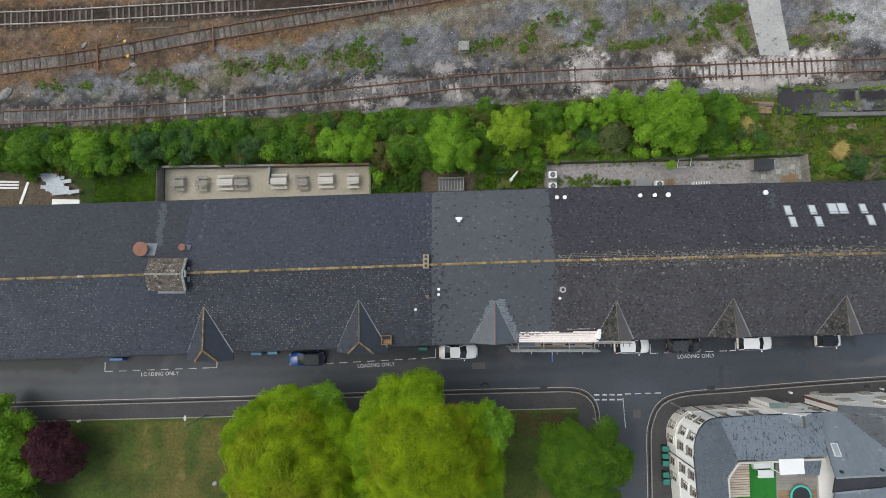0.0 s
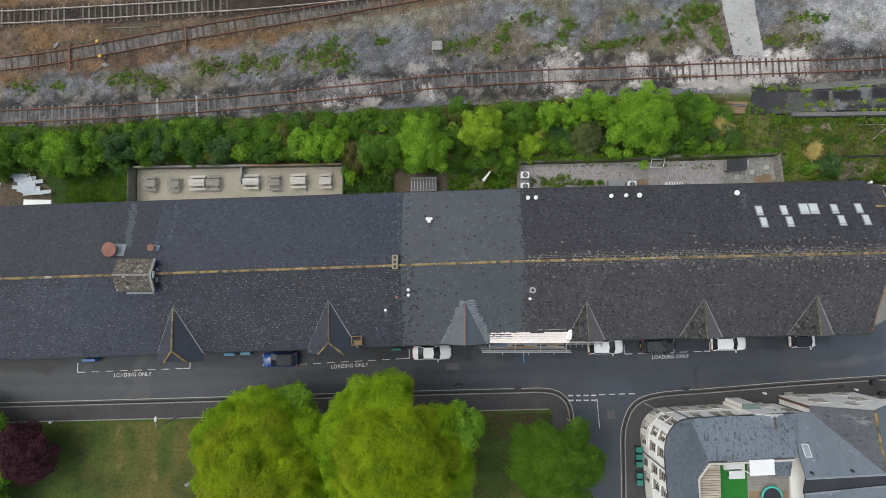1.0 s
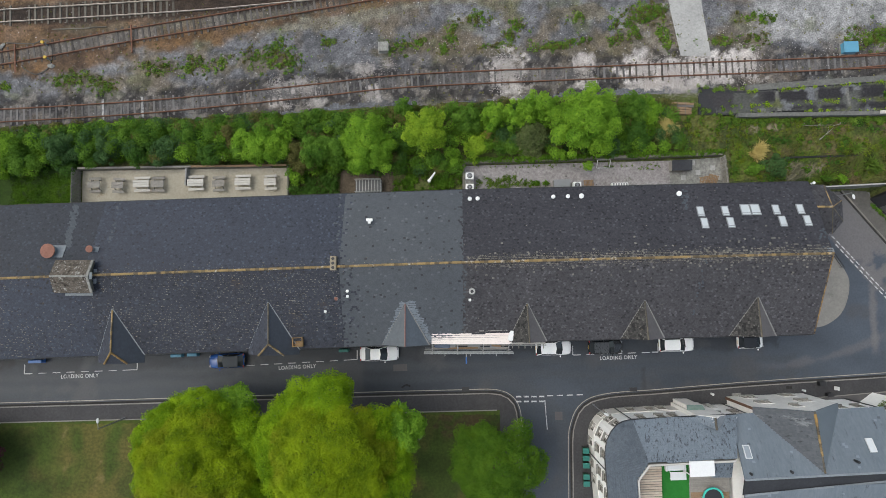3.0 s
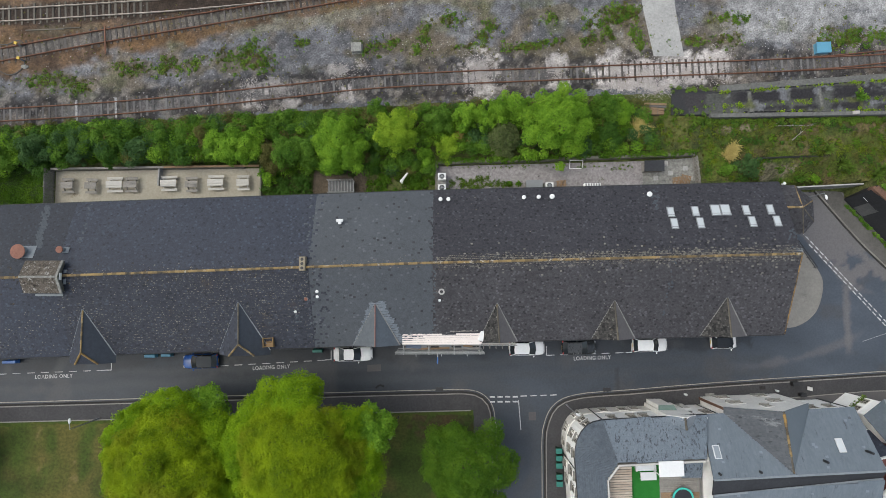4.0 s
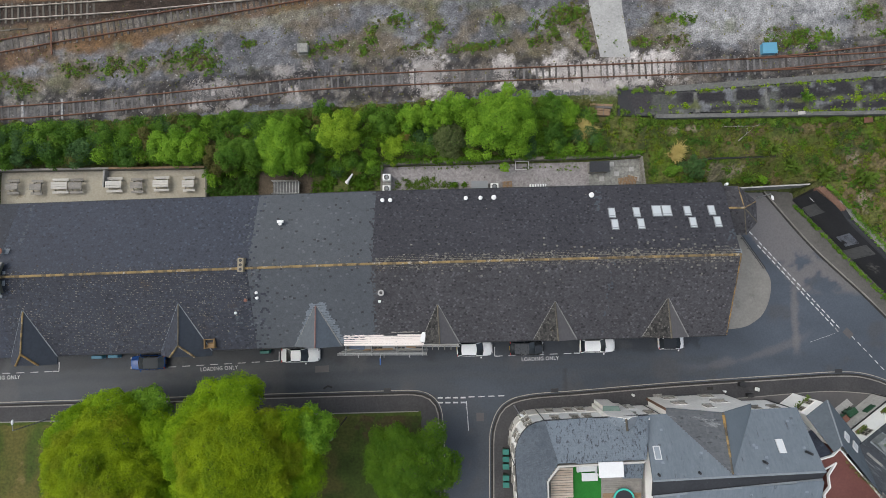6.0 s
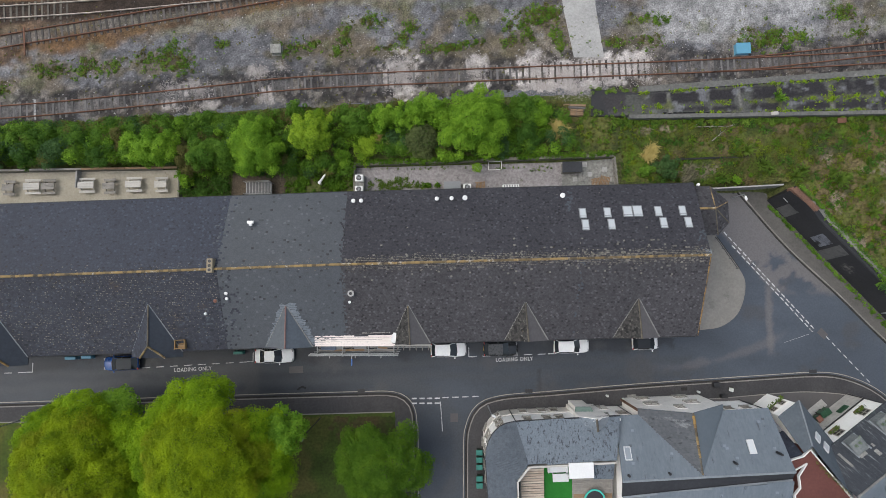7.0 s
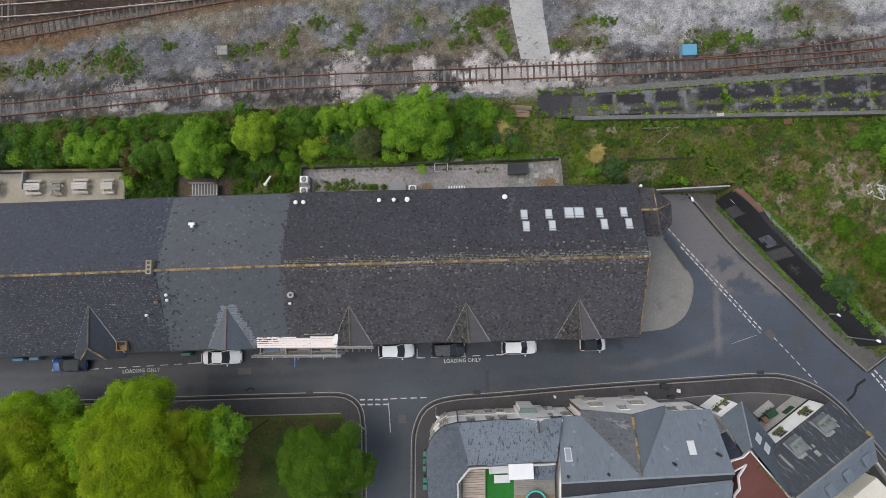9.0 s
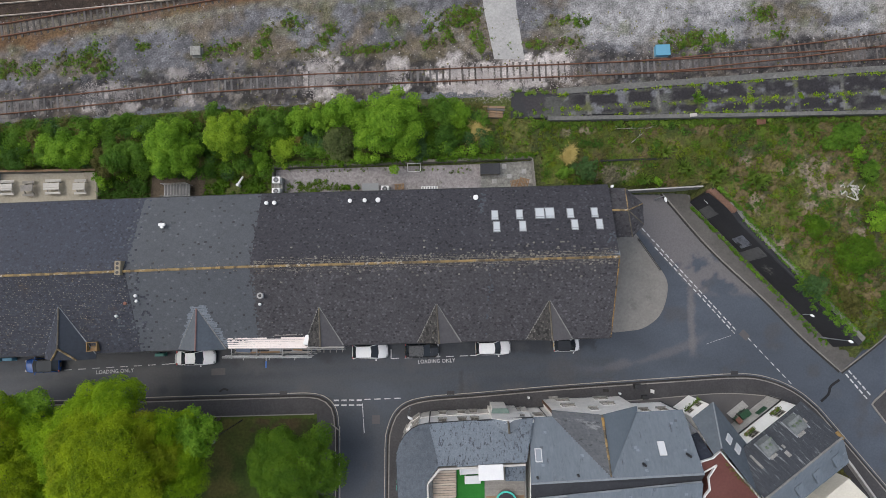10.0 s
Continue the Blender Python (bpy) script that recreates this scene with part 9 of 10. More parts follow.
for i in range(len(E0) - 1):
    roof_piece("roof_slope", [HIP, E0[i], E0[i + 1]], SLATE_WEST, corner, 600 + i)
roof_piece("roof_slope", [HIP, E0[-1], Vector((41.2, -13.45, 6.9)), Vector((40.2, -17.5, 8.75))], SLATE_PALE, corner, 610)
roof_piece("roof_slope", [HIP_W, HIP, E0[0]], SLATE_WEST, corner, 611)
roof_piece("roof_slope", [HIP_W, E0[0], Vector((26.9, -23, 8.3)), Vector((27.5, -32, 8.3)), Vector((30.1, -32, 8.75))], SLATE_WEST, corner, 612)
bm = bmesh.new()
for a, b in zip(E0, E0[1:]):
    rod(bm, a + Vector((0, 0.05, -0.1)), b + Vector((0, 0.05, -0.1)), 0.07, seg=6)
rod(bm, E0[-1] + Vector((0, 0.06, -0.1)), (41.2, -13.37, 6.8), 0.07, seg=6)
rod(bm, E0[0] + Vector((-0.06, 0, -0.1)), (26.84, -23, 8.2), 0.07, seg=6)
part("gutter", bm, BLACK_METAL, corner, "black eaves gutter")
part("drainpipe", rodded((29.95, -14.05, 0), (29.95, -14.0, 6.8), 0.06, seg=8), BLACK_METAL, corner, "black drainpipe")
part("drainpipe", rodded((26.85, -19.2, 0), (26.85, -19.2, 8.2), 0.06, seg=8), BLACK_METAL, corner, "black drainpipe")
for x in (31.4, 33.6, 35.0):
    window(corner, x, -14.13 + 0.045 * (x - 30), 5.2, 1.0, 1.4, 0)
    window(corner, x, -14.05 + 0.045 * (x - 30), 1.8, 1.0, 1.4, 0)
window(corner, 40.1, -13.72, 5.2, 1.0, 1.4, 0)
window(corner, 40.1, -13.64, 1.8, 1.0, 1.4, 0)
for x, y, a in ((28.35, -14.62, 33), (27.15, -16.05, 66), (26.88, -17.7, 88), (27.02, -20.2, 88), (27.2, -22.0, 88)):
    for z in (1.4, 4.2, 6.5):
        window(corner, x - (0.05 if z < 2 else 0), y + (0.04 if z < 2 else 0), z if a > 40 else z * 0.9, 1.0, 1.4, a)

# small stone gable with a green bay roof
def stone_gable(parent, x0, hw, y_front, y_back_apex, zr, ze, left_m, right_m, wall_m, seed, ridge_m):
    A, F = Vector((x0 + 0.1, y_back_apex, zr)), Vector((x0, y_front, zr))
    for sgn, m in ((-1, left_m), (1, right_m)):
        L = Vector((x0 + sgn * hw, y_front, ze))
        roof_piece("gable_roof", [A + Vector((0, 0, 0.05)), F + Vector((0, 0, 0.05)), L + Vector((0, 0, 0.05)), L + Vector((0, -0.6, 0.05))], m, parent, seed + sgn, m not in (LEAD, CONCRETE))
    ridge_tiles([A + Vector((0, 0, 0.06)), F + Vector((0, 0, 0.06))], ridge_m, parent, 0.42, 0.12, seed)
    bm = bmesh.new()
    face = [(x0 - hw, -0.5), (x0 + hw, -0.5), (x0 + hw, ze), (x0, zr + 0.1), (x0 - hw, ze)]
    f = [bm.verts.new((x, y_front + 0.05, z)) for x, z in face]
    b = [bm.verts.new((x, y_front - 0.9, z - 0.1)) for x, z in face]
    bm.faces.new(f), bm.faces.new(b)
    for i in range(5):
        bm.faces.new((f[i], f[(i + 1) % 5], b[(i + 1) % 5], b[i]))
    part("gable_wall", bm, wall_m, parent)


STONE_MID = surface("worn_rubble", (0.3, 0.29, 0.27), (0.5, 0.48, 0.45), 8, 35, 0.95, 0.4, spots=[((0.2, 0.19, 0.17), 14, 0.3)])
stone_gable(corner, 38.4, 1.6, -13.5, -14.8, 7.9, 6.9, SLATE_PALE, LEAD, STONE_PALE, 630, RIDGE_DULL)
part("bay_roof", slab(bmesh.new(), [(36.9, -13.44, 4.5), (38.95, -13.44, 4.5), (38.8, -12.98, 4.1), (37.05, -12.98, 4.1)], 0.1), surface("green_copper", (0.12, 0.18, 0.155), (0.2, 0.265, 0.23), 6, 40, 0.7, 0.1, spots=[((0.3, 0.32, 0.29), 14, 0.3)]), corner, "verdigris green bay roof")
part("bay_wall", boxed((37.92, -13.22, 1.75), (1.7, 0.42, 4.5), 0, 0.02), STONE_PALE, corner, "pale stone bay")

# roof terrace inside the block
SLAT_CEDAR = surface("slat_cedar", (0.26, 0.2, 0.15), (0.58, 0.5, 0.42), 8, 60, 0.85, 0.2, vary="object", spread=0.6)
deck_z = 6.75
part("terrace_deck", prism(bmesh.new(), [(30.4, -32), (30.3, -19.8), (31.3, -18.5), (40.3, -18.1), (40.3, -32)], 6.0, deck_z + 0.0), CONCRETE, corner, "flat roof terrace")
part("parapet", slab(bmesh.new(), [(31.0, -18.2, 8.62), (40.1, -17.7, 8.8), (40.1, -17.9, 8.8), (31.1, -18.4, 8.62)], 1.7), TIMBER_PALE, corner)
part("parapet", slab(bmesh.new(), [(29.8, -19.6, 8.8), (31.0, -18.2, 8.62), (31.15, -18.35, 8.62), (29.95, -19.75, 8.8)], 1.7), TIMBER_PALE, corner)
part("parapet", slab(bmesh.new(), [(29.75, -19.7, 8.8), (29.9, -19.7, 8.8), (30.3, -32, 8.8), (30.15, -32, 8.8)], 1.7), TIMBER_PALE, corner)
drape("turf_mat", [(32.9, -18.5), (35.9, -18.4), (35.9, -24), (31.4, -24), (31.4, -22.6), (32.9, -21.6)], 0.0, lambda x: deck_z + 0.03, TURF, corner, "bright green artificial turf")
for i in range(13):
    part("deck_slat", boxed((31.6, -18.95 - i * 0.26, deck_z + 0.5), (2.4, 0.2, 0.05), 2), SLAT_CEDAR, corner, "weathered cedar slat")
drape("timber_decking", [(36.0, -19.5), (40.2, -19.3), (40.2, -30), (36.0, -30)], 0.0, lambda x: deck_z + 0.02, TIMBER_GREY, corner)
for i in range(16):
    part("deck_board", boxed((38.1, -19.7 - i * 0.2, deck_z + 0.04), (4.1, 0.18, 0.03), 1), TIMBER_BROWN if i > 9 else TIMBER_GREY, corner)
canopy = thing("flat_canopy", "white flat canopy over the roof terrace", "canopy", (36.45, -18.55, deck_z))
part("canopy_roof", boxed((0.0, 0, 2.05), (2.6, 1.6, 0.08), 2, 0.02), paint("canopy_white", (0.72, 0.72, 0.72), 0.5), canopy)
for x in (-1.2, 1.2):
    for y in (-0.7, 0.7):
        part("post", boxed((x, y, 1.01), (0.08, 0.08, 2.03)), WHITE_PLASTIC, canopy)
ext = part("lean_to_roof", slab(bmesh.new(), [(38.1, -17.9, 8.0), (40.2, -17.8, 8.0), (40.2, -19.9, 7.4), (38.1, -19.9, 7.4)], 0.6), SLATE_PALE, corner, "grey slate lean-to roof")
bench = thing("garden_sofa", "pale grey outdoor sofa set on artificial turf", "sofa", (34.3, -18.8, deck_z + 0.03), 2)
part("seat", boxed((0, -0.1, 0.25), (2.1, 0.7, 0.4), 0, 0.05), LANTERN, bench)
part("backrest", boxed((0, 0.3, 0.5), (2.1, 0.2, 0.6), 0, 0.05), LANTERN, bench)
for sx in (-1.0, 1.0):
    part("armrest", boxed((sx, -0.05, 0.4), (0.18, 0.8, 0.5), 0, 0.05), LANTERN, bench)
tabl = thing("garden_table", "pale grey low outdoor table on turf", "table", (34.6, -19.8, deck_z + 0.03), 2)
part("tabletop", boxed((0, 0, 0.42), (1.7, 0.85, 0.06), 0, 0.02), LANTERN, tabl)
for sx in (-0.75, 0.75):
    for sy in (-0.35, 0.35):
        part("leg", boxed((sx, sy, 0.2), (0.07, 0.07, 0.4)), LANTERN, tabl)
tramp = thing("trampoline", "round trampoline with a teal rim on the terrace", "trampoline", (38.15, -22.05, deck_z + 0.05))
bm = bmesh.new()
ring = smooth_line([(1.05 * math.cos(a * 0.5236), 1.05 * math.sin(a * 0.5236)) for a in range(13)], 0.25)
ribbon(bm, ring, -0.09, 0.09, lambda x: 0.55, lambda x: 0.66)
part("rim_pad", bm, paint("teal_pad", (0.05, 0.45, 0.36), 0.6), tramp, "teal padded rim")
part("mat", rodded((0, 0, 0.56), (0, 0, 0.6), 0.98, seg=28), BLACK_METAL, tramp, "black jumping mat")
for a in range(6):
    part("leg", rodded((math.cos(a * 1.047), math.sin(a * 1.047), 0), (math.cos(a * 1.047), math.sin(a * 1.047), 0.56), 0.04, seg=6), STEEL, tramp)

# second house with the wide cross gable
big = thing("gabled_house", "tall house with a grey slate roof and wide stone gable", "house")
part("wall", prism(bmesh.new(), [(41.5, -13.75), (57.5, -13.05), (58.2, -18.6), (58.6, -32), (40.9, -32), (40.9, -18)], -0.6, 6.1), RENDER_WHITE, big, "white painted render")
RN = [Vector((40.9, -13.55, 6.15)), Vector((57.7, -12.8, 6.15)), Vector((58.35, -18.55, 9.55)), Vector((40.5, -19.45, 9.55))]
roof_piece("roof_slope", RN, SLATE_PALE2 := surface("slate_soft", (0.105, 0.128, 0.152), (0.172, 0.2, 0.23), 1.2, 25, 0.55, 0.2, vary="island", spots=[((0.06, 0.07, 0.082), 12, 0.36, 0.12), ((0.19, 0.22, 0.248), 5, 0.36, 0.25)], stretch=(1.5, 0.4, 0.4), spread=0.14, odd=0.006), big, 650, True, 0.34, 0.26)
part("roof_slope", slab(bmesh.new(), [RN[3] + Vector((0, 0, 0.02)), RN[2] + Vector((0, 0, 0.02)), Vector((58.3, -19.5, 8.9)), Vector((40.6, -21.2, 8.9))], 0.2), BITUMEN, big, "dark felt valley behind the ridge")
roof_piece("roof_slope", [Vector((40.7, -21.2, 9.0)), Vector((58.3, -19.5, 9.0)), Vector((58.6, -30, 6.0)), Vector((41, -30, 6.0))], SLATE_PALE2, big, 652, True, 0.34, 0.26)
part("ridge_capping", slab(bmesh.new(), [RN[3] + Vector((0, 0.1, 0.07)), RN[2] + Vector((0, 0.1, 0.07)), RN[2] + Vector((0, -0.1, 0.07)), RN[3] + Vector((0, -0.1, 0.07))], 0.06), LEAD, big)
part("valley_capping", slab(bmesh.new(), [Vector((40.7, -21.1, 9.06)), Vector((58.3, -19.4, 9.06)), Vector((58.3, -19.6, 9.06)), Vector((40.7, -21.3, 9.06))], 0.06), LEAD, big)
GA, GF = Vector((48.75, -18.8, 9.5)), Vector((47.95, -12.55, 9.5))
GL, GR = Vector((43.4, -12.75, 6.15)), Vector((52.7, -12.35, 6.15))
up5 = Vector((0, 0, 0.05))
roof_piece("gable_roof", [GA + up5, GF + up5, GL + up5, GL + Vector((0, -0.7, 0.05))], SLATE_BROWN2 := surface("slate_old", (0.05, 0.055, 0.063), (0.11, 0.118, 0.13), 1.8, 25, 0.7, 0.3, vary="island", spots=[((0.27, 0.28, 0.29), 7, 0.42, 0.2), ((0.036, 0.04, 0.047), 16, 0.45, 0.1)], stretch=(0.6, 1.4, 0.6), spread=0.3), big, 655)
roof_piece("gable_roof", [GA + up5, GF + up5, GR + up5, GR + Vector((0, -0.7, 0.05))], surface("lead_sheet", (0.115, 0.138, 0.158), (0.155, 0.18, 0.203), 2, 30, 0.5, 0.05), big, 656, False, label="smooth grey sheeted slope")
ridge_tiles([GA + up5, GF + up5], RIDGE_DULL, big, 0.42, 0.1, 12)
ridge_tiles([GF + (GA - GF) * 0.04 + up5, GF + (GA - GF) * 0.24 + up5], RIDGE_ORANGE, big, 0.42, 0.15, 13)
ridge_tiles([GF + (GA - GF) * 0.24 + up5, GF + (GA - GF) * 0.72 + up5], RIDGE_LICHEN, big, 0.42, 0.125, 14)
bm = bmesh.new()
face = [(43.5, -12.75, -0.5), (52.6, -12.37, -0.5), (52.6, -12.37, 6.1), (47.95, -12.56, 9.42), (43.5, -12.75, 6.1)]
f = [bm.verts.new(p) for p in face]
b = [bm.verts.new((p[0] + 0.05, p[1] - 1.2, p[2] - 0.1)) for p in face]
bm.faces.new(f), bm.faces.new(b)
for i in range(5):
    bm.faces.new((f[i], f[(i + 1) % 5], b[(i + 1) % 5], b[i]))
part("gable_wall", bm, STONE_PALE, big, "pale rubble stone gable")
part("brick_return", boxed((43.4, -12.95, 3.0), (0.1, 0.3, 6.1), 2, 0.02), BRICK_RED, big, "red brick corner")
for x, z in ((45.6, 4.4), (50.1, 4.4), (47.9, 6.6), (45.6, 1.3), (50.1, 1.3)):
    window(big, x, -12.66 + 0.042 * (x - 45.6) + 0.0, z, 1.7 if z < 6 else 1.0, 1.2, 2)
for x in (54.2, 56.2):
    window(big, x, -13.17 + 0.044 * (x - 54.2), 4.4, 1.1, 1.3, 2)
window(big, 42.2, -13.68, 4.4, 1.1, 1.3, 2)
part("drainpipe", rodded((42.9, -13.6, 0), (42.9, -13.55, 6.0), 0.06, seg=8), BLACK_METAL, big, "black drainpipe")
part("drainpipe", rodded((57.4, -12.95, 0), (57.4, -12.9, 6.0), 0.06, seg=8), BLACK_METAL, big, "black drainpipe")


# Paler again: bright sky reflection put into the glass colour.
PALE_GLASS = glass("pale_roof_glass", (0.55, 0.57, 0.59), 0.15)


def roof_window(parent, p, n_tilt, turn, w, h, pane=None):
    s = new("skylight")
    s.parent = parent
    s.matrix_basis = Matrix.Translation(p) @ pose(0, 0, 0, 0, 0, turn) @ pose(0, 0, 0, n_tilt, 0, 0)
    bm = bmesh.new()
    t = 0.08
    box(bm, (0, h / 2 - t / 2, 0.05), (w, t, 0.12)), box(bm, (0, -h / 2 + t / 2, 0.05), (w, t, 0.12)), box(bm, (w / 2 - t / 2, 0, 0.05), (t, h - 2 * t, 0.12)), box(bm, (-w / 2 + t / 2, 0, 0.05), (t, h - 2 * t, 0.12))
    part("frame", bm, LANTERN, s)
    part("pane", boxed((0, 0, 0.07), (w - 2 * t, h - 2 * t, 0.02)), pane or PALE_GLASS, s)


roof_window(big, Vector((41.5, -17.0, 8.24)), -30, 0, 0.72, 1.4, glass("grey_roof_glass", (0.26, 0.29, 0.32), 0.15))
roof_window(big, Vector((54.5, -16.31, 8.32)), -30, 2, 0.74, 1.45)
for x, y in ((41.2, -18.9), (45.4, -18.7), (52.3, -17.7), (57.0, -16.8)):
    bm = rodded((x, y, 8.6), (x, y, 9.6), 0.14, seg=10)
    part("vent_pipe", bm, BLACK_METAL, big)

# narrow wing and maroon flat roof
wing = thing("narrow_wing", "narrow blue-slated wing with a steep pitched roof", "house")
T, S = Vector((61.05, -11.96, 6.17)), Vector((60.37, -16.06, 9.2))
W1, V1 = Vector((58.7, -13.7, 6.17)), Vector((59.5, -16.7, 9.2))
part("wall", prism(bmesh.new(), [(60.85, -12.25), (63.4, -15.1), (65.4, -18.6), (59.6, -18.5), (59.8, -15.2), (58.95, -13.65)], -0.5, 6.05), RENDER_WHITE, wing, "white painted render")
WING_SLATE = surface("slate_wing", (0.06, 0.074, 0.09), (0.1, 0.118, 0.138), 2, 25, 0.55, 0.1, vary="island")
roof_piece("roof_slope", [T, S, V1, W1], WING_SLATE, wing, 670, True, 0.3, 0.24, 0.08)
roof_piece("roof_slope", [T, S, Vector((64.25, -21.1, 9.2)), Vector((65.93, -18.28, 6.17))], WING_SLATE, wing, 671, True, 0.3, 0.24, 0.08)
part("ridge_capping", rodded(T + Vector((0, 0, 0.04)), S + Vector((0, 0, 0.04)), 0.08, seg=6), LEAD, wing)
roof_window(wing, Vector((61.8, -15.5, 7.86)), -45, -52.3, 0.75, 1.1)
roof_window(wing, Vector((62.75, -16.55, 7.72)), -45, -52.3, 0.75, 1.1)
for x, y in ((59.4, -13.3), (60.35, -12.6)):
    window(wing, x, y, 4.2, 0.75, 1.1, 36)
flat = thing("flat_roof", "maroon flat roof with white parapet edges", "roof terrace")
outline = [(60.4, -16.5), (64.4, -21.4), (66, -30), (58.6, -30), (58.6, -21.1), (59.2, -20.4), (59.1, -19.2), (60.0, -17.9), (58.5, -18.7), (58.3, -17.6), (59.65, -17.2)]
part("roof_membrane", prism(bmesh.new(), outline, 5.0, 8.7), MAROON, flat)
for i in (0, 3, 4, 5, 6, 7, 8, 9, 10):
    a, b = Vector(outline[i]), Vector(outline[(i + 1) % 11])
    part("parapet", ribbon(bmesh.new(), [a, (a + b) / 2, b], -0.05, 0.05, lambda x: 8.5, lambda x: 8.86), WHITE_PLASTIC, flat, "white parapet edge")
cl = [(61.0 + i * 0.3, -17.9 - i * 0.29 + random.Random(i).uniform(-0.1, 0.1), 8.95, 0.17, 0.15) for i in range(12)]
leaf_mesh("planting", cl, 60, 0.1, LEAF_OLIVE, 680, flat)
low = thing("lean_to", "low slate lean-to between the houses", "lean-to")
roof_piece("roof_slope", [Vector((58.3, -15.75, 5.6)), Vector((59.35, -15.25, 6.0)), Vector((59.75, -17.0, 8.55)), Vector((58.3, -17.6, 8.4))], SLATE_BLUE, low, 690, True, 0.3, 0.24, 0.08)
part("lead_hip", slab(bmesh.new(), [(57.9, -14.2, 4.6), (58.6, -13.9, 4.8), (59.3, -15.2, 5.9), (58.35, -15.7, 5.5)], 0.1), LEAD, low, "pale lead flat beside the valley")
part("wall", prism(bmesh.new(), [(58.5, -13.8), (59.0, -15.0), (58.8, -18.4), (58.3, -17.5)], -0.5, 3.5), RENDER_WHITE, low)

# diagonal house with two chimneys
diag = thing("diagonal_house", "white house set diagonally with a dark streaked slate roof", "house")
U, V = Vector((0.8, 0.6, 0)), Vector((0.6, -0.8, 0))
C0 = Vector((70.18, -12.03, 0))


def dp(u, v, z):
    """A point of the diagonal house: u metres back along its front from the street corner, v metres into it."""
    return C0 - U * u + V * v + Vector((0, 0, z))


def d2(u, v):
    p = dp(u, v, 0)
    return (p.x, p.y)


part("wall", prism(bmesh.new(), [d2(0, 0.35), d2(9, 0.35), d2(9, 7.6), d2(0, 7.6)], -0.5, 6.75), RENDER_WHITE, diag, "white painted render")
part("plinth_wall", prism(bmesh.new(), [d2(-0.04, 0.28), d2(9, 0.28), d2(9, 3), d2(-0.04, 3)], -0.5, 3.3), STONE_MID, diag, "pale rubble ground floor")
roof_piece("roof_slope", [dp(-0.25, -0.1, 6.85), dp(10, -0.1, 6.85), dp(10, 3.68, 9.75), dp(-0.25, 3.68, 9.75)], SLATE_STREAK, diag, 700, True, 0.26, 0.2)
roof_piece("roof_slope", [dp(-0.25, 7.9, 6.85), dp(10, 7.9, 6.85), dp(10, 3.68, 9.75), dp(-0.25, 3.68, 9.75)], SLATE_PALE2, diag, 701)
part("gable_wall", slab(bmesh.new(), [dp(0.1, 0.35, 6.8), dp(0.1, 3.68, 9.6), dp(0.1, 7.6, 6.8), dp(0.4, 7.6, 6.8), dp(0.4, 3.68, 9.6), dp(0.4, 0.35, 6.8)], 0.4), RENDER_WHITE, diag)
ridge_tiles([dp(-0.2, 3.68, 9.8), dp(10, 3.68, 9.8)], surface("ridge_grey", (0.12, 0.12, 0.12), (0.22, 0.22, 0.21), 6, 50, 0.85, 0.2, vary="object"), diag, 0.45, 0.12, 15)
ridge_tiles([dp(-0.2, 3.1, 9.4), dp(-0.2, 3.95, 9.66)], RIDGE_ORANGE, diag, 0.3, 0.2, 16)
for u, z in ((1.9, 5.2), (5.6, 5.2)):
    p = dp(u, 0.33, z)
    window(diag, p.x, p.y, p.z, 1.2, 1.3, 36.87)
    planter = part("window_box", boxed((0, 0, 0), (1.3, 0.26, 0.2), 0, 0.02), TIMBER_BROWN, diag, "timber window box full of flowering plants")
    planter.matrix_basis = Matrix.Translation(dp(u, 0.16, z - 0.75)) @ pose(0, 0, 0, 0, 0, 36.87)
    leaf_mesh("planting", [tuple(dp(u - 0.55 + 0.22 * k, 0.14, z - 0.55)) + (0.24, 0.22) for k in range(6)], 40, 0.1, LEAF_WEED, 705 + int(u), diag)
hatch = part("hatch", boxed((0, 0, 0), (1.3, 0.12, 0.8), 0, 0.02), GREEN_PLASTIC, diag, "dark green painted hatch")
hatch.matrix_basis = Matrix.Translation(dp(2.4, 0.24, 2.4)) @ pose(0, 0, 0, 0, 0, 36.87)
part("drainpipe", rodded(dp(0.1, 0.22, 0), dp(0.1, 0.22, 6.7), 0.06, seg=8), BLACK_METAL, diag, "black drainpipe")
part("string_course", boxed((0, 0, 0), (8.8, 0.1, 0.12)), BLACK_METAL, diag, "dark gutter above the ground floor").matrix_basis = Matrix.Translation(dp(4.5, 0.2, 3.4)) @ pose(0, 0, 0, 0, 0, 36.87)


STONE_GREY = surface("grey_rubble", (0.085, 0.097, 0.1), (0.2, 0.215, 0.218), 8, 35, 0.95, 0.4, spots=[((0.38, 0.38, 0.36), 20, 0.25), ((0.12, 0.16, 0.1), 9, 0.34, 0.15)])


POT_GREEN = surface("pot_green", (0.05, 0.075, 0.055), (0.15, 0.19, 0.13), 8, 50, 0.9, 0.2)


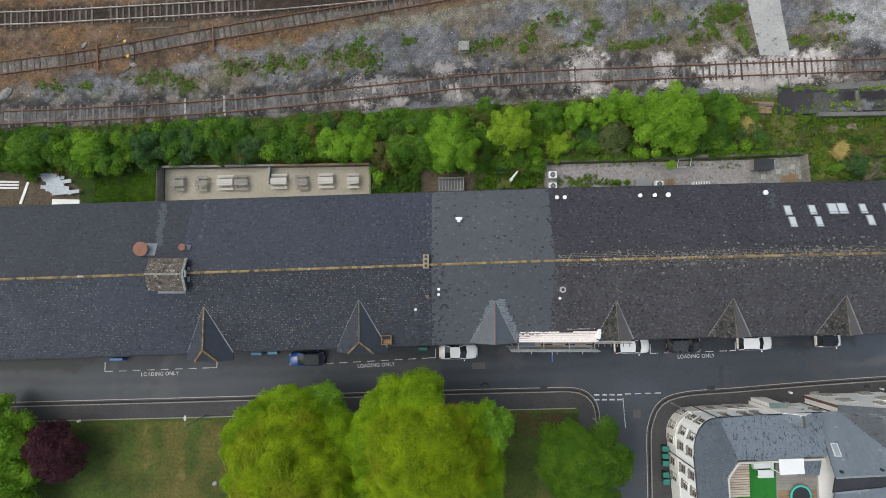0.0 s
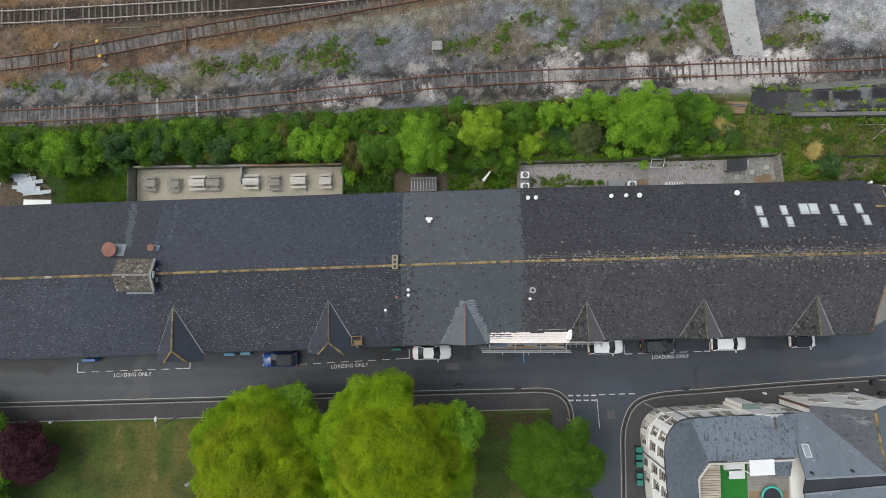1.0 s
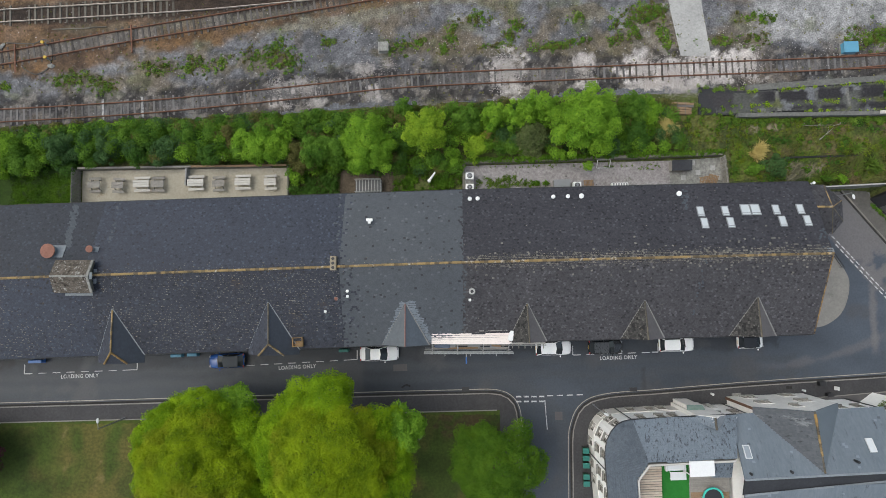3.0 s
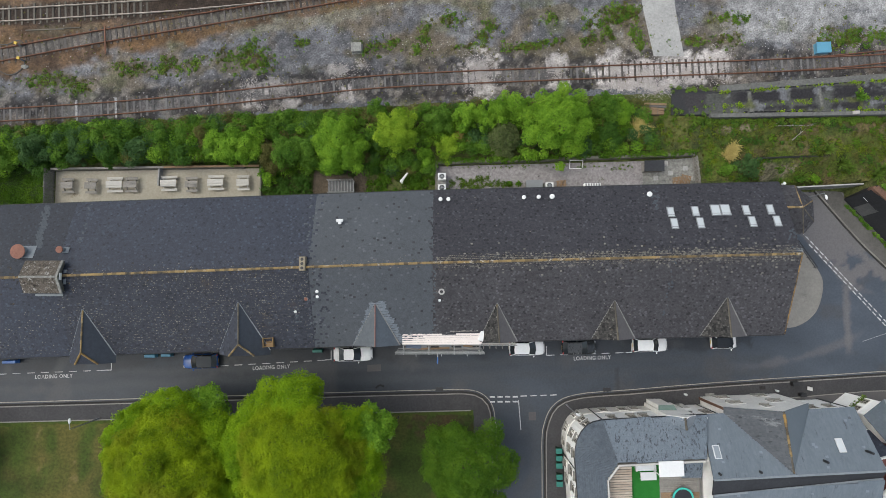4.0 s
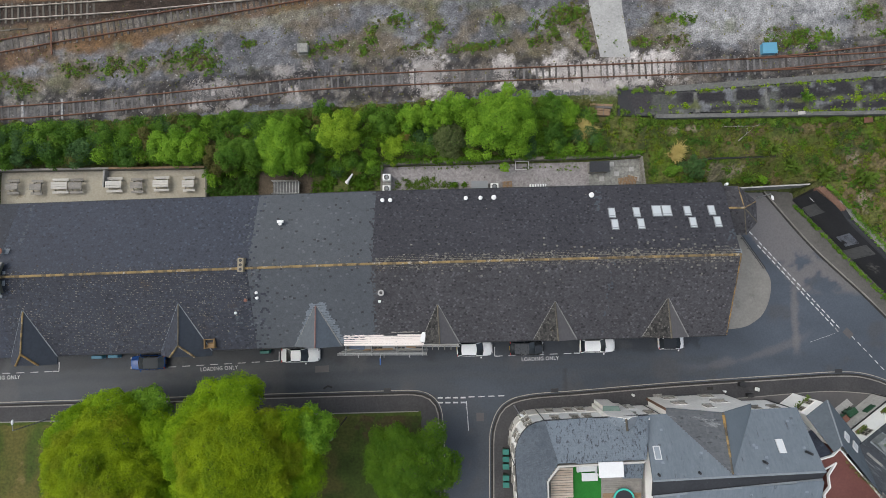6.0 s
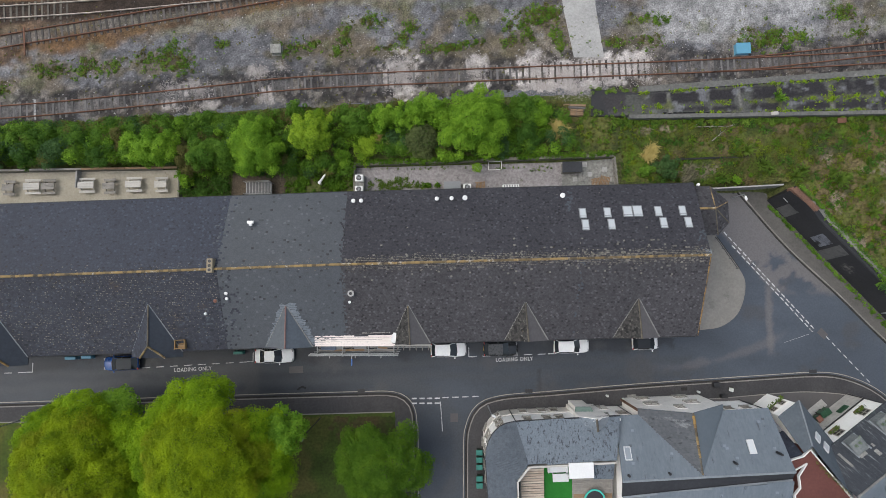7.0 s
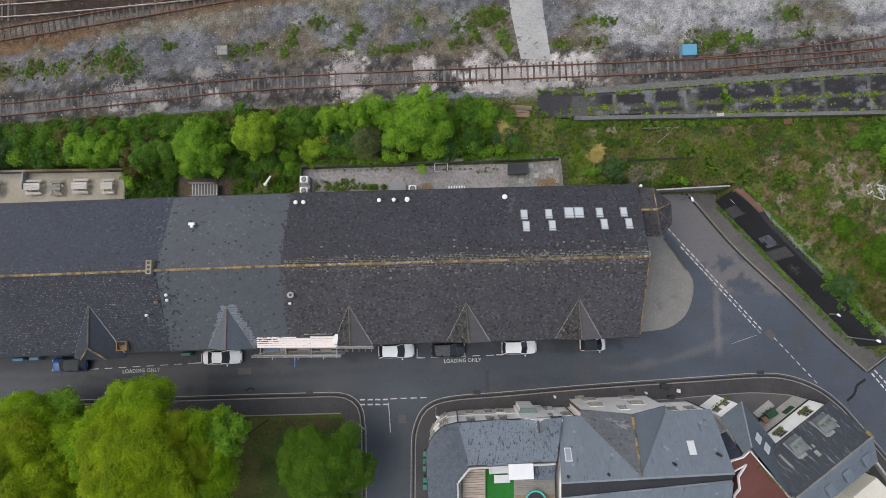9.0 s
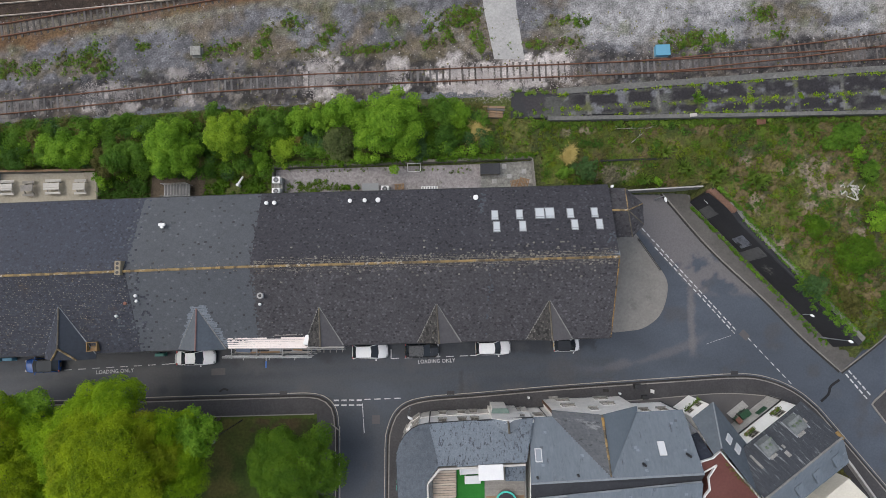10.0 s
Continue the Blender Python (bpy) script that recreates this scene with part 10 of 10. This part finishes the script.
def stack_on(u, v, z0, z1, w, d, pots):
    """A low rubble stack set across the slope, flaunched top, pots at the street end, lead round its foot."""
    s = new("chimney_stack")
    s.parent = diag
    s.matrix_basis = Matrix.Translation(dp(u, v, 0)) @ pose(0, 0, 0, 0, 0, 36.87)
    part("stack_body", boxed((0, 0, (z0 + z1) / 2), (w, d, z1 - z0), 0, 0.04), STONE_GREY, s)
    part("corbel", boxed((0, 0, z1 - 0.1), (w + 0.14, d + 0.14, 0.14), 0, 0.03), STONE_GREY, s)
    bm = boxed((0, 0, z1 + 0.06), (w - 0.1, d - 0.1, 0.2), 0, 0.02)
    for q in bm.verts:
        if q.co.z > z1 + 0.06:
            q.co.x *= 0.72
            q.co.y *= 0.8
    part("flaunching", bm, STONE_GREY, s, "weathered mortar flaunching")
    for k in pots:
        part("chimney_pot", rodded((k * w, d * 0.26, z1 + 0.1), (k * w, d * 0.26, z1 + 0.42), 0.15, 0.12, 10), POT_GREEN, s, "mossy green clay pot")
    for side in (-1, 1):
        bm = bmesh.new()
        slab(bm, [(side * w / 2, d / 2, 7.0 + 0.767 * (v - d / 2 + 0.1)), (side * (w / 2 + 0.16), d / 2, 7.0 + 0.767 * (v - d / 2 + 0.1)), (side * (w / 2 + 0.16), -d / 2 - 0.15, 7.0 + 0.767 * (v + d / 2 + 0.25)), (side * w / 2, -d / 2 - 0.15, 7.0 + 0.767 * (v + d / 2 + 0.25))], 0.03)
        part("soaker", bm, LEAD, s, "pale lead flashing")
    bm = bmesh.new()
    slab(bm, [(-w / 2, -d / 2, 7.02 + 0.767 * (v + d / 2 + 0.1)), (w * 0.1, -d / 2, 7.02 + 0.767 * (v + d / 2 + 0.1)), (w * 0.1, -d / 2 - 0.25, 7.02 + 0.767 * (v + d / 2 + 0.35)), (-w / 2, -d / 2 - 0.25, 7.02 + 0.767 * (v + d / 2 + 0.35))], 0.03)
    part("back_gutter", bm, LEAD_WORN, s, "pale lead gutter behind the stack")


stack_on(2.15, 0.85, 6.6, 8.3, 1.5, 1.45, (-0.3, 0.0, 0.25))
stack_on(5.95, 0.85, 6.6, 8.3, 1.45, 1.45, (-0.25, 0.1))
for u, v, w, h in ((5.0, 2.2, 0.4, 0.5), (4.75, 1.6, 0.25, 0.3), (7.95, 1.25, 0.26, 1.3), (1.1, 1.1, 0.2, 0.4)):
    p = [dp(u + du * w, v + dv * h, 6.93 + 0.767 * (v + dv * h + 0.1) + 0.06) for du, dv in ((-0.5, -0.5), (0.5, -0.5), (0.5, 0.5), (-0.5, 0.5))]
    part("lead_patch", slab(bmesh.new(), p, 0.03), LEAD_WORN, diag, "pale lead patch on the slates")
for u in (1.2, 3.8, 6.2):
    p = [dp(u - 0.5, 5.3, 8.8), dp(u + 0.5, 5.3, 8.8), dp(u + 0.5, 6.8, 8.35), dp(u - 0.5, 6.8, 8.35)]
    part("dormer_roof", slab(bmesh.new(), p, 0.7), SLATE_PALE2, diag, "small flat slate dormer")
ext = thing("cream_flat_roof", "pale cream flat roof beside a planted strip", "extension", (0, 0, 0))
part("roof_slab", prism(bmesh.new(), [(74.0, -23.0), (76.9, -20.8), (79.2, -23.2), (78.5, -26), (74, -26)], -0.5, 4.2), surface("cream_membrane", (0.5, 0.47, 0.4), (0.62, 0.59, 0.51), 3, 40, 0.8, 0.1), ext)
cl = [(77.3 + i * 0.22, -19.9 - i * 0.3 + (i % 3) * 0.1, street(77) + 0.3, 0.4, 0.35) for i in range(16)]
tagged(leaf_mesh("hedge", cl, 50, 0.12, LEAF_OLIVE, 695), "narrow planted strip beside the house", "hedge", kind="stuff")
gw = thing("garden_wall", "low curved stone garden wall at the corner", "wall")
part("wall_run", ribbon(bmesh.new(), smooth_line([(76.6, -18.6), (77.6, -18.4), (78.6, -19.3), (80.6, -22.2), (82.5, -25)], 0.6), -0.12, 0.12, lambda x: street(x), lambda x: street(x) + 1.0), CONCRETE_PALE, gw)

# court between the wing and the diagonal house
court = drape("courtyard", [(52.0, -13.0), (55.85, -12.75), (60.3, -12.37), (65.3, -12.05), (69.8, -12.33), (71.2, -12.7), (65, -17), (60.5, -14.0), (52, -14)], 0.13, street, ASPHALT_BROWN)
tagged(part("trim", ribbon(bmesh.new(), smooth_line([(52.0, -13.0), (55.85, -12.75), (60.3, -12.37), (65.3, -12.05), (69.8, -12.33), (71.2, -12.7)], 0.8), -0.05, 0.05, lambda x: street(x), lambda x: street(x) + 0.15), KERB), "thin pale stone edging of the front court", "edging", kind="structure")
tagged(court, "small brown-grey front court between the houses", "courtyard", kind="structure")
pale = part("court_wall", prism(bmesh.new(), [(65.3, -14.4), (67.25, -12.9), (67.95, -13.6), (66.0, -15.0)], 0.05, 0.5), CONCRETE_PALE)
tagged(pale, "pale concrete ramp slab in the front court", "ramp")
for x, y, lid in ((66.1, -14.95, TERRACOTTA), (66.62, -14.42, GREEN_PLASTIC), (67.15, -14.1, GREEN_PLASTIC)):
    wheelie_bin(x, y, GREEN_PLASTIC, lid, 36, "dark green wheelie bin on a pale slab in the court", street(66) + 0.47)
cab = thing("utility_cabinet", "low black utility cabinet at the edge of the pavement", "cabinet", (54.7, -11.15, street(54) + 0.11), 4)
part("body", boxed((0, 0, 0.3), (0.75, 0.5, 0.6), 0, 0.03), BLACK_METAL, cab)
part("lid", boxed((0, 0, 0.62), (0.8, 0.55, 0.05), 0, 0.02), BLACK_METAL, cab)
cab = thing("utility_cabinet", "low black utility cabinet against the garden edge", "cabinet", (55.55, -12.45, street(55) + 0.11), 4)
part("body", boxed((0, 0, 0.3), (0.7, 0.4, 0.6), 0, 0.03), BLACK_METAL, cab)
part("lid", boxed((0, 0, 0.62), (0.75, 0.45, 0.05), 0, 0.02), BLACK_METAL, cab)
board = thing("pavement_sign", "small white folding sign on the pavement", "sign", (56.5, -11.75, street(56) + 0.11), 85)
for tilt in (-1, 1):
    part("panel", boxed((0, 0, 0.36), (0.42, 0.03, 0.72), 0, 0.01), WHITE_PLASTIC, board).matrix_basis = pose(0, tilt * 0.14, 0, tilt * 16, 0, 0)
for x, y in ((59.4, -13.3), (60.35, -12.6)):
    leaf_mesh("planting", [(x - 0.3 + 0.2 * k, y + 0.1 + 0.15 * k, 3.7, 0.24, 0.22) for k in range(4)], 40, 0.1, LEAF_WEED, 720 + int(x), wing)
